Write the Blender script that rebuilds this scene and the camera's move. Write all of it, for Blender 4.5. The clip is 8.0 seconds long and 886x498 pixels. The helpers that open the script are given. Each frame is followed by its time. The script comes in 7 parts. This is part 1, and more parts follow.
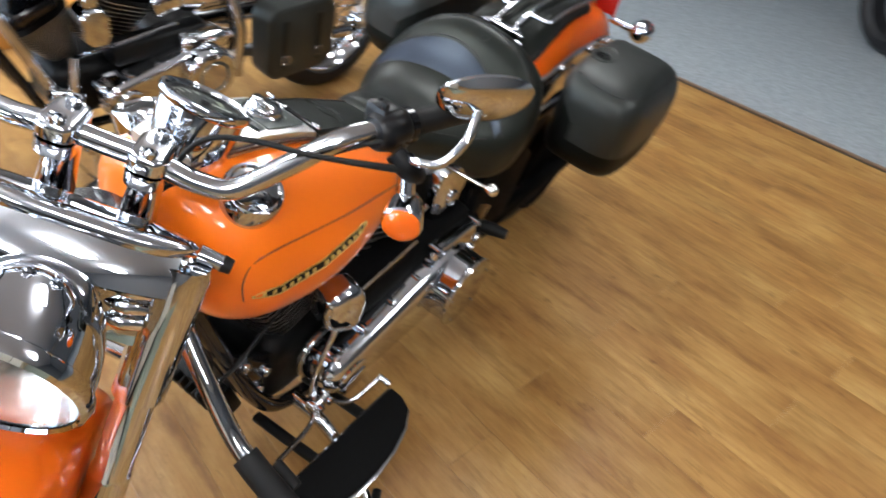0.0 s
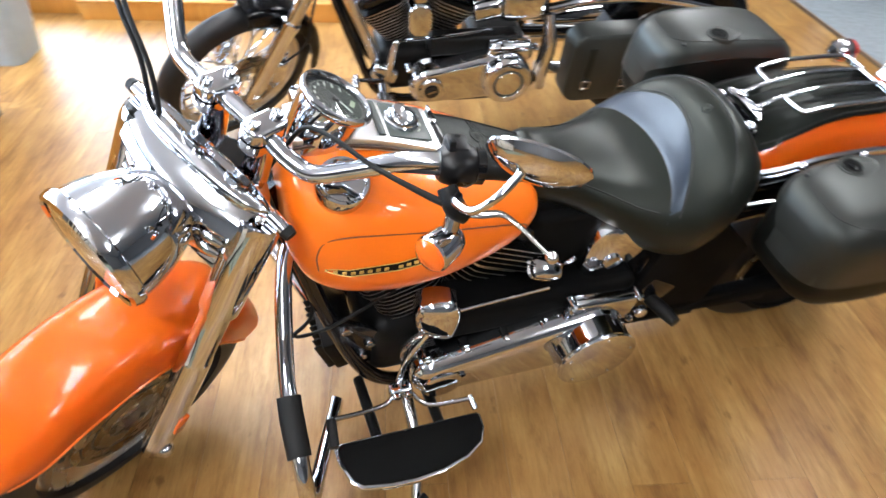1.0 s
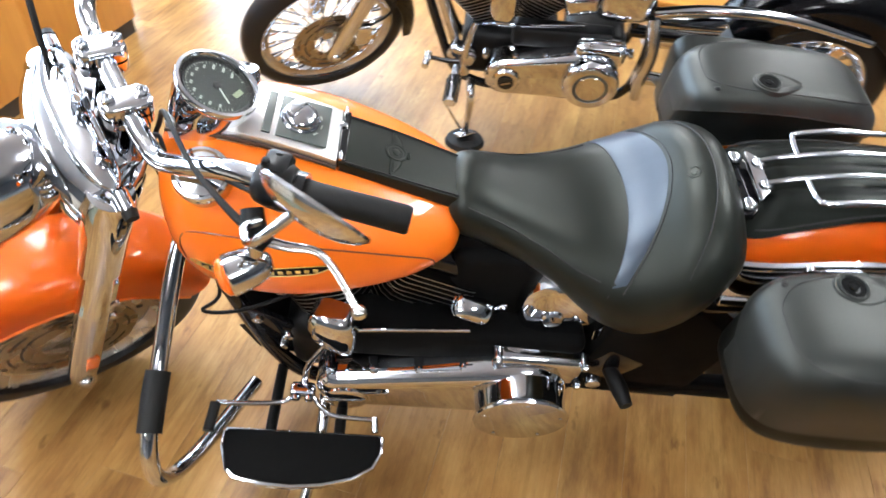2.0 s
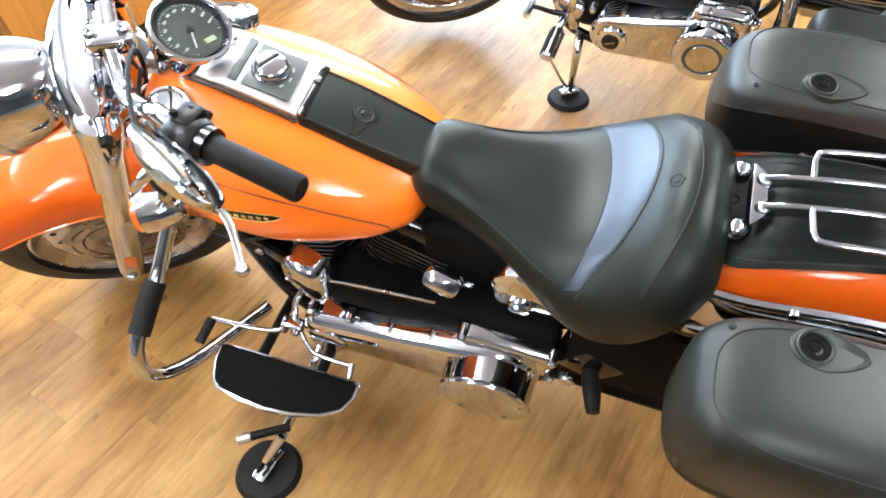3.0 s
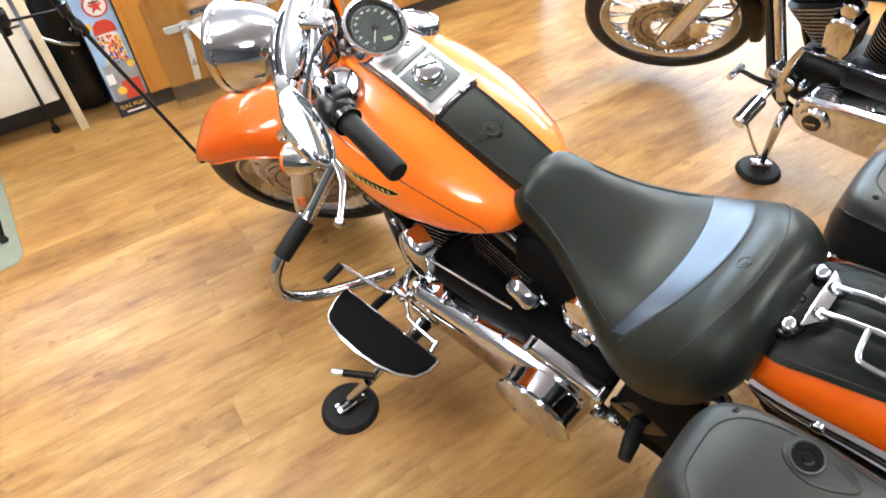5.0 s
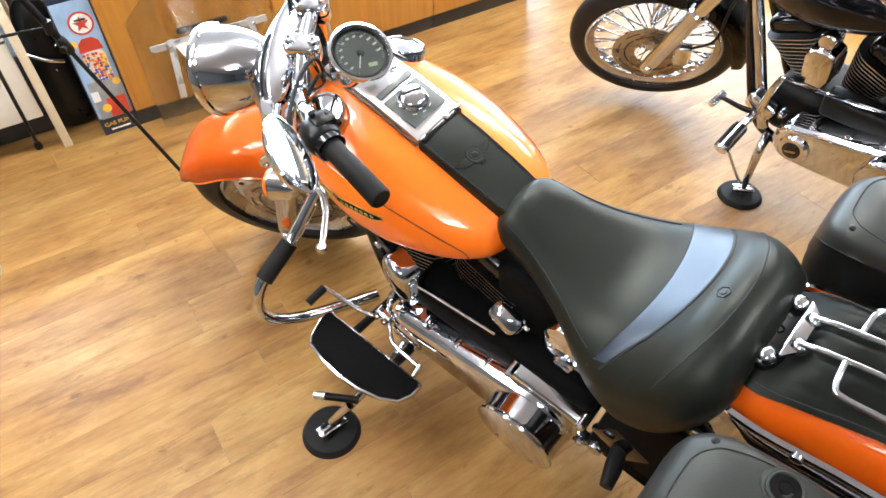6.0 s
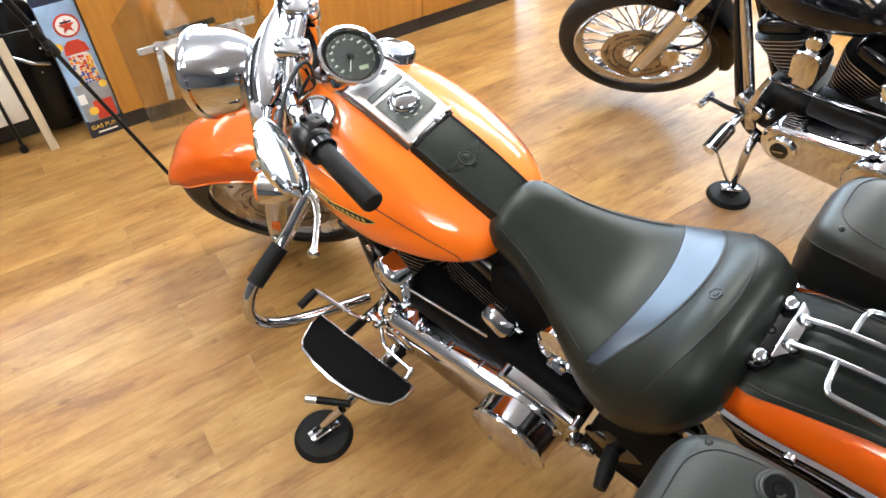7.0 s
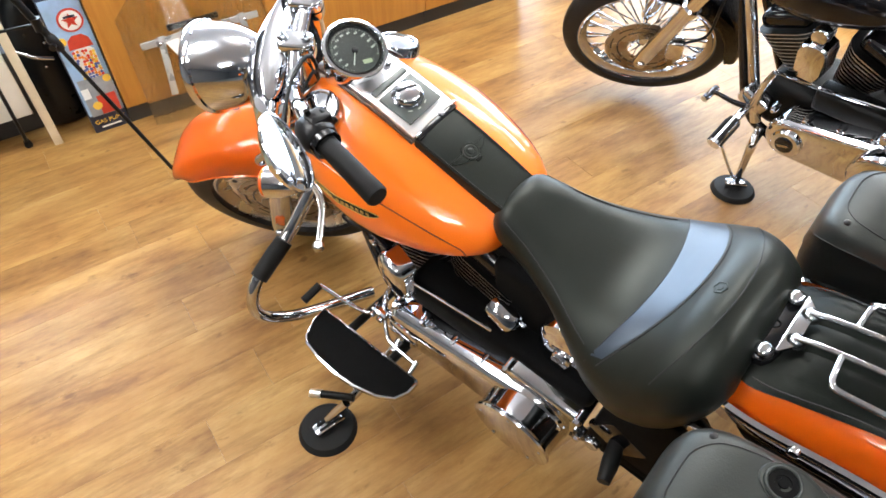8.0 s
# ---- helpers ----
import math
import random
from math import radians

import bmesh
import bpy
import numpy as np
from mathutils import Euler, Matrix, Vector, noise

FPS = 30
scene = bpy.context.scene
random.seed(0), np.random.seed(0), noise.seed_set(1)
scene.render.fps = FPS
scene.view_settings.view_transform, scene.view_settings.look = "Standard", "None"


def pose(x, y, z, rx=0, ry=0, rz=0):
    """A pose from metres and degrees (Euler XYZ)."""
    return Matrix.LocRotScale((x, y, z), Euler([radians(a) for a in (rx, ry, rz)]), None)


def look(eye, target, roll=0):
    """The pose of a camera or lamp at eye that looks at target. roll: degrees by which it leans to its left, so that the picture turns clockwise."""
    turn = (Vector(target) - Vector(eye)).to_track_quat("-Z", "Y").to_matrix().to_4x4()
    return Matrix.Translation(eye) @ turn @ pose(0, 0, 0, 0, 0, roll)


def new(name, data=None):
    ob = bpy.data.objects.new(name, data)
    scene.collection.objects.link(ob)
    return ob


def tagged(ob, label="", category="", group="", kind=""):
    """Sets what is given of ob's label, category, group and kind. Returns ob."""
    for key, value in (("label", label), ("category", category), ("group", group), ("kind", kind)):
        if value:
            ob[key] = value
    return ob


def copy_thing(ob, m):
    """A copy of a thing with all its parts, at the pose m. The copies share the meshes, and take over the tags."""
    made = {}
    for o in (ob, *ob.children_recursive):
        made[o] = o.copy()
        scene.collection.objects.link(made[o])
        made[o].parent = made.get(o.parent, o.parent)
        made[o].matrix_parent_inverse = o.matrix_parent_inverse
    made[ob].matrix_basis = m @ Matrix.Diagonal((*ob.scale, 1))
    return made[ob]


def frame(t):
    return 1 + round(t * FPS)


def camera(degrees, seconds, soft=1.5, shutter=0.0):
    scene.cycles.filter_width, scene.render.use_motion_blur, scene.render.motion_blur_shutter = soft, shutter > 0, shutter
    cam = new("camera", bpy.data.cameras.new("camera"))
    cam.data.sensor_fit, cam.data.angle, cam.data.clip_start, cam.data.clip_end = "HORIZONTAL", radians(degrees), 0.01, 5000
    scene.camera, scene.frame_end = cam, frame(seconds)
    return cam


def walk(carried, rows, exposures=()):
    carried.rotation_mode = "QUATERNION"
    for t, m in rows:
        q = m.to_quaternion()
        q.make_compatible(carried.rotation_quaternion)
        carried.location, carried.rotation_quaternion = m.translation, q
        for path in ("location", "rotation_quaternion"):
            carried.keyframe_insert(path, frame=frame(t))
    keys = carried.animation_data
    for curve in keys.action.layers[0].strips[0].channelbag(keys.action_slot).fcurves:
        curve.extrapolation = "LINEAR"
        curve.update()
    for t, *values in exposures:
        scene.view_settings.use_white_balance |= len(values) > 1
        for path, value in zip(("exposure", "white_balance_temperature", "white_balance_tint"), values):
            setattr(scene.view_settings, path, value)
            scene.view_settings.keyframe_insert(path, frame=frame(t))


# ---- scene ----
cam = camera(67.7, 8.0, soft=1.6, shutter=0.5)
PATH = [
    (0, (-0.556, -0.387, 1.395), (0.452, 0.195, 0.449), 5.0),
    (0.5, (-0.404, -0.494, 1.41), (0.375, 0.39, 0.481), 2.4),
    (1, (-0.242, -0.633, 1.455), (0.209, 0.427, 0.494), 3.0),
    (1.5, (-0.013, -0.635, 1.457), (0.269, 0.441, 0.451), 2.9),
    (1.7, (0.083, -0.61, 1.463), (0.31, 0.473, 0.452), 4.0),
    (2.8, (0.545, -0.507, 1.507), (0.281, 0.45, 0.383), -0.5),
    (3, (0.576, -0.474, 1.508), (0.299, 0.462, 0.369), -1.2),
    (3.5, (0.654, -0.424, 1.524), (0.24, 0.47, 0.393), -2.4),
    (4, (0.767, -0.442, 1.55), (0.18, 0.286, 0.378), -3.3),
    (4.5, (0.79, -0.476, 1.579), (0.165, 0.242, 0.419), -3.5),
    (5, (0.799, -0.48, 1.595), (0.12, 0.27, 0.487), -2.8),
    (5.2, (0.804, -0.475, 1.599), (0.109, 0.284, 0.508), -2.8),
    (6.5, (0.792, -0.467, 1.606), (0.134, 0.336, 0.523), -0.3),
    (7, (0.79, -0.467, 1.607), (0.135, 0.341, 0.526), -0.4),
    (7.5, (0.788, -0.467, 1.606), (0.142, 0.345, 0.523), -0.2),
    (8, (0.789, -0.469, 1.606), (0.134, 0.328, 0.517), -0.7),
]
walk(cam, [(t, look(eye, target, roll)) for t, eye, target, roll in PATH],
     [(0.0, -0.2, 6200, 10), (0.5, 0.15, 6150, 10), (1.0, 0.22, 6150, 10), (1.5, 0.26, 6150, 10), (2.2, 0.38, 6150, 10), (3.0, 0.58, 6150, 10), (3.6, 0.56, 6200, 10),
      (5.0, 0.40, 6350, 10), (5.8, 0.33, 6400, 10), (6.5, 0.25, 6400, 10), (8.0, 0.18, 6400, 10)])

from mathutils.bvhtree import BVHTree

# ---- light ----
FLOOR_TURN = -17.0          # the room and its floor planks stand turned to the motorcycle
ROOM = pose(0, 0, 0, 0, 0, FLOOR_TURN)
scene.view_settings.exposure = 0.0
world = bpy.data.worlds.new("world")
scene.world = world
world.use_nodes = True
sky = world.node_tree.nodes.new("ShaderNodeTexSky")
sky.sky_type = "NISHITA"
sky.sun_disc = False
sky.sun_elevation, sky.sun_rotation = radians(35), radians(250)
world.node_tree.links.new(sky.outputs[0], world.node_tree.nodes["Background"].inputs[0])
world.node_tree.nodes["Background"].inputs[1].default_value = 0.12


def area_light(name, m, sx, sy, watts, colour):
    lamp = bpy.data.lights.new(name, "AREA")
    lamp.shape, lamp.size, lamp.size_y, lamp.energy, lamp.color = "RECTANGLE", sx, sy, watts, colour
    ob = new(name, lamp)
    ob.matrix_world = m
    return ob


# daylight through the shop window
area_light("window_daylight", ROOM @ pose(-3.05, 5.12, 1.50, -90, 0, 0), 3.1, 2.1, 185, (0.70, 0.85, 1.0))

area_light("window_daylight", ROOM @ pose(-4.92, 2.10, 1.50, 0, -90, 0), 2.1, 5.6, 470, (0.66, 0.82, 1.0))


# ---- materials ----
def mat(name):
    m = bpy.data.materials.new(name)
    m.use_nodes = True
    n = m.node_tree.nodes
    return m, n, m.node_tree.links, n["Principled BSDF"]


def noise_tex(n, l, scale, detail=4.0, rough=0.55, coord="Object", stretch=(1, 1, 1), off=None):
    tc = n.new("ShaderNodeTexCoord")
    mp = n.new("ShaderNodeMapping")
    mp.inputs["Scale"].default_value = stretch
    l.new(tc.outputs[coord], mp.inputs["Vector"])
    if off is not None:
        l.new(off, mp.inputs["Location"])
    t = n.new("ShaderNodeTexNoise")
    t.inputs["Scale"].default_value, t.inputs["Detail"].default_value, t.inputs["Roughness"].default_value = scale, detail, rough
    l.new(mp.outputs[0], t.inputs["Vector"])
    return t


def ramp(n, l, src, stops):
    r = n.new("ShaderNodeValToRGB")
    e = r.color_ramp.elements
    while len(e) < len(stops):
        e.new(0.5)
    for el, (p, c) in zip(e, stops):
        el.position = p
        el.color = (*c, 1) if len(c) == 3 else c
    l.new(src, r.inputs[0])
    return r


def grey(v):
    return (v, v, v)


def bump(n, l, src, strength, distance, bsdf):
    b = n.new("ShaderNodeBump")
    b.inputs["Strength"].default_value, b.inputs["Distance"].default_value = strength, distance
    l.new(src, b.inputs["Height"])
    l.new(b.outputs[0], bsdf.inputs["Normal"])


def simple(name, col, rough=0.5, metal=0.0, coat=0.0, vary=0.15, vscale=18.0, bumps=0.0, bscale=300.0, spec=0.5, rvary=0.08):
    """Base colour with soft variation, a roughness that varies and optional fine relief."""
    m, n, l, b = mat(name)
    t = noise_tex(n, l, vscale)
    lo = tuple(c * (1 - vary) for c in col)
    hi = tuple(min(1, c * (1 + vary)) for c in col)
    l.new(ramp(n, l, t.outputs[0], [(0.3, lo), (0.7, hi)]).outputs[0], b.inputs["Base Color"])
    l.new(ramp(n, l, t.outputs[0], [(0.3, grey(max(0, rough - rvary))), (0.75, grey(min(1, rough + rvary)))]).outputs[0], b.inputs["Roughness"])
    b.inputs["Metallic"].default_value = metal
    b.inputs["Coat Weight"].default_value = coat
    b.inputs["Coat Roughness"].default_value = 0.03
    b.inputs["Specular IOR Level"].default_value = spec
    if bumps:
        t2 = noise_tex(n, l, bscale, 3)
        bump(n, l, t2.outputs[0], bumps, 0.002, b)
    return m


CHROME = simple("chrome", (0.60, 0.62, 0.655), 0.042, 1.0, vary=0.03, rvary=0.025)
CHROME_DULL = simple("brushed_alloy", (0.70, 0.69, 0.66), 0.22, 1.0, vary=0.06, bumps=0.05, bscale=120)
SATIN_CHROME = simple("satin_chrome", (0.94, 0.945, 0.95), 0.34, 1.0, vary=0.03, rvary=0.02)
DISC_STEEL = simple("brake_steel", (0.36, 0.32, 0.26), 0.28, 1.0, vary=0.1)
CAST = simple("cast_wheel_alloy", (0.62, 0.60, 0.56), 0.25, 0.9, vary=0.08)
ORANGE = simple("orange_lacquer", (0.94, 0.182, 0.006), 0.42, 0.05, spec=0.25, coat=1.0, vary=0.05, vscale=900, rvary=0.03)
BLACK_GLOSS = simple("black_gloss_paint", (0.005, 0.005, 0.006), 0.14, 0.0, coat=0.35, spec=0.3, vary=0.2)
BLACK_SATIN = simple("black_wrinkle_paint", (0.004, 0.004, 0.004), 0.42, 0.0, vary=0.3, spec=0.16, bumps=0.25, bscale=500)
BLACK_PLASTIC = simple("black_plastic", (0.005, 0.005, 0.0055), 0.34, spec=0.3, vary=0.25, bumps=0.08, bscale=700)
RUBBER = simple("black_rubber", (0.007, 0.007, 0.007), 0.60, spec=0.22, vary=0.3, bumps=0.12, bscale=400)
# matt black; below the seat and by the rear wheel it also paints shade
MATT_BLACK = simple("matt_black_with_shade", (0.0035, 0.0035, 0.0035), 0.75, spec=0.08, vary=0.3, bumps=0.1, bscale=300)
TYRE = simple("tyre_rubber", (0.010, 0.010, 0.011), 0.55, spec=0.3, vary=0.35, vscale=12, bumps=0.1, bscale=220)
FIN_EDGE = simple("machined_fin_edge", (0.52, 0.50, 0.47), 0.40, 1.0, vary=0.1)


def leather(name, col, rough, grain, spec=0.40, tint=(0.88, 1.0, 0.86)):
    m, n, l, b = mat(name)
    t = noise_tex(n, l, 7.0, 5)
    l.new(ramp(n, l, t.outputs[0], [(0.3, tuple(c * 0.75 for c in col)), (0.7, tuple(c * 1.3 for c in col))]).outputs[0], b.inputs["Base Color"])
    l.new(ramp(n, l, t.outputs[0], [(0.3, grey(rough - 0.05)), (0.7, grey(rough + 0.07))]).outputs[0], b.inputs["Roughness"])
    tc = n.new("ShaderNodeTexCoord")
    v = n.new("ShaderNodeTexVoronoi")
    v.inputs["Scale"].default_value = 420
    l.new(tc.outputs["Object"], v.inputs["Vector"])
    big = noise_tex(n, l, 28, 3)
    mx = n.new("ShaderNodeMath")
    mx.operation = "MULTIPLY_ADD"
    l.new(big.outputs[0], mx.inputs[0])
    mx.inputs[1].default_value = 1.6
    l.new(v.outputs[0], mx.inputs[2])
    bump(n, l, mx.outputs[0], grain, 0.002, b)
    b.inputs["Specular IOR Level"].default_value = spec
    b.inputs["Specular Tint"].default_value = (*tint, 1)
    return m


LEATHER = leather("black_seat_vinyl", (0.0075, 0.0088, 0.0074), 0.39, 0.06, 0.27, (0.93, 1.0, 0.91))
# black vinyl with the blue window reflection put into base and specular tint
LEATHER_SMOOTH = leather("blue_sheen_vinyl", (0.013, 0.018, 0.030), 0.35, 0.04, 0.78, (0.72, 0.86, 1.0))
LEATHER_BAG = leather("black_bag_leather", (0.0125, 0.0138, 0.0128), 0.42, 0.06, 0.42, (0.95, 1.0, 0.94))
# darker leather copy: shade put into the bag sides and emblem grooves
LEATHER_SHADED = leather("shaded_black_leather", (0.0030, 0.0032, 0.0030), 0.50, 0.14, 0.14)
SEAM = simple("black_thread", (0.012, 0.012, 0.012), 0.7, vary=0.2)
GOLD = simple("gold_inlay", (0.62, 0.42, 0.12), 0.35, 0.5, vary=0.1)
PAINT_LINE = simple("dark_red_pinstripe", (0.16, 0.025, 0.008), 0.4, coat=0.8, vary=0.1)
BROWN_TRIM = simple("dark_brown_trim", (0.045, 0.020, 0.010), 0.45, vary=0.2)
EDGING = simple("worn_brown_edging", (0.16, 0.095, 0.055), 0.5, vary=0.2)
AMBER = simple("amber_lens", (0.88, 0.135, 0.004), 0.15, coat=1.0, vary=0.1)
AMBER.node_tree.nodes["Principled BSDF"].inputs["Transmission Weight"].default_value = 0.2
RED_LENS = simple("red_lens", (0.62, 0.02, 0.015), 0.12, coat=1.0, vary=0.1)
WHITE_PLASTIC = simple("white_plastic", (0.72, 0.73, 0.72), 0.4, vary=0.05)
DIAL = simple("grey_dial_face", (0.038, 0.043, 0.040), 0.7, spec=0.08, vary=0.1)
DIAL_MARK = simple("pale_dial_marks", (0.42, 0.46, 0.41), 0.5, vary=0.05)
LCD = simple("green_grey_lcd", (0.22, 0.27, 0.17), 0.3, vary=0.05)
CONSOLE_GREY = simple("dark_grey_inlay", (0.060, 0.070, 0.065), 0.35, vary=0.15, bumps=0.06, bscale=500)
# walls stay out of view; dark so the chrome mirrors a dark horizon
WALL_PAINT = simple("unseen_dark_wall", (0.13, 0.125, 0.12), 0.75, vary=0.04, vscale=3, bumps=0.05, bscale=150)
CEIL_PAINT = simple("white_ceiling_tile", (0.46, 0.46, 0.47), 0.85, vary=0.05, vscale=40, bumps=0.2, bscale=80)
BEIGE = simple("beige_lacquered_wood", (0.66, 0.57, 0.40), 0.45, vary=0.06)
CREAM = simple("cream_laminate", (0.74, 0.71, 0.62), 0.4, vary=0.04)
BLUE_GREY = simple("blue_grey_plastic", (0.30, 0.37, 0.42), 0.4, vary=0.08)
PLINTH = simple("dark_plinth", (0.030, 0.027, 0.025), 0.55, vary=0.2)
CARPET = simple("grey_carpet", (0.26, 0.29, 0.31), 0.95, vary=0.22, vscale=60, bumps=0.5, bscale=500, spec=0.1)
PALE_ALLOY = simple("pale_alloy", (0.42, 0.43, 0.42), 0.30, 0.45, vary=0.05)
SCREEN_STRIP = simple("white_card", (0.78, 0.78, 0.75), 0.6, vary=0.04)


def glass(name, col=(1, 1, 1), rough=0.0):
    m, n, l, b = mat(name)
    b.inputs["Base Color"].default_value = (*col, 1)
    b.inputs["Roughness"].default_value = rough
    b.inputs["Transmission Weight"].default_value = 1.0
    b.inputs["IOR"].default_value = 1.45
    return m


GLASS = glass("clear_glass")
GAUGE_GLASS = glass("coated_gauge_glass")
GAUGE_GLASS.node_tree.nodes["Principled BSDF"].inputs["IOR"].default_value = 1.18
ACRYLIC = glass("clear_acrylic", (0.97, 0.97, 0.94), 0.02)


def emitter(name, col, strength):
    m, n, l, b = mat(name)
    b.inputs["Base Color"].default_value = (*col, 1)
    b.inputs["Emission Color"].default_value = (*col, 1)
    b.inputs["Emission Strength"].default_value = strength
    return m


TUBE_GLOW = emitter("lit_diffuser", (1.0, 0.99, 0.97), 28.0)


def wood_floor():
    """Rustic plank: long grain, cloudy tone, darker knots and streaks; each plank takes its own cut and tone."""
    m, n, l, b = mat("oiled_plank")
    info = n.new("ShaderNodeObjectInfo")
    cut = n.new("ShaderNodeVectorMath")
    cut.operation = "SCALE"
    cut.inputs[0].default_value = (37.0, 91.0, 13.0)
    l.new(info.outputs["Random"], cut.inputs["Scale"])
    cloud = noise_tex(n, l, 4.2, 6, 0.66, stretch=(1.9, 0.62, 1), off=cut.outputs[0])
    grain = noise_tex(n, l, 26, 6, 0.65, stretch=(3.0, 0.16, 1), off=cut.outputs[0])
    streak = noise_tex(n, l, 6, 6, 0.72, stretch=(2.4, 0.48, 1), off=cut.outputs[0])
    knot = noise_tex(n, l, 15, 4, 0.6, stretch=(1.5, 0.75, 1), off=cut.outputs[0])
    c1 = ramp(n, l, cloud.outputs[0], [(0.28, (0.200, 0.094, 0.026)), (0.44, (0.300, 0.154, 0.044)), (0.56, (0.360, 0.203, 0.062)), (0.72, (0.455, 0.286, 0.102))])
    c2 = ramp(n, l, grain.outputs[0], [(0.28, (0.62, 0.57, 0.52)), (0.55, (1.0, 1.0, 1.0))])
    c3 = ramp(n, l, streak.outputs[0], [(0.32, (0.42, 0.33, 0.26)), (0.50, (1, 1, 1))])
    c4 = ramp(n, l, knot.outputs[0], [(0.27, (0.30, 0.22, 0.17)), (0.36, (1, 1, 1))])
    def mul(a, c, f=1.0):
        x = n.new("ShaderNodeMix")
        x.data_type, x.blend_type = "RGBA", "MULTIPLY"
        x.inputs[0].default_value = f
        l.new(a, x.inputs[6])
        l.new(c, x.inputs[7])
        return x.outputs[2]
    col = mul(mul(mul(c1.outputs[0], c2.outputs[0], 0.55), c3.outputs[0], 0.62), c4.outputs[0], 0.55)
    tone = ramp(n, l, info.outputs["Random"], [(0.0, (0.92, 0.91, 0.90)), (0.5, (0.98, 0.975, 0.97)), (1.0, (1.06, 1.055, 1.04))])
    l.new(mul(col, tone.outputs[0]), b.inputs["Base Color"])
    l.new(ramp(n, l, grain.outputs[0], [(0.3, grey(0.42)), (0.7, grey(0.29))]).outputs[0], b.inputs["Roughness"])
    b.inputs["Specular IOR Level"].default_value = 0.42
    bump(n, l, grain.outputs[0], 0.10, 0.002, b)
    return m


PLANK = wood_floor()


def veneer():
    m, n, l, b = mat("orange_wood_veneer")
    grain = noise_tex(n, l, 14, 6, 0.6, stretch=(3, 3, 0.16))
    cloud = noise_tex(n, l, 2.2, 3)
    c1 = ramp(n, l, grain.outputs[0], [(0.3, (0.44, 0.185, 0.030)), (0.7, (0.56, 0.265, 0.050))])
    c2 = ramp(n, l, cloud.outputs[0], [(0.3, (0.86, 0.84, 0.82)), (0.7, (1, 1, 1))])
    x = n.new("ShaderNodeMix")
    x.data_type, x.blend_type = "RGBA", "MULTIPLY"
    x.inputs[0].default_value = 1.0
    l.new(c1.outputs[0], x.inputs[6])
    l.new(c2.outputs[0], x.inputs[7])
    l.new(x.outputs[2], b.inputs["Base Color"])
    b.inputs["Roughness"].default_value = 0.33
    bump(n, l, grain.outputs[0], 0.05, 0.002, b)
    return m


VENEER = veneer()


# ---- building blocks ----
def sharp(bm, degrees=38):
    bm.normal_update()
    lim = radians(degrees)
    for f in bm.faces:
        f.smooth = True
    for e in bm.edges:
        if len(e.link_faces) == 2 and e.calc_face_angle(0) > lim:
            e.smooth = False


def part(name, bm, material, parent=None, label="", m=None):
    """Links a bmesh as one mesh object; under a parent it is a part of that thing."""
    if m is not None:
        bm.transform(m)
    sharp(bm)
    me = bpy.data.meshes.new(name)
    bm.to_mesh(me)
    bm.free()
    me.materials.append(material)
    ob = new(name, me)
    if parent is not None:
        ob.parent = parent
    return tagged(ob, label)


def thing(name, m, label, category, group=""):
    ob = new(name)
    ob.empty_display_size = 0.1
    ob.matrix_world = m
    return tagged(ob, label, category, group)


def spline(pts, per=8):
    """Points along a smooth curve through pts; further numbers of a point (radii) glide along."""
    p = [np.array(a, float) for a in pts]
    p = [2 * p[0] - p[1]] + p + [2 * p[-1] - p[-2]]
    out = []
    for i in range(1, len(p) - 2):
        for k in range(per):
            t = k / per
            a, b, c, d = p[i - 1], p[i], p[i + 1], p[i + 2]
            out.append(0.5 * (2 * b + (c - a) * t + (2 * a - 5 * b + 4 * c - d) * t * t + (3 * b - a - 3 * c + d) * t ** 3))
    out.append(p[-2])
    return out


def loft(bm, rings, closed=True, caps=True):
    """Skin over rings of points; closed: each ring runs round."""
    vs = [[bm.verts.new(tuple(map(float, q))) for q in r] for r in rings]
    k = len(rings[0])
    for a, b in zip(vs, vs[1:]):
        for i in range(k if closed else k - 1):
            j = (i + 1) % k
            bm.faces.new((a[i], a[j], b[j], b[i]))
    if caps and closed:
        bm.faces.new(vs[0][::-1])
        bm.faces.new(vs[-1])
    return bm


def tube(bm, pts, r, seg=12, per=6, caps=True, smooth=True):
    """A round bar along pts; r may be one radius or one for each point."""
    rr = r if isinstance(r, (list, tuple)) else [r] * len(pts)
    q = [(*p, a) for p, a in zip(pts, rr)]
    q = spline(q, per) if smooth and len(q) > 2 else [np.array(a, float) for a in q]
    rings, up = [], None
    for i, a in enumerate(q):
        d = Vector(q[min(i + 1, len(q) - 1)][:3] - q[max(i - 1, 0)][:3]).normalized()
        if up is None:
            up = d.orthogonal().normalized()
        up = (up - d * up.dot(d)).normalized()
        side = d.cross(up)
        c = Vector(a[:3])
        rings.append([c + (up * math.cos(2 * math.pi * k / seg) + side * math.sin(2 * math.pi * k / seg)) * float(a[3]) for k in range(seg)])
    return loft(bm, rings, True, caps)


def frame_to(a, b):
    """A pose at a whose z runs towards b."""
    d = Vector(b) - Vector(a)
    return Matrix.Translation(a) @ d.to_track_quat("Z", "Y").to_matrix().to_4x4()


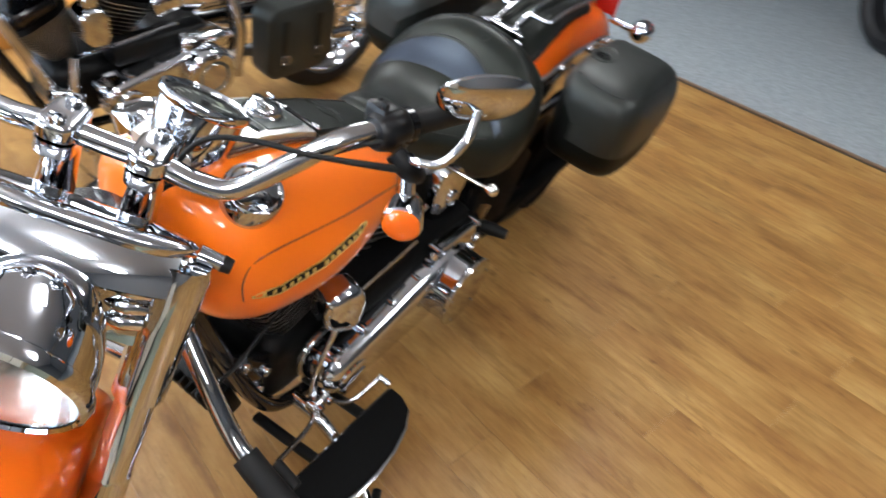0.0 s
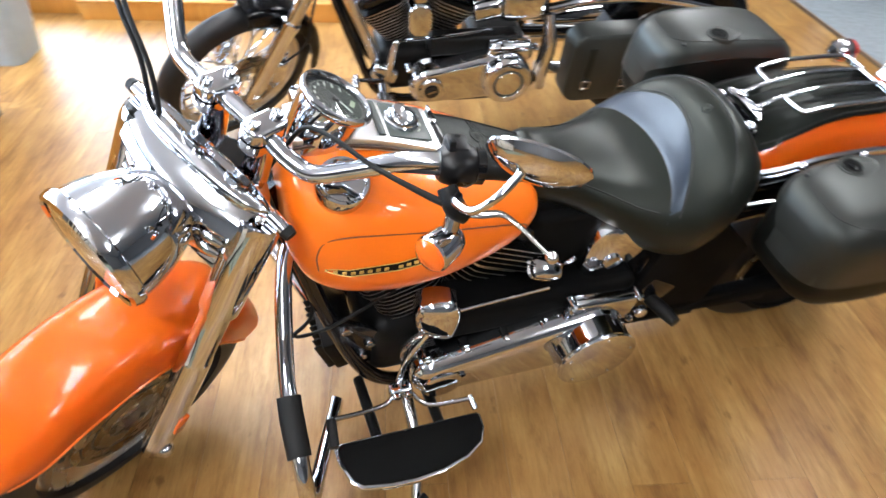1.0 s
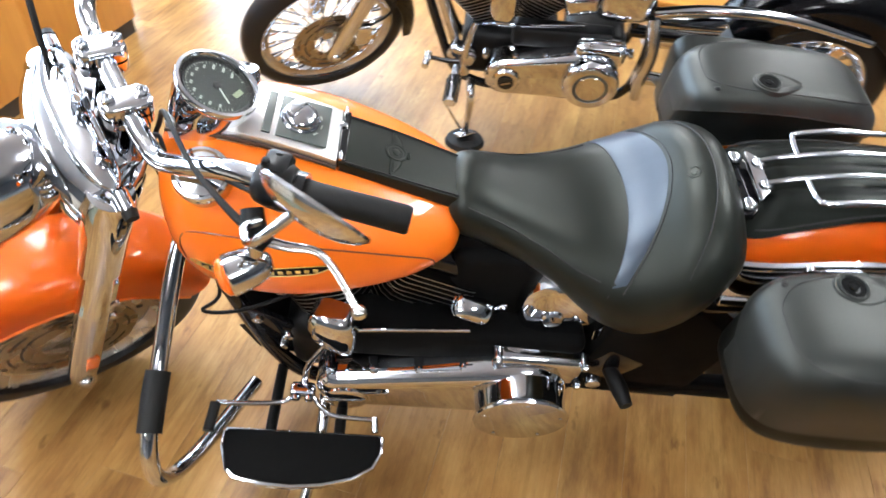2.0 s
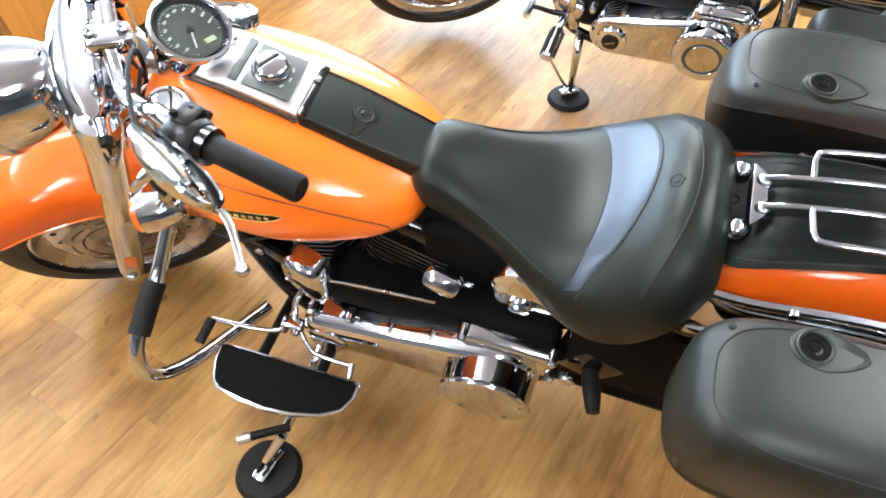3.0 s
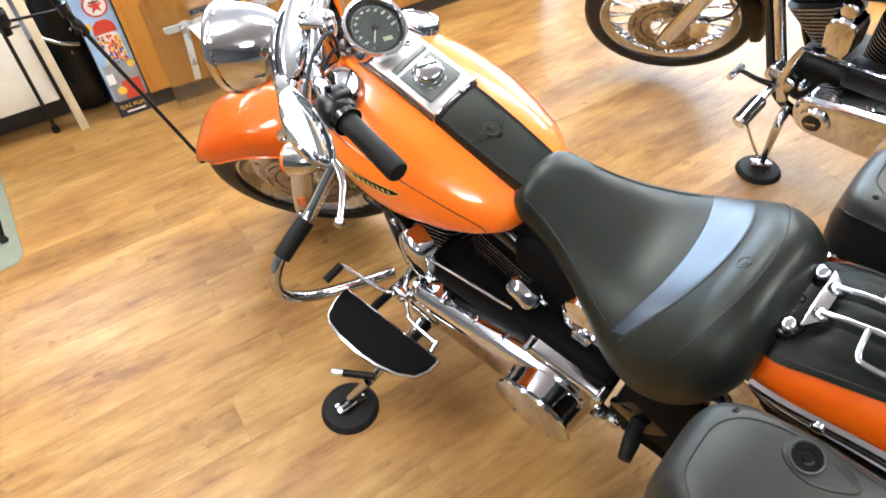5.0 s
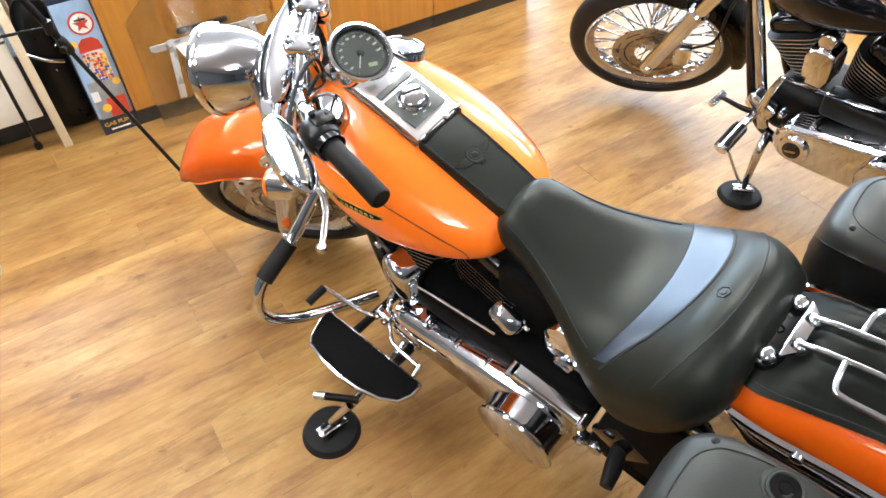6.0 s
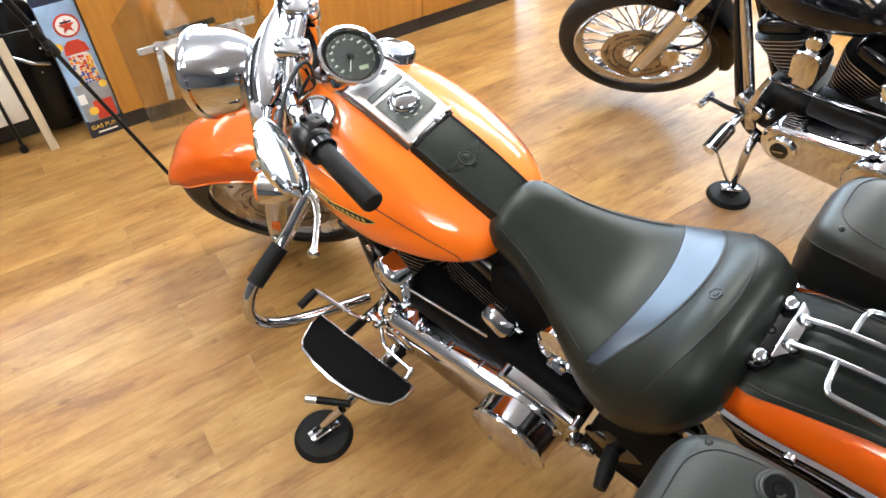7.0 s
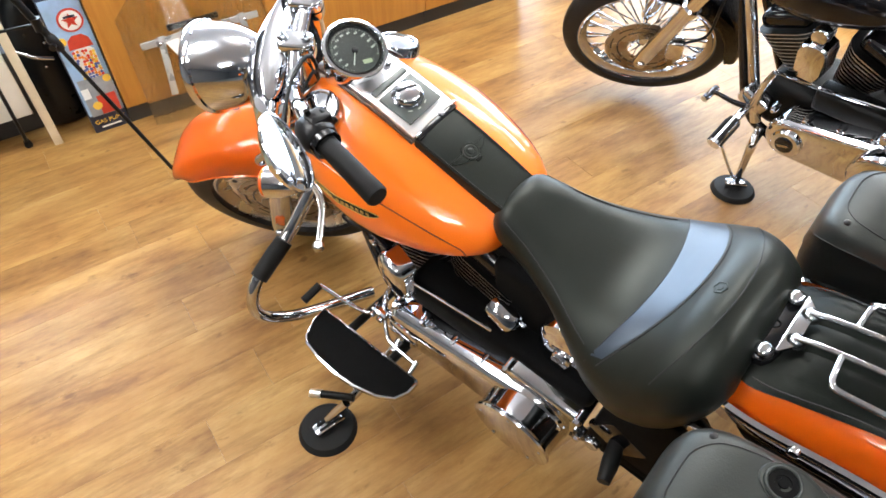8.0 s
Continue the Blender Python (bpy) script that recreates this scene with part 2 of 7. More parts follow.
def lathe(bm, profile, m=None, seg=32, arc=360.0):
    """Turns a profile of (radius, height) about z, then sets it at m."""
    m = m or Matrix()
    full = arc >= 360
    rings = []
    for k in range(seg if full else seg + 1):
        a = radians(arc) * k / seg
        rings.append([m @ Vector((r * math.cos(a), r * math.sin(a), z)) for r, z in profile])
    vs = [[bm.verts.new(q) for q in r] for r in rings]
    n = len(rings)
    for i in range(n if full else n - 1):
        a, b = vs[i], vs[(i + 1) % n]
        for j in range(len(profile) - 1):
            try:
                bm.faces.new((a[j], b[j], b[j + 1], a[j + 1]))
            except ValueError:
                pass
    bmesh.ops.remove_doubles(bm, verts=bm.verts, dist=1e-5)
    return bm


def box(bm, size, m=None, bevel=0.003, seg=2):
    """A block with rounded edges."""
    g = bmesh.ops.create_cube(bm, size=1.0, matrix=Matrix.Diagonal((*size, 1)))
    vs = g["verts"]
    if bevel:
        es = list({e for v in vs for e in v.link_edges})
        r = bmesh.ops.bevel(bm, geom=es, offset=min(bevel, min(size) * 0.49), segments=seg, affect="EDGES", profile=0.5)
        vs = list({v for f in r["faces"] for v in f.verts} | {v for v in vs if v.is_valid})
    if m is not None:
        bmesh.ops.transform(bm, matrix=m, verts=vs)
    return bm


def prism(bm, outline, depth, m=None, bevel=0.0, seg=2):
    """An outline in x and y, thickened along z from 0 to depth, with its upper edge rounded by bevel."""
    n = len(outline)
    ccw = sum(outline[i][0] * outline[(i + 1) % n][1] - outline[(i + 1) % n][0] * outline[i][1] for i in range(n)) > 0
    o = list(outline) if ccw else list(outline)[::-1]
    inward = []
    for i in range(n):
        (ax, ay), (bx, by), (cx, cy) = o[i - 1], o[i], o[(i + 1) % n]
        e1, e2 = Vector((bx - ax, by - ay)).normalized(), Vector((cx - bx, cy - by)).normalized()
        n1, n2 = Vector((-e1.y, e1.x)), Vector((-e2.y, e2.x))
        v = (n1 + n2).normalized()
        inward.append(v / max(0.5, v.dot(n1)))
    steps = [(0.0, 0.0)]
    if bevel:
        for k in range(seg + 1):
            a = math.pi / 2 * k / seg
            steps.append((bevel * (1 - math.cos(a)), depth - bevel + bevel * math.sin(a)))
    else:
        steps.append((0.0, depth))
    rings = [[(m or Matrix()) @ Vector((x + v.x * ins, y + v.y * ins, z)) for (x, y), v in zip(o, inward)] for ins, z in steps]
    return loft(bm, rings)


def rounded(w, h, r, k=5):
    """The outline of a rectangle w x h with round corners."""
    out = []
    for cx, cy, a0 in ((w / 2 - r, h / 2 - r, 0), (-w / 2 + r, h / 2 - r, 90), (-w / 2 + r, -h / 2 + r, 180), (w / 2 - r, -h / 2 + r, 270)):
        for i in range(k + 1):
            a = radians(a0 + 90 * i / k)
            out.append((cx + r * math.cos(a), cy + r * math.sin(a)))
    return out


def dome(bm, m, r, h, seg=16, rows=5):
    """A low cap."""
    prof = [(r, -h * 0.3)] + [(r * math.cos(math.pi / 2 * k / rows), h * math.sin(math.pi / 2 * k / rows)) for k in range(rows + 1)]
    prof[-1] = (0.0001, h)
    return lathe(bm, prof, m, seg)


def B():
    return bmesh.new()


def Tm(x, y, z):
    return Matrix.Translation((x, y, z))


def bolt(parent, m, r, h, material=None, name="bolt", label=""):
    bm = B()
    lathe(bm, [(0.0001, h), (r * 0.55, h), (r * 0.9, h * 0.8), (r, h * 0.45), (r, 0), (0.0001, 0)], m, 14)
    return part(name, bm, material or CHROME, parent, label)


# ---- the shop ----
def slab(name, size, at, material, label, bevel=0.0, kind="structure"):
    bm = B()
    box(bm, size, None, bevel)
    ob = part(name, bm, material)
    ob.matrix_world = ROOM @ pose(*at)
    return tagged(ob, label, name.split("_")[0], "", kind)


X0, X1, U0, U1, HIGH = -5.0, 7.0, -4.5, 5.2, 2.75
ground = slab("floor", (X1 - X0 + 0.4, U1 - U0 + 0.4, 0.1), ((X0 + X1) / 2, (U0 + U1) / 2, -0.056), PLINTH, "warm brown wood plank shop floor")
slab("carpet", (4.40, U1 - U0, 0.012), (2.67 + 2.20, (U0 + U1) / 2, -0.004), CARPET, "worn grey carpet beside the wood floor")
slab("carpet_trim", (0.022, U1 - U0, 0.010), (2.66, (U0 + U1) / 2, 0.0), EDGING, "thin brown edging strip between wood floor and carpet", 0.004)
slab("ceiling", (X1 - X0 + 0.4, U1 - U0 + 0.4, 0.1), ((X0 + X1) / 2, (U0 + U1) / 2, HIGH + 0.05), CEIL_PAINT, "white tiled shop ceiling")
# the window wall: four pieces round the opening
slab("wall_north", (X1 - X0 + 0.4, 0.15, 0.4), ((X0 + X1) / 2, U1 + 0.075, 0.2), WALL_PAINT, "grey wall below the shop window")
slab("wall_north_top", (X1 - X0 + 0.4, 0.15, 0.15), ((X0 + X1) / 2, U1 + 0.075, HIGH - 0.075), WALL_PAINT, "grey wall above the shop window")
slab("wall_north_end", (X1 + 1.45 + 0.2, 0.15, HIGH - 0.55), ((X1 + 0.2 - 1.45) / 2, U1 + 0.075, 0.4 + (HIGH - 0.55) / 2), WALL_PAINT, "grey wall beside the shop window")
slab("wall_north_side", (0.55, 0.15, HIGH - 0.55), (-4.925, U1 + 0.075, 0.4 + (HIGH - 0.55) / 2), WALL_PAINT, "grey wall beside the shop window")
slab("wall_south", (X1 - X0 + 0.4, 0.15, HIGH), ((X0 + X1) / 2, U0 - 0.075, HIGH / 2), WALL_PAINT, "grey painted wall")
slab("wall_east", (0.15, U1 - U0, HIGH), (X1 + 0.075, (U0 + U1) / 2, HIGH / 2), WALL_PAINT, "grey painted wall")
# the west wall has a second window towards the corner
slab("wall_west", (0.15, U1 - U0, 0.4), (X0 - 0.075, (U0 + U1) / 2, 0.2), WALL_PAINT, "grey wall below the corner window")
slab("wall_west_top", (0.15, U1 - U0, 0.15), (X0 - 0.075, (U0 + U1) / 2, HIGH - 0.075), WALL_PAINT, "grey wall above the corner window")
slab("wall_west_end", (0.15, 0.20, HIGH - 0.55), (X0 - 0.075, U1 - 0.10, 0.4 + (HIGH - 0.55) / 2), WALL_PAINT, "grey wall beside the corner window")
slab("wall_west_side", (0.15, 3.75, HIGH - 0.55), (X0 - 0.075, U0 + 1.875, 0.4 + (HIGH - 0.55) / 2), WALL_PAINT, "grey wall beside the corner window")
win2 = thing("window_2", ROOM @ pose(X0 - 0.075, 2.125, 0.4), "tall corner shop window with white frame", "window")
win2["kind"] = "structure"
for k in range(6):
    part("window_frame", box(B(), (0.07, 0.06, HIGH - 0.55), Tm(0, -2.845 + k * 1.138, (HIGH - 0.55) / 2), 0.004), WHITE_PLASTIC, win2)
for z in (0.03, HIGH - 0.58):
    part("window_frame", box(B(), (0.072, 5.74, 0.06), Tm(0, 0, z), 0.004), WHITE_PLASTIC, win2)
for k in range(5):
    pane = part("pane", box(B(), (0.006, 1.07, HIGH - 0.68), Tm(0, -2.276 + k * 1.138, (HIGH - 0.55) / 2), 0.0), GLASS, win2, "clear glass pane")
    pane.visible_shadow = False
win = thing("window_1", ROOM @ pose(-3.05, U1 + 0.075, 0.4), "wide shop window with white frame", "window")
win["kind"] = "structure"
for k in range(4):
    part("window_frame", box(B(), (0.06, 0.07, HIGH - 0.55), Tm(-1.57 + k * 1.0467, 0, (HIGH - 0.55) / 2), 0.004), WHITE_PLASTIC, win)
for z in (0.03, HIGH - 0.58):
    part("window_frame", box(B(), (3.20, 0.072, 0.06), Tm(0, 0, z), 0.004), WHITE_PLASTIC, win)

for k in range(3):
    pane = part("pane", box(B(), (0.98, 0.006, HIGH - 0.68), Tm(-1.0467 + k * 1.0467, 0, (HIGH - 0.55) / 2), 0.0), GLASS, win, "clear glass pane")
    pane.visible_shadow = False

# lit fittings hung below the ceiling, open above and below
def ceiling_light():
    ob = thing("ceiling_light", ROOM @ pose(-0.75, -3.0, HIGH), "long lit fluorescent fitting hung below the ceiling", "ceiling light", "ceiling lights")
    part("diffuser", box(B(), (0.40, 1.00, 0.03), Tm(0, 0, -0.26), 0.006), TUBE_GLOW, ob, "glowing white diffuser")
    for y in (-0.45, 0.45):
        part("hanger", tube(B(), [(0, y, 0.0), (0, y, -0.25)], 0.006, 8, 1, True, False), WHITE_PLASTIC, ob)
    for x in (-0.21, 0.21):
        part("rail", box(B(), (0.018, 1.02, 0.05), Tm(x, 0, -0.26), 0.004), WHITE_PLASTIC, ob)
    return ob


first = ceiling_light()
for x, u in ((-0.75, -1.0), (-0.75, 1.0), (-0.75, 2.8), (-0.75, 4.4), (-3.3, -1.0), (-3.3, 1.0), (-3.3, 2.8), (1.9, -1.6), (1.9, 1.2), (1.9, 3.4)):
    copy_thing(first, ROOM @ pose(x, u, HIGH))


# wood-veneer counter with dark plinth
def counter(u0, u1):
    ob = thing("counter", ROOM @ pose(-1.678, (u0 + u1) / 2, 0), "orange wood-veneer counter unit on a dark plinth", "counter", "counter units")
    w = u1 - u0
    part("plinth", box(B(), (0.50, w - 0.002, 0.075), Tm(-0.272, 0, 0.0375), 0.002), PLINTH, ob, "dark brown plinth")
    part("body", box(B(), (0.55, w - 0.004, 0.80), Tm(-0.275, 0, 0.477), 0.003), VENEER, ob)
    part("top", box(B(), (0.60, w - 0.002, 0.03), Tm(-0.275, 0, 0.893), 0.006), VENEER, ob)
    return ob


for a, b in ((-0.03, 0.607), (0.607, 1.405), (1.405, 2.007)):
    counter(a, b)
# ---- the orange motorcycle: x to its rear, y to its right, z up along its own lean ----
BIKE = pose(0.0, 0.4816, -0.0101, 10.732, 3.064, -1.234)
bike = thing("motorcycle", BIKE, "orange and chrome cruiser motorcycle with black seat and saddlebags", "motorcycle", "motorcycles")
STEER = Tm(-0.245, 0, 0.929) @ pose(0, 0, 0, 0, 21.0, 0) @ pose(0, 0, 0, 0, 0, 35.0)


# tank: half-width, height of crown, of the widest line and of the foot along x
TANK = [(-0.190, 0.030, 0.870, 0.820, 0.770), (-0.186, 0.083, 0.898, 0.812, 0.733), (-0.175, 0.122, 0.916, 0.805, 0.705), (-0.150, 0.151, 0.930, 0.790, 0.668),
        (-0.10, 0.176, 0.938, 0.780, 0.648), (-0.02, 0.188, 0.928, 0.774, 0.643), (0.06, 0.187, 0.906, 0.772, 0.654), (0.13, 0.175, 0.883, 0.770, 0.676),
        (0.20, 0.154, 0.855, 0.768, 0.698), (0.25, 0.128, 0.833, 0.768, 0.720), (0.285, 0.095, 0.814, 0.768, 0.738), (0.300, 0.040, 0.795, 0.770, 0.752)]


def tank_at(x):
    xs = [s[0] for s in TANK]
    return [float(np.interp(x, xs, [s[k] for s in TANK])) for k in range(1, 5)]


def tank_skin(x, z):
    """How far out the tank's side lies at x and z."""
    w, zt, zs, zb = tank_at(x)
    if z >= zs:
        q = min(1, (z - zs) / (zt - zs))
        return w * max(0.0, 1 - q ** 2.2) ** (1 / 2.2)
    q = min(1, (zs - z) / (zs - zb))
    return w * max(0.0, 1 - q ** 2.6) ** (1 / 2.6)


def tank_top(x, y):
    """Height of the tank's top at x and y."""
    w, zt, zs, zb = tank_at(x)
    return zs + (zt - zs) * max(0.0, 1 - (abs(y) / w) ** 2.2) ** (1 / 2.2)


def tank_ring(x, w, zt, zs, zb, k=44):
    ring = []
    for i in range(k):
        a = 2 * math.pi * i / k
        c, s = math.cos(a), math.sin(a)
        e, h = (2 / 2.2, zt - zs) if s >= 0 else (2 / 2.6, zs - zb)
        ring.append((x, w * math.copysign(abs(c) ** e, c), zs + math.copysign(abs(s) ** e, s) * h))
    return ring


bm = B()
loft(bm, [tank_ring(*[float(v) for v in s]) for s in spline(TANK, 5)])
tank = part("fuel_tank", bm, ORANGE, bike, "glossy orange teardrop fuel tank")


# a line laid on the tank's side
def on_tank(side, pts, r, seg=8):
    bm = B()
    return tube(bm, [(x, side * (tank_skin(x, z) + 0.0005), z) for x, z in pts], r, seg, 5)


for side in (-1, 1):
    part("pinstripe", on_tank(side, [(0.225, 0.715), (0.250, 0.745), (0.245, 0.775), (0.20, 0.800), (0.13, 0.822), (0.05, 0.838), (-0.04, 0.848), (-0.10, 0.848), (-0.135, 0.832), (-0.148, 0.800), (-0.145, 0.765)], 0.0014), PAINT_LINE, tank)

# badge: dark plate with gold bars
def badge(side):
    bm = B()
    n, rings = 30, []
    for i in range(n + 1):
        x = -0.136 + 0.224 * i / n
        zc = 0.770 + 0.150 * (x + 0.150)
        t = abs(2 * i / n - 1)
        h = 0.0075 * (1 - t ** 6) + 0.0015
        ring = []
        for q in (-1, -0.6, 0, 0.6, 1):
            z = zc + q * h
            ring.append((x, side * (tank_skin(x, z) + 0.0022), z))
        rings.append(ring)
    loft(bm, rings, False)
    if side > 0:
        bmesh.ops.reverse_faces(bm, faces=bm.faces)
    bmesh.ops.solidify(bm, geom=bm.faces, thickness=0.002)
    plate = part("badge", bm, BLACK_PLASTIC, tank, "black badge with gold bars")
    edge = [r[0] for r in rings] + [r[-1] for r in rings[::-1]] + [rings[0][0]]
    part("badge_rim", tube(B(), [(x, y + side * 0.0012, z) for x, y, z in edge], 0.0009, 6, 1, True, False), GOLD, plate, "thin gold rim")


for side in (-1, 1):
    badge(side)
    bm = B()
    random.seed(5)
    for i in range(14):
        x = -0.121 + 0.0135 * i + (0.010 if i > 6 else 0)
        zc = 0.770 + 0.150 * (x + 0.150)
        y = side * (tank_skin(x, zc) + 0.0042)
        box(bm, (0.0078, 0.002, 0.0068), Tm(x, y, zc) @ pose(0, 0, 0, 0, -3, 0), 0.0005, 1)
    part("badge_bars", bm, GOLD, tank, "row of gold bars")

# console down the middle of the tank
CON = [(-0.165, 0.046, 0.952), (-0.12, 0.052, 0.958), (-0.03, 0.056, 0.946), (0.05, 0.057, 0.923), (0.084, 0.057, 0.910)]
bm = B()
rings = []
for x, w, z in [tuple(map(float, q)) for q in spline(CON, 4)]:
    rings.append([(x, -w, z - 0.055), (x, -w, z - 0.004), (x, -w * 0.985, z - 0.0008), (x, -w * 0.95, z + 0.0005), (x, 0, z + 0.002), (x, w * 0.95, z + 0.0005), (x, w * 0.985, z - 0.0008), (x, w, z - 0.004), (x, w, z - 0.055)])
loft(bm, rings)
console = part("tank_console", bm, SATIN_CHROME, bike, "polished chrome tank console", Tm(0, 0.002, 0))
for side in (-1, 1):
    part("rubber_trim", tube(B(), [(x, side * (w + 0.004) + 0.002, max(z - 0.012, tank_top(x, w + 0.004)) + 0.001) for x, w, z in CON], 0.0032, 8, 5), BROWN_TRIM, console, "dark brown trim line")
top_tilt = pose(0, 0, 0, 0, 14.0, 0)
def on_console(x, y=0.0, up=0.0):
    z = float(np.interp(x, [c[0] for c in CON], [c[2] for c in CON]))
    return Tm(x, y + 0.002, z + 0.002 + up) @ top_tilt


part("inlay", prism(B(), rounded(0.078, 0.088, 0.002), 0.003, on_console(0.030, 0, 0.0005), 0.0006), CONSOLE_GREY, console, "dark grey inlay panel")
part("inlay", prism(B(), rounded(0.013, 0.088, 0.001), 0.003, on_console(-0.021, 0, 0.0005), 0.0006), CONSOLE_GREY, console)
bm = B()
lathe(bm, [(0.0305, 0.000), (0.0305, 0.004), (0.0285, 0.006), (0.0265, 0.004), (0.0265, 0.0)], on_console(0.024, 0.000, 0.003), 32)
part("ring", bm, CHROME, console)
for k in range(3):
    part("dial_mark", box(B(), (0.0022, 0.008, 0.0006), on_console(0.024, 0, 0.0036) @ pose(0, 0, 0, 0, 0, -40 + 32 * k) @ Tm(0.0345, 0, 0), 0.0), DIAL_MARK, console)
bm = B()
lathe(bm, [(0.0280, 0.0), (0.0280, 0.009), (0.0265, 0.0135), (0.0215, 0.0175), (0.014, 0.0200), (0.0001, 0.0210)], on_console(0.024, 0.000, 0.002), 28)
prism(bm, [(0.0205 * math.cos(radians(q)), 0.0205 * math.sin(radians(q))) for q in range(0, 181, 15)], 0.012, on_console(0.024, 0.000, 0.0145) @ pose(0, 0, 0, 0, 0, 65), 0.004)
part("ignition_switch", bm, CHROME, console, "chrome ignition switch knob")
bm = B()
lathe(bm, [(0.0075, 0), (0.0078, 0.005), (0.006, 0.007), (0.0001, 0.0075)], on_console(-0.052, 0.030, 0.001), 16)
part("knob", bm, CHROME, console)
part("end_strip", box(B(), (0.014, 0.108, 0.030), on_console(0.089, 0, -0.0145), 0.003), BLACK_GLOSS, console, "black end strip")
for y in (-0.050, 0.050):
    part("strap_clip", box(B(), (0.005, 0.015, 0.006), on_console(0.091, y, 0.003), 0.0015), CHROME, console)
part("strap_clip", box(B(), (0.014, 0.010, 0.006), on_console(0.089, 0.018, 0.002), 0.002), CHROME, console)

# speedometer on the console's front
DIAL_TURN = 57
GAUGE = Tm(-0.090, -0.006, 0.996) @ pose(0, 0, 0, 0, 27, 0) @ Matrix.Scale(0.95, 4)
bm = B()
lathe(bm, [(0.050, -0.095), (0.056, -0.060), (0.0595, -0.030), (0.060, -0.008), (0.064, -0.004), (0.066, 0.003), (0.064, 0.008), (0.059, 0.009), (0.0555, 0.004), (0.054, -0.004), (0.0001, -0.004)], GAUGE, 48)
gauge = part("speedometer", bm, CHROME, bike, "round speedometer in a chrome housing")
part("dial_rim", lathe(B(), [(0.0540, -0.0015), (0.0540, 0.0020), (0.0525, 0.0022), (0.0495, -0.0012), (0.0495, -0.0019)], GAUGE, 40), BLACK_PLASTIC, gauge, "black inner rim")
part("dial", lathe(B(), [(0.0538, -0.0035), (0.0538, -0.002), (0.0001, -0.002)], GAUGE, 40), DIAL, gauge, "grey dial")
bm = B()
for i in range(41):
    a = 105 + 270 * i / 40                      # from the needle's rest round to the display
    long = i % 4 == 0
    box(bm, (0.0040 if long else 0.0022, 0.0008 if long else 0.0005, 0.0008), GAUGE @ pose(0, 0, -0.0012, 0, 0, DIAL_TURN - a) @ Tm(0.0460, 0, 0), 0.0)
part("dial_mark", bm, DIAL_MARK, gauge, "pale scale marks")
bm = B()
for i in range(1, 12):
    a = DIAL_TURN - 105 - 270 * i / 12
    for k in ((-0.0020, 0.0020) if i < 9 else (-0.0036, 0, 0.0036)):
        box(bm, (0.0040, 0.0021, 0.0006), GAUGE @ pose(0, 0, -0.0013, 0, 0, a) @ Tm(0.0385, 0, 0) @ pose(0, 0, 0, 0, 0, -a) @ Tm(0, k, 0), 0.0)
part("dial_figure", bm, DIAL_MARK, gauge, "small pale bars")
bm = B()
box(bm, (0.034, 0.0018, 0.0012), GAUGE @ pose(0, 0, 0.0012, 0, 0, DIAL_TURN - 105) @ Tm(0.018, 0, 0), 0.0)
part("needle", bm, DIAL_MARK, gauge, "pale needle")
part("needle_hub", lathe(B(), [(0.0065, -0.002), (0.0065, 0.002), (0.005, 0.0035), (0.0001, 0.0035)], GAUGE, 20), BLACK_PLASTIC, gauge)
part("lcd", box(B(), (0.0085, 0.019, 0.001), GAUGE @ pose(0, 0, 0, 0, 0, -24) @ Tm(0.0285, 0.016, -0.0012), 0.0), LCD, gauge, "small green-grey display")
glass_pane = part("gauge_glass", lathe(B(), [(0.0560, 0.0045), (0.0300, 0.0056), (0.0001, 0.0060), (0.0001, 0.0050), (0.0300, 0.0046), (0.0560, 0.0036)], GAUGE, 40), GAUGE_GLASS, gauge, "clear glass")
glass_pane.visible_shadow = False

# flush caps on both tank halves
for side in (-1, 1):
    m = Tm(-0.101, side * 0.113, 0.9210) @ pose(0, 0, 0, side * -24, 1, 0)
    bm = B()
    lathe(bm, [(0.043, -0.030), (0.043, 0.004), (0.040, 0.009), (0.036, 0.0095), (0.033, 0.0065), (0.012, 0.011), (0.0001, 0.012)], m, 36)
    part("filler_cap", bm, CHROME, bike, "chrome flush filler cap")

# leather strap from console to seat
bm = B()
rings = []
for x, w, z in [tuple(map(float, q)) for q in spline([(0.088, 0.056, 0.908), (0.15, 0.056, 0.889), (0.22, 0.054, 0.864), (0.28, 0.050, 0.842), (0.33, 0.046, 0.820)], 5)]:
    rings.append([(x, -w, z - 0.030), (x, -w, z - 0.006), (x, -w * 0.96, z), (x, -w * 0.5, z + 0.004), (x, 0, z + 0.005), (x, w * 0.5, z + 0.004), (x, w * 0.96, z), (x, w, z - 0.006), (x, w, z - 0.030)])
loft(bm, rings)
strap = part("tank_strap", bm, LEATHER, bike, "black leather tank strap with embossed winged emblem", Tm(0, -0.002, 0))
for s in (-1, 1):
    part("seam", tube(B(), [(x, -0.002 + s * w * 0.9, z + 0.0022) for x, w, z in ((0.092, 0.056, 0.907), (0.15, 0.056, 0.889), (0.22, 0.054, 0.864), (0.28, 0.050, 0.842), (0.32, 0.047, 0.824))], 0.0012, 6, 5), SEAM, strap)
bm = B()
E_AT = Tm(0.175, -0.002, 0.8853) @ pose(0, 0, 0, 0, 19.0, 0)
lathe(bm, [(0.0185, -0.001), (0.0180, 0.0012), (0.0165, 0.0017), (0.0150, 0.0013), (0.0138, 0.0004), (0.0125, 0.0010), (0.0105, 0.0013), (0.0075, 0.0003), (0.0060, 0.0012), (0.0035, 0.0018), (0.0001, 0.0019)], E_AT, 28)
part("emblem_disc", bm, LEATHER, strap, "embossed round shape")
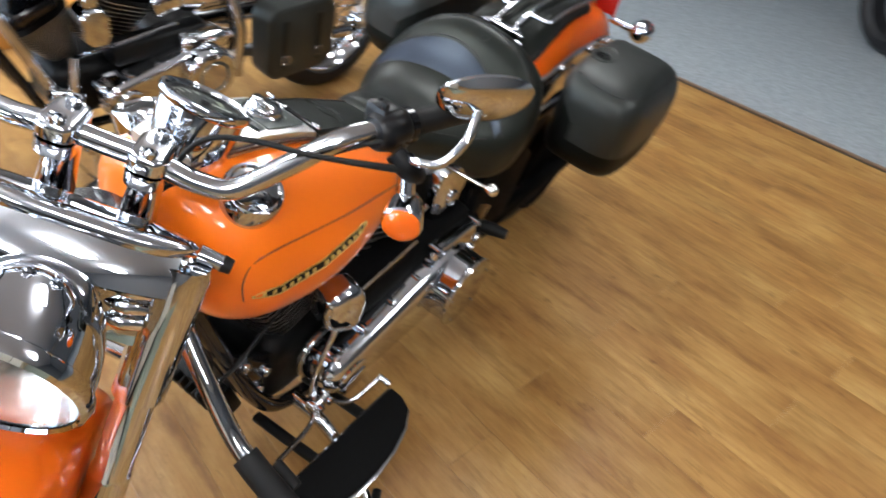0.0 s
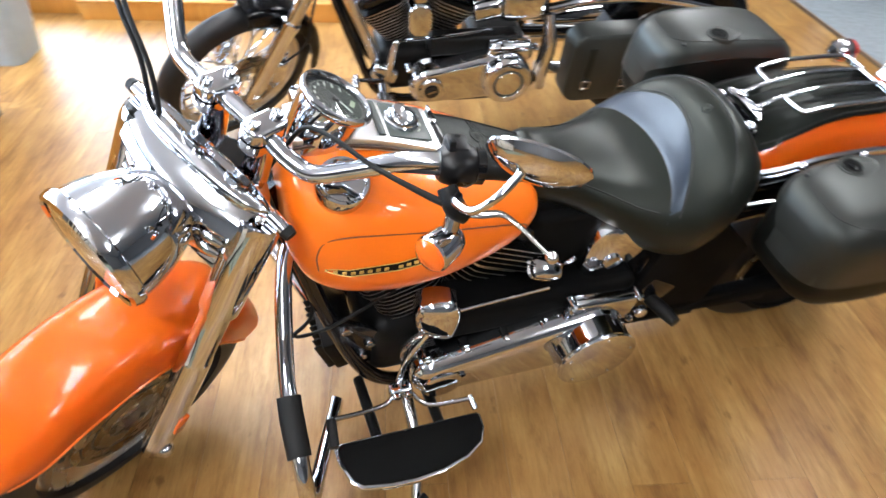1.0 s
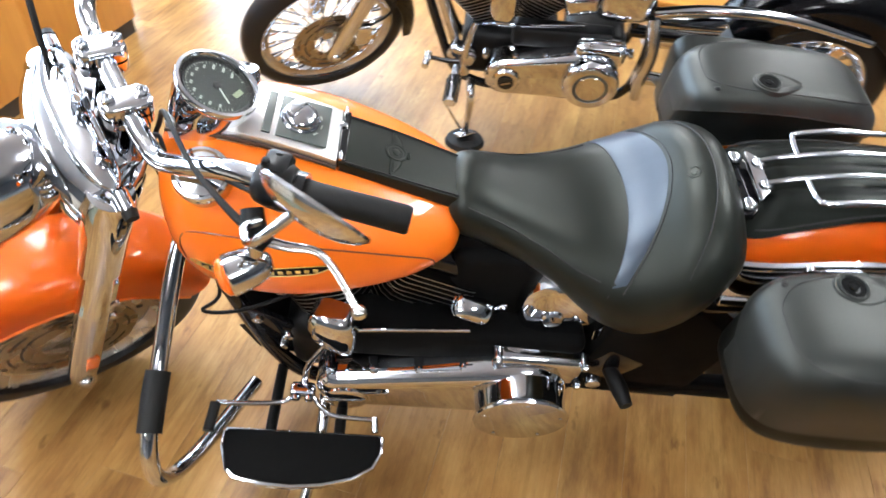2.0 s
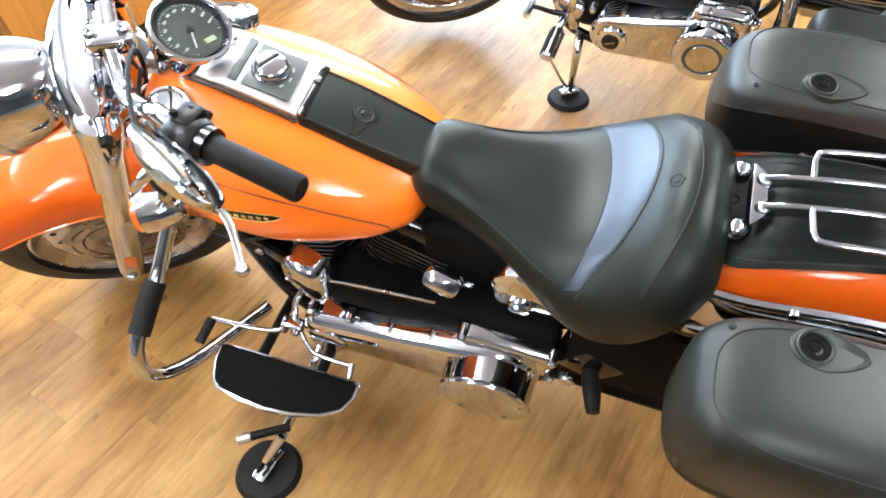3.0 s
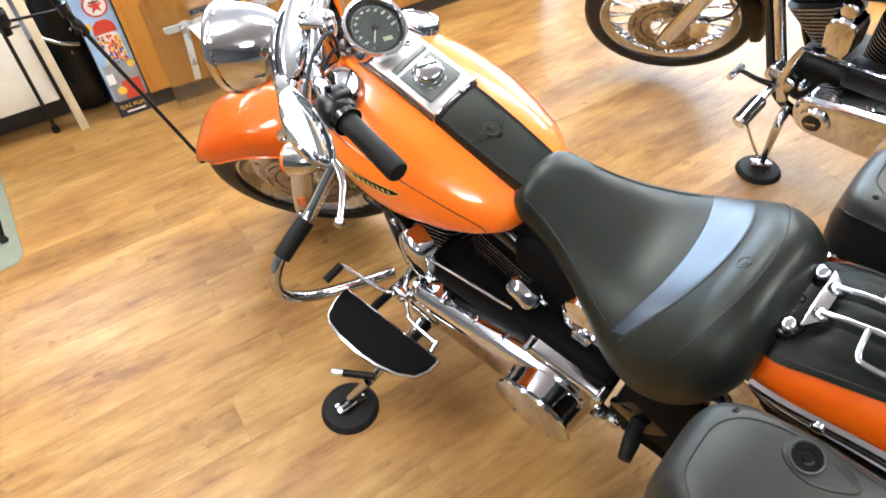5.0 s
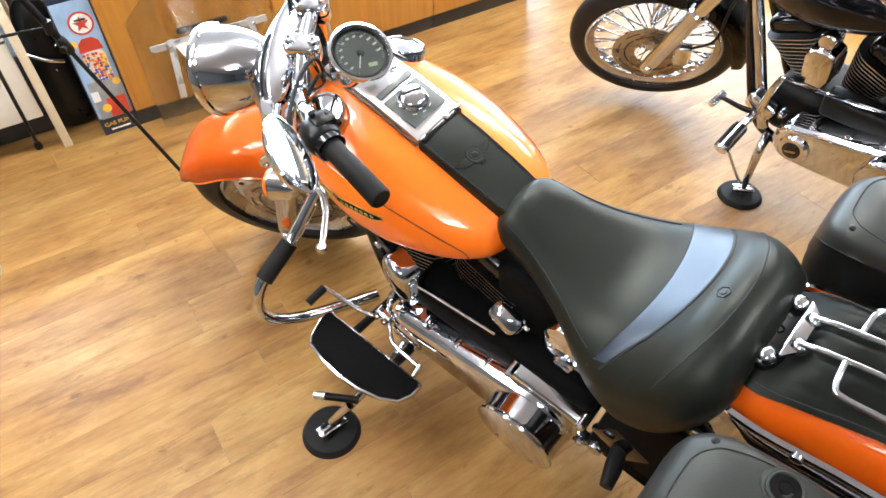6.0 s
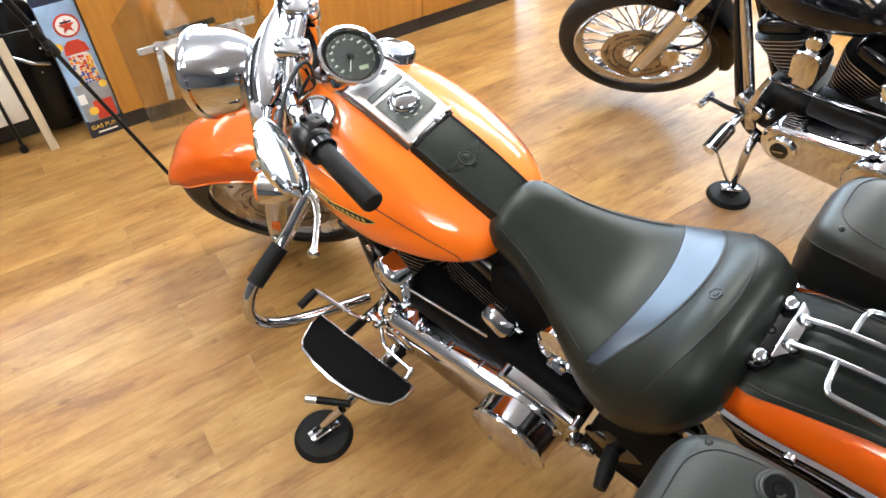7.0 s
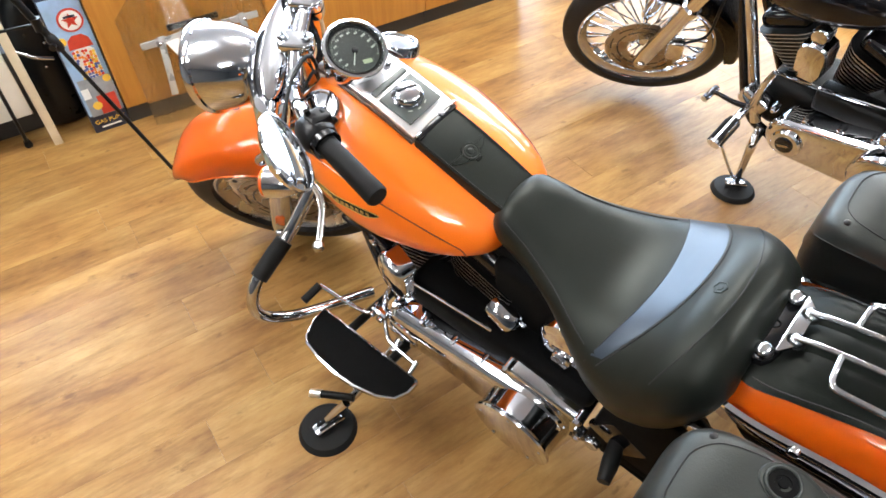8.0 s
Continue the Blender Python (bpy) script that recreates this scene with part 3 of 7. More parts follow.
# raised beads in the shaded leather paint the shade of the embossing
part("emblem_groove", lathe(B(), [(0.0195, -0.0010), (0.0195, 0.0002), (0.0187, 0.0008), (0.0179, 0.0002)], E_AT @ Tm(0, 0, 0.0003), 28), LEATHER_SHADED, strap)
part("emblem_groove", lathe(B(), [(0.0086, -0.0010), (0.0086, 0.0002), (0.0080, 0.0006), (0.0074, 0.0002)], E_AT @ Tm(0, 0, 0.0006), 20), LEATHER_SHADED, strap)
WING = [(-0.0080, 0.0175), (-0.0085, 0.0470), (-0.0030, 0.0445), (0.0040, 0.0345), (0.0090, 0.0250), (0.0105, 0.0165)]
for s in (-1, 1):
    m = E_AT @ Tm(0, 0, 0.0002) @ pose(0, 0, 0, s * -4.8, 0, 0)
    part("emblem_wing", prism(B(), [(x, s * y) for x, y in WING], 0.0022, m, 0.0006), LEATHER, strap, "embossed wing shape")
    part("emblem_groove", tube(B(), [m @ Vector((x, s * y, 0.0016)) for x, y in WING], 0.0010, 6, 2), LEATHER_SHADED, strap)
    part("emblem_groove", tube(B(), [m @ Vector((x, s * y, 0.0022)) for x, y in ((-0.0030, 0.0190), (-0.0040, 0.0420))], 0.0007, 6, 2), LEATHER_SHADED, strap)
part("emblem_bar", box(B(), (0.006, 0.015, 0.002), E_AT @ Tm(0.0215, 0, 0.0002), 0.0008, 1), LEATHER_SHADED, strap)


# seat: x, crown height, dish depth, half-width, foot height
SEAT = [(0.262, 0.822, 0.0, 0.04, 0.775), (0.27, 0.842, 0.0, 0.062, 0.765), (0.292, 0.856, 0.0, 0.078, 0.755), (0.33, 0.85, 0.0, 0.087, 0.745), (0.38, 0.834, 0.002, 0.101, 0.728),
        (0.44, 0.82, 0.004, 0.127, 0.706), (0.5, 0.815, 0.006, 0.1613, 0.666), (0.55, 0.824, 0.008, 0.1899, 0.634), (0.595, 0.846, 0.009, 0.2049, 0.618), (0.625, 0.873, 0.008, 0.2099, 0.612),
        (0.655, 0.906, 0.004, 0.2089, 0.615), (0.685, 0.922, 0.001, 0.2019, 0.63), (0.715, 0.92, 0.0, 0.1889, 0.6678), (0.738, 0.903, 0.0, 0.1691, 0.7216), (0.752, 0.88, 0.0, 0.148, 0.775), (0.758, 0.85, 0.0, 0.12, 0.81)]


def seat_ring(x, zt, dish, w, zb, k=48):
    ring = []
    shift = 0.009 * min(1.0, max(0.0, (x - 0.30) / 0.2))
    zs = zb + (zt - zb) * 0.50
    for i in range(k):
        a = 2 * math.pi * i / k
        c, s = math.cos(a), math.sin(a)
        if s >= 0:
            y, z = w * math.copysign(abs(c) ** 0.92, c), zs + (zt - zs) * abs(s) ** 0.95
            z -= dish * max(0, 1 - (y / (w * 0.62)) ** 2)
        else:
            y, z = w * math.copysign(abs(c) ** 0.42, c), zs - (zs - zb) * abs(s) ** 0.62
            y *= 1 - 0.10 * abs(s)
        if y > 0:
            y *= 1 - 0.13 * min(1.0, max(0.0, (x - 0.60) / 0.13))
            if s > 0:
                z -= 0.012 * min(1.0, max(0.0, (x - 0.62) / 0.10)) * (y / w) ** 2
        ring.append((x, y + shift, z))
    return ring


bm = B()
loft(bm, [seat_ring(*[float(v) for v in s]) for s in spline(SEAT, 6)])
bm.normal_update()
SEAT_SKIN = BVHTree.FromBMesh(bm)
seat = part("seat", bm, LEATHER, bike, "black vinyl solo seat with raised back")
# seat seams, insert and emblem
def seat_top(x, y):
    """The height of the seat's upper skin."""
    hit = SEAT_SKIN.ray_cast(Vector((x, y, 1.5)), Vector((0, 0, -1)))[0]
    return hit.z if hit else 0.80


def seat_seam(curve, r=0.0013):
    return part("seam", tube(B(), [(x, y, seat_top(x, y) + 0.0006) for x, y in curve], r, 6, 4), SEAM, seat)


def seat_point(x, y, up):
    """A point just above the seat's skin."""
    hit, nrm = SEAT_SKIN.ray_cast(Vector((x, y, 1.5)), Vector((0, 0, -1)))[:2]
    if hit is None:
        hit, nrm = SEAT_SKIN.find_nearest(Vector((x, y, 0.80)))[:2]
    return hit + nrm * up


def insert_front(y):
    return 0.578 - 1.15 * y * y


def insert_rear(y):
    return 0.635 + 0.13 * y - 1.7 * y * y


seat_seam([(insert_front(0.172 * (i / 7 - 1)), 0.172 * (i / 7 - 1)) for i in range(15)], 0.0009)
seat_seam([(insert_rear(0.172 * (i / 7 - 1)) + 0.004, 0.172 * (i / 7 - 1)) for i in range(15)], 0.0014)
seat_seam([(0.694 - 1.3 * (0.176 * (i / 7 - 1)) ** 2, 0.176 * (i / 7 - 1)) for i in range(15)])
for s in (-1, 1):
    seat_seam([(0.30, s * 0.066), (0.36, s * 0.078), (0.43, s * 0.102), (0.49, s * 0.132), (0.53, s * 0.152)])
# the smooth crescent on the rising face
bm = B()
rings = []
for i in range(41):
    y = -0.162 + 0.342 * i / 40
    xf, xb = insert_front(y), insert_rear(y)
    rings.append([seat_point(xf + (xb - xf) * q, y, 0.0030 * (1 - abs(2 * q - 1) ** 3) * (1 - abs(i / 20 - 1) ** 6) + 0.0002) for q in (0, 0.06, 0.15, 0.3, 0.5, 0.7, 0.85, 0.94, 1)])
loft(bm, rings, False)
part("insert", bm, LEATHER_SMOOTH, seat, "smooth crescent insert")
bm = B()
hit, nrm = SEAT_SKIN.ray_cast(Vector((0.664, -0.012, 1.5)), Vector((0, 0, -1)))[:2]
m = frame_to(hit, hit + nrm) @ pose(0, 0, -0.0012, 0, 0, 30)
lathe(bm, [(0.0125, 0.0), (0.0125, 0.0018), (0.0115, 0.0024), (0.0102, 0.0014), (0.0060, 0.0014), (0.0052, 0.0024), (0.0001, 0.0026)], m, 6)
part("emblem", bm, LEATHER, seat, "small embossed shield shape")


# ---- front end, set along the turned steering axis ----
def steer_part(name, bm, material, parent=None, label=""):
    return part(name, bm, material, parent or bike, label, STEER)


AXLE = (-0.055, 0, -0.700)
WR = 0.306


def wheel(owner, m, radius, width, rim_r, kind, name="front_wheel", label=""):
    """A tyre on its rim, axis along y of m."""
    turn = m @ pose(0, 0, 0, 90, 0, 0)          # local z along the axle
    hw = width / 2
    prof = []
    for k in range(17):
        a = math.pi * k / 16
        prof.append((rim_r + 0.004 + (radius - rim_r - 0.004) * math.sin(a) ** 0.72, hw * math.copysign(abs(math.cos(a)) ** 0.8, math.cos(a))))
    prof = [(rim_r, hw * 0.72)] + prof + [(rim_r, -hw * 0.72)]
    bm = B()
    lathe(bm, prof, turn, 72)
    w = part(name, bm, TYRE, owner, label or "black tyre on a polished wheel")
    rim = B()
    lathe(rim, [(rim_r + 0.006, hw * 0.74), (rim_r + 0.004, hw * 0.80), (rim_r - 0.006, hw * 0.78), (rim_r - 0.012, hw * 0.60), (rim_r - 0.030, hw * 0.40), (rim_r - 0.034, 0),
                (rim_r - 0.030, -hw * 0.40), (rim_r - 0.012, -hw * 0.60), (rim_r - 0.006, -hw * 0.78), (rim_r + 0.004, -hw * 0.80), (rim_r + 0.006, -hw * 0.74)], turn, 64)
    part("rim", rim, CHROME if kind == "spoke" else CAST, w, "bright rim")
    if kind == "cast":
        d = B()
        lathe(d, [(rim_r - 0.030, hw * 0.36), (rim_r - 0.045, hw * 0.30), (0.110, hw * 0.22), (0.085, hw * 0.40), (0.045, hw * 0.50), (0.030, hw * 0.62), (0.012, hw * 0.64), (0.0001, hw * 0.64)], turn, 56)
        lathe(d, [(0.0001, -hw * 0.64), (0.012, -hw * 0.64), (0.030, -hw * 0.62), (0.045, -hw * 0.50), (0.085, -hw * 0.40), (0.110, -hw * 0.22), (rim_r - 0.045, -hw * 0.30), (rim_r - 0.030, -hw * 0.36)], turn, 56)
        part("wheel_disc", d, CAST, w, "solid cast wheel disc")
        for s in (-1, 1):
            for k in range(18):
                mm = turn @ pose(0, 0, 0, 0, 0, 20 * k) @ Tm(rim_r - 0.052, 0, s * hw * 0.285) @ pose(0, 0, 0, 0 if s > 0 else 180, 0, 0)
                part("hole", dome(B(), mm, 0.0085, 0.003, 10, 3), PLINTH, w)
    else:
        hub = B()
        lathe(hub, [(0.0001, hw * 0.8), (0.020, hw * 0.8), (0.022, hw * 0.55), (0.040, hw * 0.5), (0.042, hw * 0.38), (0.026, hw * 0.3), (0.026, -hw * 0.3), (0.042, -hw * 0.38), (0.040, -hw * 0.5), (0.022, -hw * 0.55), (0.020, -hw * 0.8), (0.0001, -hw * 0.8)], turn, 28)
        part("hub", hub, CHROME, w, "chrome hub")
        for k in range(40):
            s = 1 if k % 2 else -1
            a = radians(9 * k)
            lean = radians(16 if k % 4 < 2 else -16)
            p0 = turn @ Vector((0.040 * math.cos(a + lean), 0.040 * math.sin(a + lean), s * hw * 0.44))
            p1 = turn @ Vector(((rim_r - 0.026) * math.cos(a), (rim_r - 0.026) * math.sin(a), s * hw * 0.10))
            bm2 = B()
            tube(bm2, [p0, p0.lerp(p1, 0.82), p0.lerp(p1, 0.83), p1], [0.0030, 0.0030, 0.0052, 0.0052], 8, 1, True, False)
            part("spoke", bm2, CHROME, w)
    return w, turn


def brake_disc(owner, turn, z, r=0.142):
    bm = B()
    lathe(bm, [(0.060, z - 0.0025), (r, z - 0.0025), (r, z + 0.0025), (0.060, z + 0.0025), (0.060, z - 0.0025)], turn, 56)
    d = part("brake_disc", bm, DISC_STEEL, owner, "drilled steel brake disc")
    for k in range(8):
        for rr, wd in ((0.122, 0.5), (0.097, 0.7)):
            bm = B()
            a0 = radians(45 * k + (22 if rr < 0.1 else 0))
            pts = [turn @ Vector((rr * math.cos(a0 + wd * i / 6), rr * math.sin(a0 + wd * i / 6), z)) for i in range(7)]
            for s in (1,):
                tube(bm, pts, 0.0042, 6, 2)
            part("slot", bm, PLINTH, d)
    return d


fw, fturn = wheel(bike, STEER @ Tm(*AXLE), WR, 0.125, 0.212, "cast", "front_wheel", "black tyre on a solid cast front wheel")
brake_disc(fw, fturn, 0.052)


def fender_skin(owner, m, radius, half, drop, a0, a1, material, name, label, seg=44, cut=None):
    """A fender round a wheel: m at the wheel's centre with the axle along y; angles in degrees from straight up, forward negative."""
    bm = B()
    rings = []
    for i in range(seg + 1):
        t = i / seg
        a = radians(a0 + (a1 - a0) * t)
        end = min(1.0, 0.75 + 3.0 * min(t, 1 - t))
        if cut is not None and math.degrees(a) < cut:      # the skirt runs out straight towards the nose
            end = 1.0 - 0.50 * (cut - math.degrees(a)) / (cut - a0)
        hw = half * (0.90 + 0.10 * min(1, 6 * min(t, 1 - t)))
        nose = max(0.0, 1 - t / 0.30) if cut is not None else 0.0
        hw *= 1 - 0.22 * nose ** 2.6
        ring = []
        for q in range(25):
            b = math.pi * q / 24
            y = -hw * math.copysign(abs(math.cos(b)) ** 0.55, math.cos(b))
            r = radius * (1 - 0.012 * nose ** 2) - drop * end * (1 - math.sin(b) ** 0.60)
            back = a + radians(13) * nose ** 1.5 * abs(math.cos(b)) ** 2.5      # the nose is round in plan
            ring.append(m @ Vector((r * math.sin(back), y, r * math.cos(back))))
        rings.append(ring)
    loft(bm, rings, False)
    bmesh.ops.solidify(bm, geom=bm.faces[:], thickness=0.003)
    ob = part(name, bm, material, owner, label)
    for s in (0, -1):
        part("bead", tube(B(), [r[s] for r in rings[::2]], 0.0032, 6, 2), material, ob)
    return ob


fender_skin(bike, STEER @ Tm(*AXLE), 0.331, 0.095, 0.090, -91, 62, ORANGE, "front_fender", "glossy orange front fender", cut=-32)

for s in (-1, 1):
    y = 0.127 * s
    bm = B()
    lathe(bm, [(0.0001, -0.748), (0.016, -0.746), (0.026, -0.735), (0.029, -0.70), (0.031, -0.62), (0.030, -0.40), (0.0295, -0.392), (0.0270, -0.388), (0.0265, -0.25), (0.0345, -0.245), (0.036, -0.12), (0.037, -0.045), (0.033, -0.030), (0.0001, -0.028)], Tm(-0.055, y, 0), 28)
    leg = steer_part("fork_leg", bm, CHROME, None, "chrome telescopic fork leg")
    bm = B()
    prism(bm, rounded(0.026, 0.060, 0.010), 0.006, Tm(-0.052, y + s * 0.028, -0.60) @ pose(0, 0, 0, 90, 0, 0 if s < 0 else 180), 0.002)
    steer_part("reflector", bm, AMBER, leg, "amber side reflector")
    steer_part("axle_nut", dome(B(), Tm(-0.055, y + s * 0.026, -0.705) @ pose(0, 0, 0, -90 * s, 0, 0), 0.017, 0.016), CHROME, leg)
    bm = B()
    box(bm, (0.030, 0.014, 0.13), Tm(-0.020, y - s * 0.022, -0.42), 0.004)
    steer_part("fender_bracket", bm, CHROME, leg)
    for z in (-0.40, -0.455):
        steer_part("bolt", lathe(B(), [(0.008, 0), (0.008, 0.006), (0.005, 0.008), (0.0001, 0.008)], Tm(-0.016, y + s * 0.000, z) @ pose(0, 0, 0, -90 * s, 0, 0), 10), CHROME, leg)
    # knob behind the cover's end
    bm = B()
    tube(bm, [(-0.048, s * 0.138, -0.018), (-0.046, s * 0.170, -0.022)], [0.012, 0.0105], 14, 1, True, False)
    plug = steer_part("mount_knob", bm, CHROME, None, "chrome mounting knob with black tip")
    steer_part("tip", tube(B(), [(-0.046, s * 0.168, -0.0218), (-0.0455, s * 0.181, -0.0234)], [0.0120, 0.010], 14, 1, True, False), RUBBER, plug)
    # three polished ribs between lamp and leg
    for k in range(3):
        bm = B()
        z = -0.070 - 0.023 * k
        tube(bm, [(-0.092, 0.060 * s, z), (-0.094, 0.082 * s, z), (-0.086, 0.106 * s, z - 0.002)], [0.005, 0.0105, 0.008], 12, 4)
        steer_part("rib", bm, CHROME, None, "polished rounded rib")

# wide polished cover across both legs
bm = B()
rings = []
for i in range(41):
    t = i / 40 * 2 - 1
    y = 0.138 * t
    k = max(0.02, (1 - abs(t) ** 3.2) ** 0.55)
    xx = -0.066 + 0.010 * t * t
    prof = [(-0.027, -0.016), (-0.0295, -0.006), (-0.0285, 0.002), (-0.025, 0.0062), (-0.017, 0.0082), (0.000, 0.0092), (0.017, 0.0082), (0.025, 0.0062), (0.0285, 0.002), (0.0295, -0.006), (0.027, -0.016)]
    rings.append([(xx + px_ * k, y, -0.008 + pz_ * k) for px_, pz_ in prof])
loft(bm, rings)
steer_part("fork_cover", bm, CHROME, None, "long polished fork cover")
bm = B()
rings = []
for i in range(25):
    t = i / 24 * 2 - 1
    low = -0.150 + 0.030 * t * t
    out_x = [(-0.094, -0.014), (-0.100, -0.05), (-0.102, -0.10), (-0.096, low)]
    rings.append([(x + 0.022 * t * t, 0.118 * t, z) for x, z in out_x] + [(x + 0.022 * t * t + 0.012, 0.118 * t, z) for x, z in out_x[::-1]])
loft(bm, rings)
steer_part("fork_shroud", bm, CHROME, None, "curved chrome shroud between the fork legs")
# smooth plate that slopes from the cover down to the lamp
bm = B()
rings = []
for i in range(25):
    t = i / 24 * 2 - 1
    slope = [(-0.090, -0.012), (-0.106, -0.024), (-0.119, -0.041), (-0.124, -0.060)]
    rings.append([(x + 0.026 * t * t, 0.124 * t, z - 0.004 * t * t) for x, z in slope] + [(x + 0.026 * t * t + 0.006, 0.124 * t, z - 0.006 - 0.004 * t * t) for x, z in slope[::-1]])
loft(bm, rings)
steer_part("lamp_visor_plate", bm, CHROME, None, "smooth chrome plate between cover and lamp")
bm = B()
tube(bm, [(0.0, 0, -0.17), (0.0, 0, -0.025)], 0.034, 20, 1, True, False)
steer_part("steering_stem", bm, BLACK_GLOSS, None, "black steering stem")
for z, d in ((-0.064, 0.028), (-0.155, 0.034)):
    bm = B()
    prism(bm, [(-0.072, -0.130), (-0.040, -0.136), (0.004, -0.095), (0.038, -0.045), (0.046, 0.0), (0.038, 0.045), (0.004, 0.095), (-0.040, 0.136), (-0.072, 0.130), (-0.084, 0.10), (-0.084, -0.10)], d, Tm(0, 0, z), 0.006)
    steer_part("fork_bridge", bm, CHROME, None, "polished fork bridge")
for s in (-1, 1):
    for x, y in ((-0.050, 0.127), (0.0, 0.060)):
        steer_part("bolt", lathe(B(), [(0.015, 0), (0.015, 0.010), (0.011, 0.014), (0.007, 0.012), (0.0001, 0.012)], Tm(x, y * s, -0.036), 6 if x == 0 else 18), CHROME)

# headlamp
LAMP = STEER @ Tm(-0.090, 0, -0.087) @ pose(0, 0, 0, 0, -115.5, 0)
bm = B()
lathe(bm, [(0.0001, -0.014), (0.014, -0.0125), (0.028, -0.008), (0.042, 0.000), (0.055, 0.011), (0.067, 0.026), (0.077, 0.044), (0.085, 0.064), (0.091, 0.086), (0.0948, 0.106), (0.097, 0.125), (0.101, 0.128), (0.103, 0.136), (0.100, 0.146), (0.094, 0.150), (0.091, 0.146)], LAMP, 56)
lamp = part("headlamp", bm, CHROME, bike, "large chrome bullet headlamp")
lens = part("lens", lathe(B(), [(0.0915, 0.144), (0.070, 0.149), (0.040, 0.152), (0.0001, 0.153), (0.0001, 0.149), (0.040, 0.148), (0.070, 0.145), (0.0915, 0.140)], LAMP, 48), GLASS, lamp, "clear domed lens")
lens.visible_shadow = False
part("reflector", lathe(B(), [(0.091, 0.142), (0.075, 0.105), (0.045, 0.075), (0.015, 0.062), (0.0001, 0.062)], LAMP, 40), CHROME_DULL, lamp)
part("visor_clip", box(B(), (0.016, 0.024, 0.020), LAMP @ pose(0, 0, 0, 0, 0, 200) @ Tm(0.103, 0, 0.126), 0.004), CHROME, lamp)
bm = B()
tube(bm, [(-0.080, 0, -0.045), (-0.098, 0, -0.052), (-0.106, 0, -0.080)], [0.016, 0.018, 0.022], 16, 4)
steer_part("bracket", bm, CHROME, lamp, "chrome lamp bracket")

# handlebar with its controls
BAR = [(-0.016, 0, 0.062), (-0.016, 0.045, 0.062), (-0.015, 0.080, 0.058), (-0.011, 0.110, 0.054), (-0.005, 0.148, 0.060), (0.010, 0.195, 0.105), (0.026, 0.245, 0.160), (0.050, 0.290, 0.190), (0.085, 0.330, 0.205)]
GR0, GR1 = Vector((0.085, 0.330, 0.205)), Vector((0.172, 0.420, 0.244))
bm = B()
pts = [(x, -y, z) for x, y, z in BAR[:0:-1]] + BAR
tube(bm, pts, 0.0145, 18, 6)
handlebar = steer_part("handlebar", bm, CHROME, None, "wide chrome handlebar")
for s in (-1, 1):
    g0, g1 = Vector((GR0.x, GR0.y * s, GR0.z)), Vector((GR1.x, GR1.y * s, GR1.z))
    ax = (g1 - g0).normalized()
    bm = B()
    tube(bm, [g0 - ax * 0.015, g0 + ax * 0.005, g0 + ax * 0.012, g1 - ax * 0.004, g1], [0.0185, 0.0185, 0.0180, 0.0190, 0.0165], 20, 1, True, False)
    steer_part("grip", bm, RUBBER, handlebar, "black rubber grip")
    m = frame_to(g0 - ax * 0.045, g0)
    bm = B()
    lathe(bm, [(0.0001, -0.022), (0.021, -0.022), (0.026, -0.016), (0.030, 0.000), (0.031, 0.020), (0.027, 0.028), (0.0001, 0.028)], m, 24)
    box(bm, (0.040, 0.036, 0.034), m @ Tm(0.012, 0.016, 0.002), 0.008)
    hs = steer_part("switch_housing", bm, BLACK_PLASTIC, handlebar, "black switch housing")
    for k in range(3):
        bm = B()
        box(bm, (0.012, 0.010, 0.010), m @ pose(0, 0, 0, 0, 0, 35 * k + 20) @ Tm(0.036, 0, 0.012 - 0.010 * k), 0.003)
        steer_part("switch", bm, BLACK_SATIN, hs)
    steer_part("collar", lathe(B(), [(0.020, 0.030), (0.026, 0.030), (0.026, 0.042), (0.020, 0.042)], m, 24), BLACK_GLOSS, hs)
    # riser and clamp
    bm = B()
    tube(bm, [(0.004, 0.050 * s, -0.030), (0.000, 0.050 * s, 0.010), (-0.008, 0.050 * s, 0.044)], [0.024, 0.021, 0.021], 20, 4)
    ris = steer_part("riser", bm, CHROME, None, "polished handlebar riser")
    CL = Tm(-0.016, 0.050 * s, 0.060) @ pose(0, 0, 0, 0, -12, 0)
    steer_part("clamp", prism(B(), rounded(0.070, 0.044, 0.016, 6), 0.022, CL @ Tm(0, 0, 0.003), 0.008, 3), CHROME, ris)
    steer_part("clamp", prism(B(), rounded(0.070, 0.044, 0.016, 6), 0.022, CL @ pose(0, 0, -0.002, 180, 0, 0), 0.006, 3), CHROME, ris)
    for dx in (-0.023, 0.023):
        steer_part("bolt", lathe(B(), [(0.0095, 0), (0.0095, 0.007), (0.0075, 0.009), (0.005, 0.008), (0.0045, 0.003), (0.0001, 0.003)], CL @ Tm(dx, 0, 0.024), 16), CHROME, ris)


def mirrored(p, s):
    return (p[0], p[1] * -s, p[2])


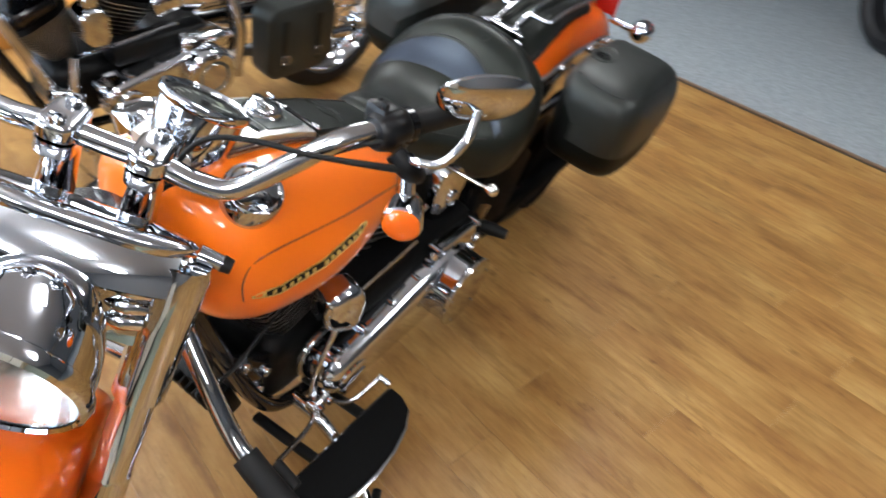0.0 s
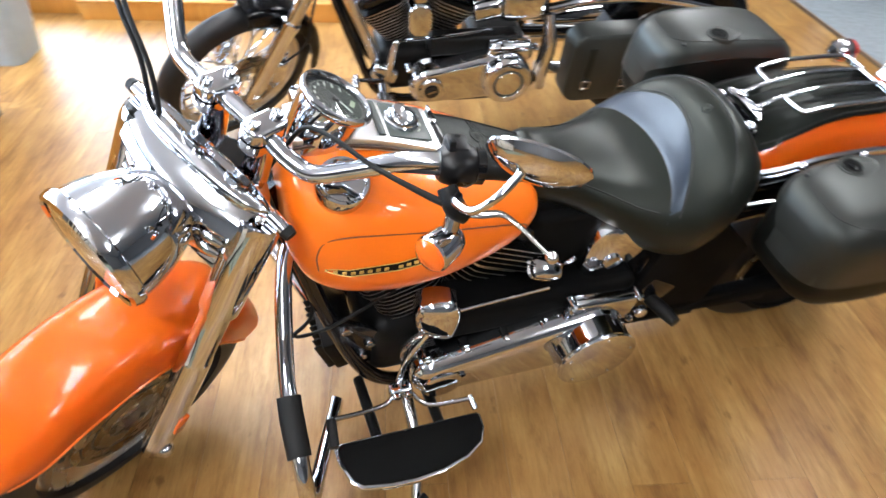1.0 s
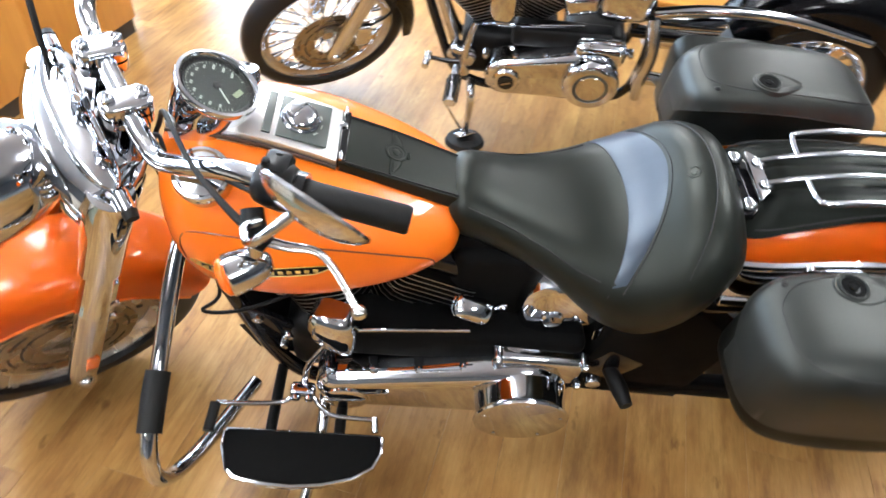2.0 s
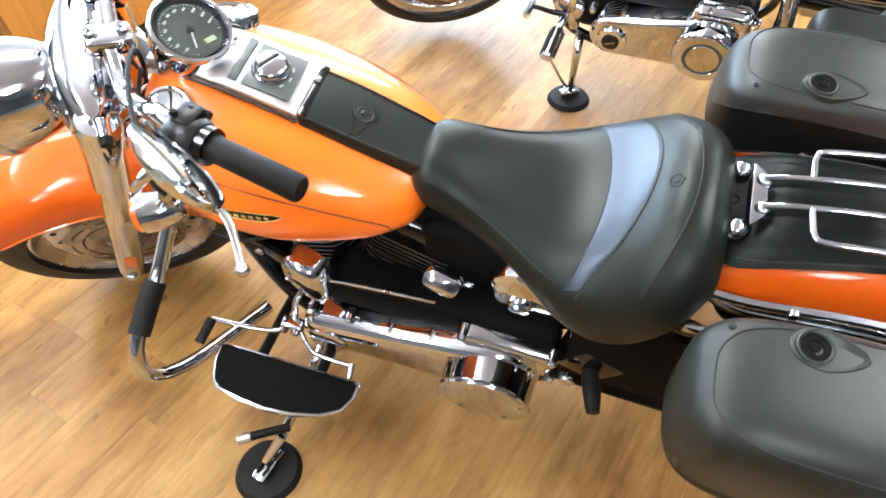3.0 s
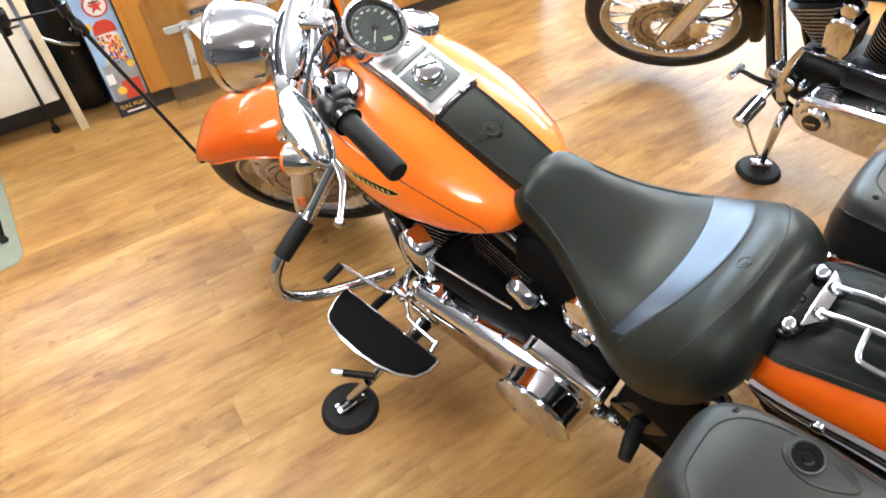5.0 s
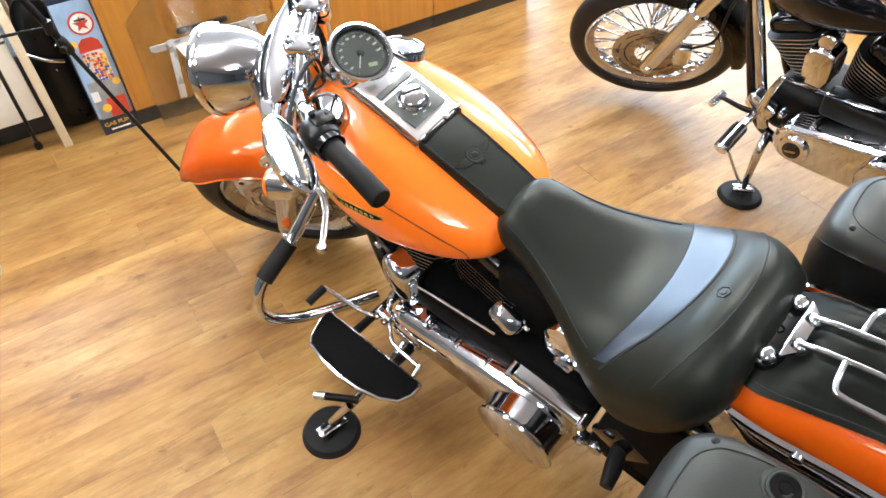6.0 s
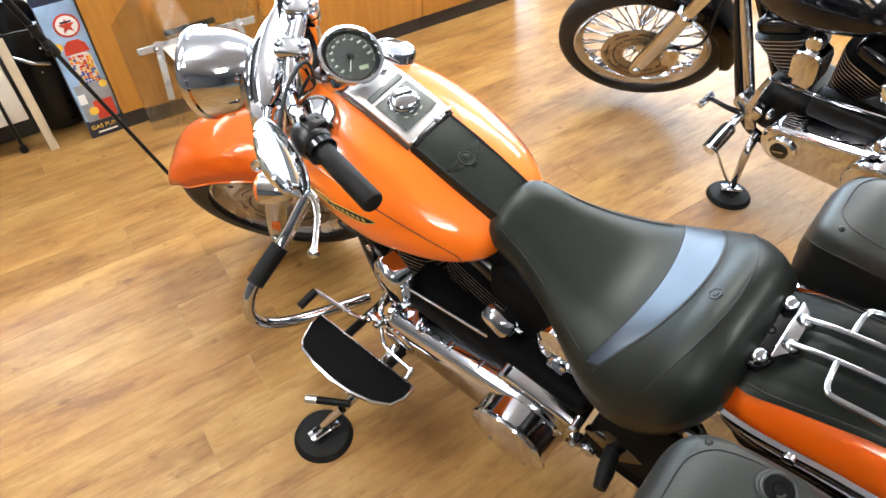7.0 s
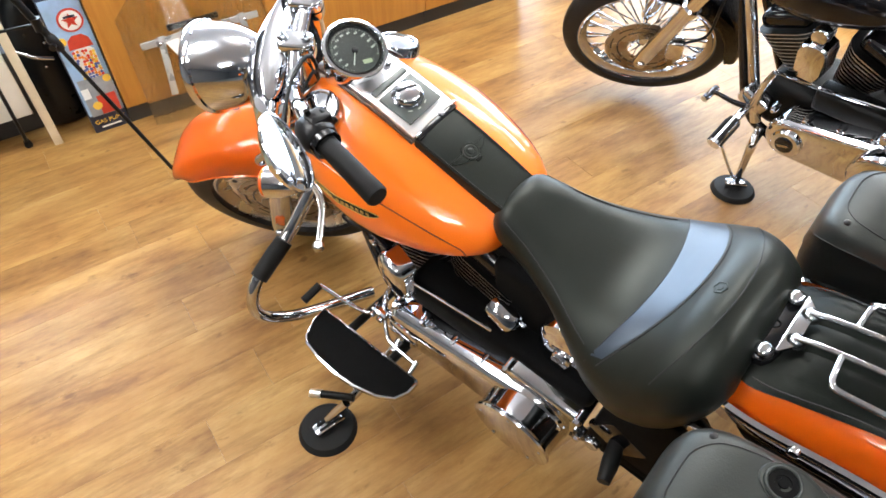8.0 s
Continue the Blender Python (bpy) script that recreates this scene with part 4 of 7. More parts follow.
for s in (-1, 1):
    def q(*pts):
        return [mirrored(p, s) for p in pts]
    # lever perch and lever
    bm = B()
    tube(bm, q((0.022, -0.318, 0.178), (0.018, -0.345, 0.165), (0.028, -0.362, 0.160)), [0.014, 0.016, 0.012], 14, 4)
    steer_part("lever_perch", bm, BLACK_SATIN, handlebar, "dark lever bracket")
    bm = B()
    rings = []
    lev = spline([(0.016, -0.350, 0.163, 0.0085), (0.045, -0.374, 0.168, 0.0078), (0.075, -0.392, 0.172, 0.0064), (0.088, -0.418, 0.169, 0.0058), (0.092, -0.450, 0.165, 0.0054), (0.093, -0.476, 0.163, 0.0050)], 6)
    for i, a in enumerate(lev):
        d = Vector(lev[min(i + 1, len(lev) - 1)][:3] - lev[max(i - 1, 0)][:3]).normalized()
        side = d.cross(Vector((0, 0, 1))).normalized()
        up = side.cross(d)
        c = Vector(a[:3])
        rings.append([mirrored(c + side * math.cos(math.pi * k / 5) * a[3] + up * math.sin(math.pi * k / 5) * a[3] * 0.5, s) for k in range(10)])
    loft(bm, rings)
    lever = steer_part("lever", bm, CHROME_DULL, handlebar, "polished alloy hand lever")
    bm = B()
    c = mirrored((0.0935, -0.484, 0.1625), s)
    lathe(bm, [(0.0001, -0.0098)] + [(0.0098 * math.cos(radians(a)), 0.0098 * math.sin(radians(a))) for a in range(-75, 90, 15)] + [(0.0001, 0.0098)], Tm(*c), 16)
    steer_part("ball_end", bm, CHROME_DULL, lever)
    # mirror on its bent stem
    bm = B()
    tube(bm, q((0.020, -0.338, 0.180), (0.000, -0.345, 0.184), (-0.012, -0.372, 0.198), (-0.012, -0.388, 0.238), (0.012, -0.390, 0.278)), [0.0075, 0.0065, 0.0060, 0.0060, 0.0065], 12, 6)
    mirror = steer_part("mirror_stem", bm, CHROME, handlebar, "bent chrome mirror stem")
    MIR_C = Vector(mirrored((0.028, -0.396, 0.292), s))
    long = Vector(mirrored((0.556, -0.831, -0.012), s)).normalized()
    face = Vector(mirrored((0.658, 0.432, 0.617), s))
    face = (face - long * face.dot(long)).normalized()
    long = (long * math.cos(radians(14)) - s * long.cross(face) * math.sin(radians(14))).normalized()
    up = face.cross(long)
    mm = Matrix((long, up, face)).transposed().to_4x4()
    mm.translation = MIR_C
    out = []
    for k in range(40):
        a = 2 * math.pi * k / 40
        x = 0.0705 * math.cos(a)
        out.append((x, 0.0560 * math.sin(a) * (1 + 0.06 * math.cos(a)) * (1 if math.sin(a) > 0 else 0.82)))
    bm = B()
    rings = []
    for f, z in ((0.05, -0.024), (0.35, -0.022), (0.65, -0.017), (0.88, -0.009), (1.0, 0.0), (0.985, 0.004), (0.94, 0.004), (0.93, 0.001)):
        rings.append([mm @ Vector((x * f, y * f, z)) for x, y in out])
    loft(bm, rings)
    steer_part("mirror_shell", bm, CHROME, mirror, "teardrop chrome mirror shell")
    bm = B()
    loft(bm, [[mm @ Vector((x * f, y * f, 0.0022 + 0.0045 * (1 - f * f))) for x, y in out] for f in (0.935, 0.8, 0.65, 0.5, 0.35, 0.2, 0.05)], True, False)
    bm.verts.ensure_lookup_table()
    bm.faces.new(bm.verts[-40:])
    bmesh.ops.recalc_face_normals(bm, faces=bm.faces)
    steer_part("mirror_glass", bm, CHROME, mirror, "silvered mirror glass")
    # turn signal below the bracket
    sc = Vector(mirrored((0.008, -0.362, 0.108), s))
    fwd = Vector(mirrored((-0.90, 0.06, -0.36), s)).normalized()
    sm = frame_to(sc, sc + fwd)
    bm = B()
    lathe(bm, [(0.0001, -0.040), (0.012, -0.0375), (0.021, -0.028), (0.0260, -0.012), (0.0280, 0.008), (0.0285, 0.018), (0.0255, 0.021)], sm, 28)
    tube(bm, [sc - fwd * 0.012, Vector(mirrored((0.022, -0.345, 0.160), s))], [0.013, 0.011], 12, 1, True, False)
    sig = steer_part("turn_signal", bm, CHROME, handlebar, "chrome bullet turn signal")
    steer_part("lens", lathe(B(), [(0.0260, 0.018), (0.0255, 0.025), (0.020, 0.030), (0.010, 0.033), (0.0001, 0.034)], sm, 28), AMBER, sig, "amber lens")
    # cables
    if s < 0:
        steer_part("clutch_cable", tube(B(), [(0.016, -0.345, 0.166), (0.004, -0.300, 0.157), (-0.004, -0.220, 0.140), (0.000, -0.150, 0.128), (0.012, -0.095, 0.100), (0.024, -0.070, 0.04), (0.030, -0.045, -0.08)], [0.0065, 0.0050, 0.0038, 0.0038, 0.0038, 0.0038, 0.0038], 10, 8), RUBBER, handlebar, "black clutch cable")
        steer_part("cable", tube(B(), [(0.030, -0.300, 0.185), (0.020, -0.24, 0.140), (0.010, -0.15, 0.052), (0.020, -0.08, 0.03), (0.025, -0.03, -0.06)], 0.0035, 8, 6), RUBBER, handlebar)
    else:
        for k in (0, 1):
            steer_part("throttle_cable", tube(B(), [(0.045, 0.295 - 0.012 * k, 0.170), (-0.030, 0.30 - 0.02 * k, 0.16), (-0.075, 0.22 - 0.02 * k, 0.115), (-0.080, 0.14 - 0.02 * k, 0.06), (-0.06, 0.10 - 0.02 * k, -0.03), (-0.01, 0.05, -0.12)], 0.004, 8, 8), RUBBER, handlebar, "black throttle cable")


# ---- rear fender, bib, rack ----
FEND = [(0.690, 0.105, 0.832), (0.74, 0.120, 0.859), (0.82, 0.127, 0.891), (0.92, 0.125, 0.911), (1.02, 0.122, 0.915), (1.12, 0.119, 0.910), (1.20, 0.116, 0.896), (1.27, 0.113, 0.868), (1.33, 0.113, 0.815), (1.37, 0.110, 0.730)]


def fend_z(x):
    return float(np.interp(x, [f[0] for f in FEND], [f[2] for f in FEND]))


bm = B()
rings = []
for x, w, z in [tuple(map(float, v)) for v in spline(FEND, 5)]:
    ring = []
    for k in range(29):
        b = math.pi * k / 28
        y = -w * math.copysign(abs(math.cos(b)) ** 0.62, math.cos(b))
        ring.append((x - 0.10 * max(0, (x - 1.25) / 0.12) * (1 - math.sin(b) ** 0.5), y, z - 0.215 * (1 - math.sin(b) ** 0.30)))
    rings.append(ring)
loft(bm, rings, False)
bmesh.ops.solidify(bm, geom=bm.faces[:], thickness=0.003)
part("rear_fender", bm, ORANGE, bike, "glossy orange rear fender")
for s in (-1, 1):
    bm = B()
    rings = []
    for x, y, z in [tuple(map(float, v)) for v in spline([(0.715, 0.126, 0.818), (0.80, 0.139, 0.833), (0.92, 0.136, 0.848), (1.04, 0.133, 0.850), (1.15, 0.130, 0.842), (1.26, 0.124, 0.812)], 5)]:
        rings.append([(x, s * (y - 0.005), z + 0.006), (x, s * (y + 0.003), z + 0.004), (x, s * (y + 0.005), z - 0.001), (x, s * (y + 0.003), z - 0.008), (x, s * (y - 0.005), z - 0.009)])
    loft(bm, rings)
    strut = part("fender_strut", bm, CHROME, bike, "polished fender strut")
    bm = B()
    rings = []
    for x, y, z in [tuple(map(float, v)) for v in spline([(0.730, 0.125, 0.814), (0.80, 0.138, 0.827), (0.92, 0.135, 0.842), (1.04, 0.132, 0.844), (1.15, 0.129, 0.836), (1.25, 0.123, 0.808)], 5)]:
        rings.append([(x, s * (y - 0.010), z - 0.008), (x, s * (y + 0.001), z - 0.008), (x, s * (y + 0.004), z - 0.050), (x, s * (y + 0.002), z - 0.105), (x, s * (y - 0.010), z - 0.105)])
    loft(bm, rings)
    part("strut_cover", bm, CHROME, strut, "wide polished strut cover")
    for x in (0.86, 1.02, 1.14):
        bolt(strut, Tm(x, s * 0.141, 0.840 if x < 1 else 0.852 - (x - 1) * 0.06) @ pose(0, 0, 0, -90 * s, 0, 0), 0.010, 0.010)
# black pleated bib
bm = B()
rings = []
for x, w in [(float(a), float(b)) for a, b in spline([(0.740, 0.076), (0.754, 0.098), (0.80, 0.104), (0.90, 0.094), (0.98, 0.086), (1.07, 0.084), (1.11, 0.076), (1.125, 0.060)], 5)]:
    z = fend_z(x)
    ring = []
    for k in range(41):
        y = w * (k / 20 - 1)
        roll = 0.0065 * abs(math.cos(math.pi * y / 0.052)) ** 0.6 if abs(y) < 0.078 else 0.002
        edge = 0.010 - 0.008 * (abs(y) / w) ** 10
        thick = 0.25 + 0.75 * min(1.0, max(0.0, (x - 0.772) / 0.035))
        ring.append((x, y, z - 0.015 * (abs(y) / 0.11) ** 3 + (edge + roll) * thick))
    rings.append(ring)
loft(bm, rings, False)
bmesh.ops.solidify(bm, geom=bm.faces[:], thickness=0.008)
bib = part("fender_bib", bm, LEATHER, bike, "black pleated leather fender bib")
for s in (-1, 1):
    part("seam", tube(B(), [(x, s * (w - 0.006), fend_z(x) - 0.015 * ((w - 0.006) / 0.11) ** 3 + 0.0112) for x, w in ((0.765, 0.0995), (0.80, 0.104), (0.90, 0.094), (0.98, 0.086), (1.07, 0.084), (1.105, 0.077))], 0.0012, 6, 4), SEAM, bib)
# bracket behind the seat
seat_bracket = part("seat_bracket", prism(B(), [(-0.030, -0.060), (-0.022, -0.070), (0.006, -0.070), (0.016, -0.060), (0.022, -0.046), (0.022, 0.046), (0.016, 0.060), (0.006, 0.070), (-0.022, 0.070), (-0.030, 0.060)], 0.014, Tm(0.762, 0, 0.867) @ pose(0, 0, 0, 0, -16, 0), 0.004), BLACK_GLOSS, bike, "black bracket behind the seat")
# black ring painted in for the dark of the bracket's hole
part("bracket_hole_ring", lathe(B(), [(0.0075, 0.0), (0.0075, 0.0010), (0.0062, 0.0016), (0.0050, 0.0010), (0.0050, 0.0)], Tm(0.754, 0, 0.8793) @ pose(0, 0, 0, 0, -16, 0), 20), MATT_BLACK, seat_bracket)
bm = B()
prism(bm, [(0.000, -0.054), (0.004, -0.054), (0.019, -0.037), (0.021, -0.031), (0.021, 0.031), (0.019, 0.037), (0.004, 0.054), (0.000, 0.054)], 0.006, Tm(0.771, 0, 0.8975) @ pose(0, 0, 0, 0, -12, 0), 0.0015)
rack_plate = part("rack_plate", bm, CHROME, bike, "polished rack mounting plate")
for s in (-1, 1):
    part("bushing", lathe(B(), [(0.0001, 0.010), (0.006, 0.0095), (0.0105, 0.006), (0.012, 0.0), (0.012, -0.006)], Tm(0.787, s * 0.025, 0.9035), 20), CHROME, rack_plate)
    part("bushing_washer", lathe(B(), [(0.0125, -0.004), (0.0135, -0.002), (0.0135, 0.001), (0.0120, 0.002)], Tm(0.787, s * 0.025, 0.9035), 20), RUBBER, rack_plate)
for s in (-1, 1):
    bm = B()
    lathe(bm, [(0.0001, 0.0345), (0.0050, 0.0340), (0.0095, 0.0322), (0.0128, 0.0292), (0.0140, 0.0255), (0.0105, 0.0175), (0.0075, 0.013), (0.0070, 0.010), (0.007, 0.0)], Tm(0.759, s * 0.053, 0.862), 24)
    part("thumb_bolt", bm, CHROME, bike, "chrome thumb bolt")
# rack
def rz(x):
    return fend_z(x) + 0.034


for s in (-1, 1):
    part("rack_rail", tube(B(), [(0.785, s * 0.025, 0.911), (0.83, s * 0.025, rz(0.83)), (0.92, s * 0.025, rz(0.92)), (1.00, s * 0.025, rz(1.00)), (1.05, s * 0.025, rz(1.05)), (1.09, s * 0.025, rz(1.09))], 0.0050, 12, 5), CHROME, bike, "chrome luggage rack rail")
    part("rack_loop", tube(B(), [(0.842, s * 0.024, rz(0.842)), (0.843, s * 0.045, rz(0.843)), (0.846, s * 0.068, rz(0.846) - 0.001), (0.858, s * 0.078, rz(0.86) - 0.002), (0.92, s * 0.080, rz(0.92) - 0.003), (0.98, s * 0.080, rz(0.98) - 0.003), (1.05, s * 0.080, rz(1.05) - 0.003), (1.085, s * 0.074, rz(1.085)), (1.095, s * 0.050, rz(1.095)), (1.095, s * 0.024, rz(1.095))], 0.0050, 12, 5), CHROME, bike, "chrome luggage rack loop")
part("rack_bar", tube(B(), [(1.085, -0.030, rz(1.085)), (1.085, 0.030, rz(1.085))], 0.0050, 10, 1), CHROME, bike)
part("rack_end", box(B(), (0.022, 0.120, 0.010), Tm(1.112, 0, rz(1.112) - 0.012) @ pose(0, 0, 0, 0, 22, 0), 0.004), CHROME, bike, "chrome rack end plate")
# tail lamp, plate holder, rear signals
bm = B()
box(bm, (0.055, 0.105, 0.060), Tm(1.215, 0, 0.915) @ pose(0, 0, 0, 0, 22, 0), 0.016, 3)
tail = part("tail_lamp", bm, CHROME, bike, "chrome tail lamp with red lens")
part("lens", box(B(), (0.020, 0.096, 0.052), Tm(1.245, 0, 0.904) @ pose(0, 0, 0, 0, 22, 0), 0.008, 3), RED_LENS, tail, "red lens")
part("plate_holder", box(B(), (0.006, 0.190, 0.110), Tm(1.275, 0, 0.913) @ pose(0, 0, 0, 0, -12, 0), 0.004), RED_LENS, bike, "red number plate backing")
for s in (-1, 1):
    bm = B()
    tube(bm, [(1.245, s * 0.10, 0.865), (1.245, s * 0.185, 0.865)], 0.009, 12, 1)
    lathe(bm, [(0.0001, -0.040), (0.016, -0.036), (0.028, -0.020), (0.031, 0.006), (0.029, 0.010)], Tm(1.250, s * 0.195, 0.870) @ pose(0, 0, 0, 0, 90, 0), 24)
    rs = part("rear_signal", bm, CHROME, bike, "chrome rear turn signal with red lens")
    part("lens", lathe(B(), [(0.029, 0.008), (0.028, 0.020), (0.018, 0.029), (0.0001, 0.032)], Tm(1.250, s * 0.195, 0.870) @ pose(0, 0, 0, 0, 90, 0), 24), RED_LENS, rs, "red lens")

# ---- saddlebags ----
BAG = [(0.724, 0.03, 0.84, 0.76), (0.728, 0.052, 0.862, 0.738), (0.741, 0.076, 0.884, 0.712), (0.771, 0.094, 0.902, 0.682), (0.822, 0.102, 0.912, 0.658), (0.913, 0.106, 0.916, 0.645), (1.013, 0.105, 0.908, 0.645), (1.06, 0.099, 0.893, 0.655), (1.095, 0.084, 0.868, 0.675), (1.112, 0.06, 0.838, 0.7), (1.118, 0.03, 0.8, 0.73)]


def bag_ring(x, hw, zt, zb, side, grow=0.0, low=None, k=44):
    zc = (zt + zb) / 2
    ring = []
    for i in range(k):
        a = 2 * math.pi * i / k
        c, s = math.cos(a), math.sin(a)
        inner = c * side < 0                      # the wall beside the fender is flat, with a crisp upper edge
        y = (hw + grow) * math.copysign(abs(c) ** (0.30 if inner else 0.56), c)
        h = (zt - zc + grow) if s > 0 else (zc - zb)
        z = zc + h * math.copysign(abs(s) ** ((0.40 if inner else 0.66) if s > 0 else 0.50), s)
        if low is not None:
            z = max(z, min(zt - 0.004, zt - 0.034) if inner and abs(c) > 0.2 else min(low, zt - 0.03))
        ring.append((x, side * 0.287 + y, z))
    return ring


for s in (-1, 1):
    bm = B()
    loft(bm, [bag_ring(*[float(v) for v in q], s) for q in spline(BAG, 4)])
    # body takes the shaded leather copy, darker than its lid
    bag = part("saddlebag", bm, LEATHER_SHADED, bike, "black leather-covered saddlebag")
    bm = B()
    lid_rows = [[float(v) for v in q] for q in spline(BAG, 4)]
    rings = []
    for x, hw, zt, zb in lid_rows:
        if zt > 0.812:
            rings.append(bag_ring(x + (0.003 if x > 0.9 else -0.003), hw, zt, zb, s, 0.0035, 0.760))
    loft(bm, rings)
    bm.normal_update()
    LID = BVHTree.FromBMesh(bm)
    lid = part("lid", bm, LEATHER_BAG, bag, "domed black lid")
    # stitching round the lid's crown
    loop = []
    for k in range(48):
        a = 2 * math.pi * k / 48
        x = 0.920 + 0.172 * math.copysign(abs(math.cos(a)) ** 0.45, math.cos(a))
        hw, zt, zb = [float(np.interp(x, [b[0] for b in BAG], [b[j] for b in BAG])) for j in (1, 2, 3)]
        y = hw * 0.80 * math.copysign(abs(math.sin(a)) ** 0.45, math.sin(a))
        hit = LID.ray_cast(Vector((x, s * 0.287 + y, 1.5)), Vector((0, 0, -1)))[0]
        loop.append((x, s * 0.287 + y, (hit.z if hit else zt) + 0.0004))
    part("seam", tube(B(), loop + loop[:1], 0.0013, 6, 2), SEAM, lid)
    # lock in its teardrop bezel
    lz = LID.ray_cast(Vector((0.868, s * 0.230, 1.5)), Vector((0, 0, -1)))
    m = Tm(0.856, s * 0.226, lz[0].z - 0.001) @ pose(0, 0, 0, math.degrees(-math.asin(lz[1].y)), -2, 0)
    bm = B()
    out = []
    for k in range(36):
        a = 2 * math.pi * k / 36
        out.append((0.024 + (0.052 if math.cos(a) > 0 else 0.044) * math.cos(a) - 0.010, 0.030 * math.sin(a) * (1 - 0.35 * max(0, math.cos(a)))))
    rings = []
    for f, z in ((1.0, -0.012), (1.0, 0.0004), (0.97, 0.0018), (0.90, 0.0016), (0.82, -0.0004), (0.3, -0.0006)):
        rings.append([m @ Vector((0.014 + (x - 0.014) * f, y * f, z)) for x, y in out])
    loft(bm, rings)
    bez = part("lock_bezel", bm, LEATHER_BAG, lid, "black teardrop lock surround")
    part("lock_ring", lathe(B(), [(0.0235, -0.001), (0.0232, 0.003), (0.0212, 0.0042), (0.0190, 0.003), (0.0185, 0.0)], m, 28), LEATHER_BAG, bez)
    part("lock", lathe(B(), [(0.0185, -0.001), (0.0182, 0.0012), (0.0105, 0.0014), (0.0100, 0.0004), (0.0068, 0.0004), (0.0062, 0.0024), (0.0001, 0.0024)], m, 24), MATT_BLACK, bez, "small black lock barrel")
    part("stud", dome(B(), Tm(0.763, s * 0.217, LID.ray_cast(Vector((0.763, s * 0.217, 1.5)), Vector((0, 0, -1)))[0].z), 0.006, 0.003, 12, 3), BLACK_PLASTIC, lid)

# ---- engine and frame ----
wheel(bike, Tm(1.245, 0, 0.394), 0.316, 0.165, 0.220, "cast", "rear_wheel", "wide black tyre on a cast rear wheel")
for s in (-1, 1):
    part("frame_tube", tube(B(), [(-0.205, 0.012 * s, 0.835), (-0.165, 0.050 * s, 0.70), (-0.115, 0.085 * s, 0.54), (-0.050, 0.108 * s, 0.37), (0.020, 0.118 * s, 0.285), (0.15, 0.122 * s, 0.262), (0.45, 0.125 * s, 0.262), (0.56, 0.130 * s, 0.300), (0.60, 0.132 * s, 0.42), (0.60, 0.125 * s, 0.58), (0.56, 0.09 * s, 0.72), (0.45, 0.05 * s, 0.76), (0.2, 0.03 * s, 0.775), (-0.18, 0.02 * s, 0.80)], 0.0165, 14, 5), BLACK_GLOSS, bike, "black frame tube")
    part("swingarm", tube(B(), [(0.585, 0.128 * s, 0.37), (0.72, 0.135 * s, 0.375), (0.92, 0.140 * s, 0.385), (1.245, 0.140 * s, 0.394)], [0.028, 0.026, 0.024, 0.028], 14, 4), MATT_BLACK, bike, "black swingarm")
    part("frame_rail", tube(B(), [(0.58, 0.115 * s, 0.63), (0.72, 0.130 * s, 0.69), (0.90, 0.135 * s, 0.72), (1.10, 0.132 * s, 0.72)], 0.017, 12, 4), BLACK_GLOSS, bike)
bm = B()
tube(bm, [(-0.290, 0, 0.79), (-0.250, 0, 0.90)], 0.040, 20, 1, True, False)
part("steering_head", bm, BLACK_GLOSS, bike, "black steering head")
bm = B()
rings = []
for x, w, z in [tuple(map(float, q)) for q in spline([(-0.196, 0.026, 0.800), (-0.168, 0.060, 0.690), (-0.122, 0.088, 0.545), (-0.072, 0.104, 0.420), (-0.034, 0.108, 0.345)], 4)]:
    rings.append([(x - 0.016, -w * 0.85, z), (x - 0.022, -w * 0.45, z - 0.004), (x - 0.022, w * 0.45, z - 0.004), (x - 0.016, w * 0.85, z), (x + 0.006, w * 0.85, z + 0.006), (x + 0.006, -w * 0.85, z + 0.006)])
part("downtube_cover", loft(bm, rings), BLACK_SATIN, bike, "black cover between the frame downtubes")
bm = B()
box(bm, (0.34, 0.230, 0.190), Tm(0.145, 0.0, 0.385), 0.045, 4)
part("crankcase", bm, BLACK_SATIN, bike, "black engine crankcase")
part("gearbox", box(B(), (0.21, 0.250, 0.160), Tm(0.44, 0.0, 0.430), 0.035, 3), BLACK_SATIN, bike, "black gearbox housing")
part("belt_cover", box(B(), (0.47, 0.098, 0.100), Tm(0.335, -0.117, 0.520), 0.022, 3), MATT_BLACK, bike, "black inner cover")
part("battery_box", box(B(), (0.26, 0.200, 0.22), Tm(0.42, 0.0, 0.630), 0.02, 3), MATT_BLACK, bike)
part("under_seat_cover", box(B(), (0.30, 0.150, 0.05), Tm(0.36, 0.0, 0.735), 0.02, 3), MATT_BLACK, bike)
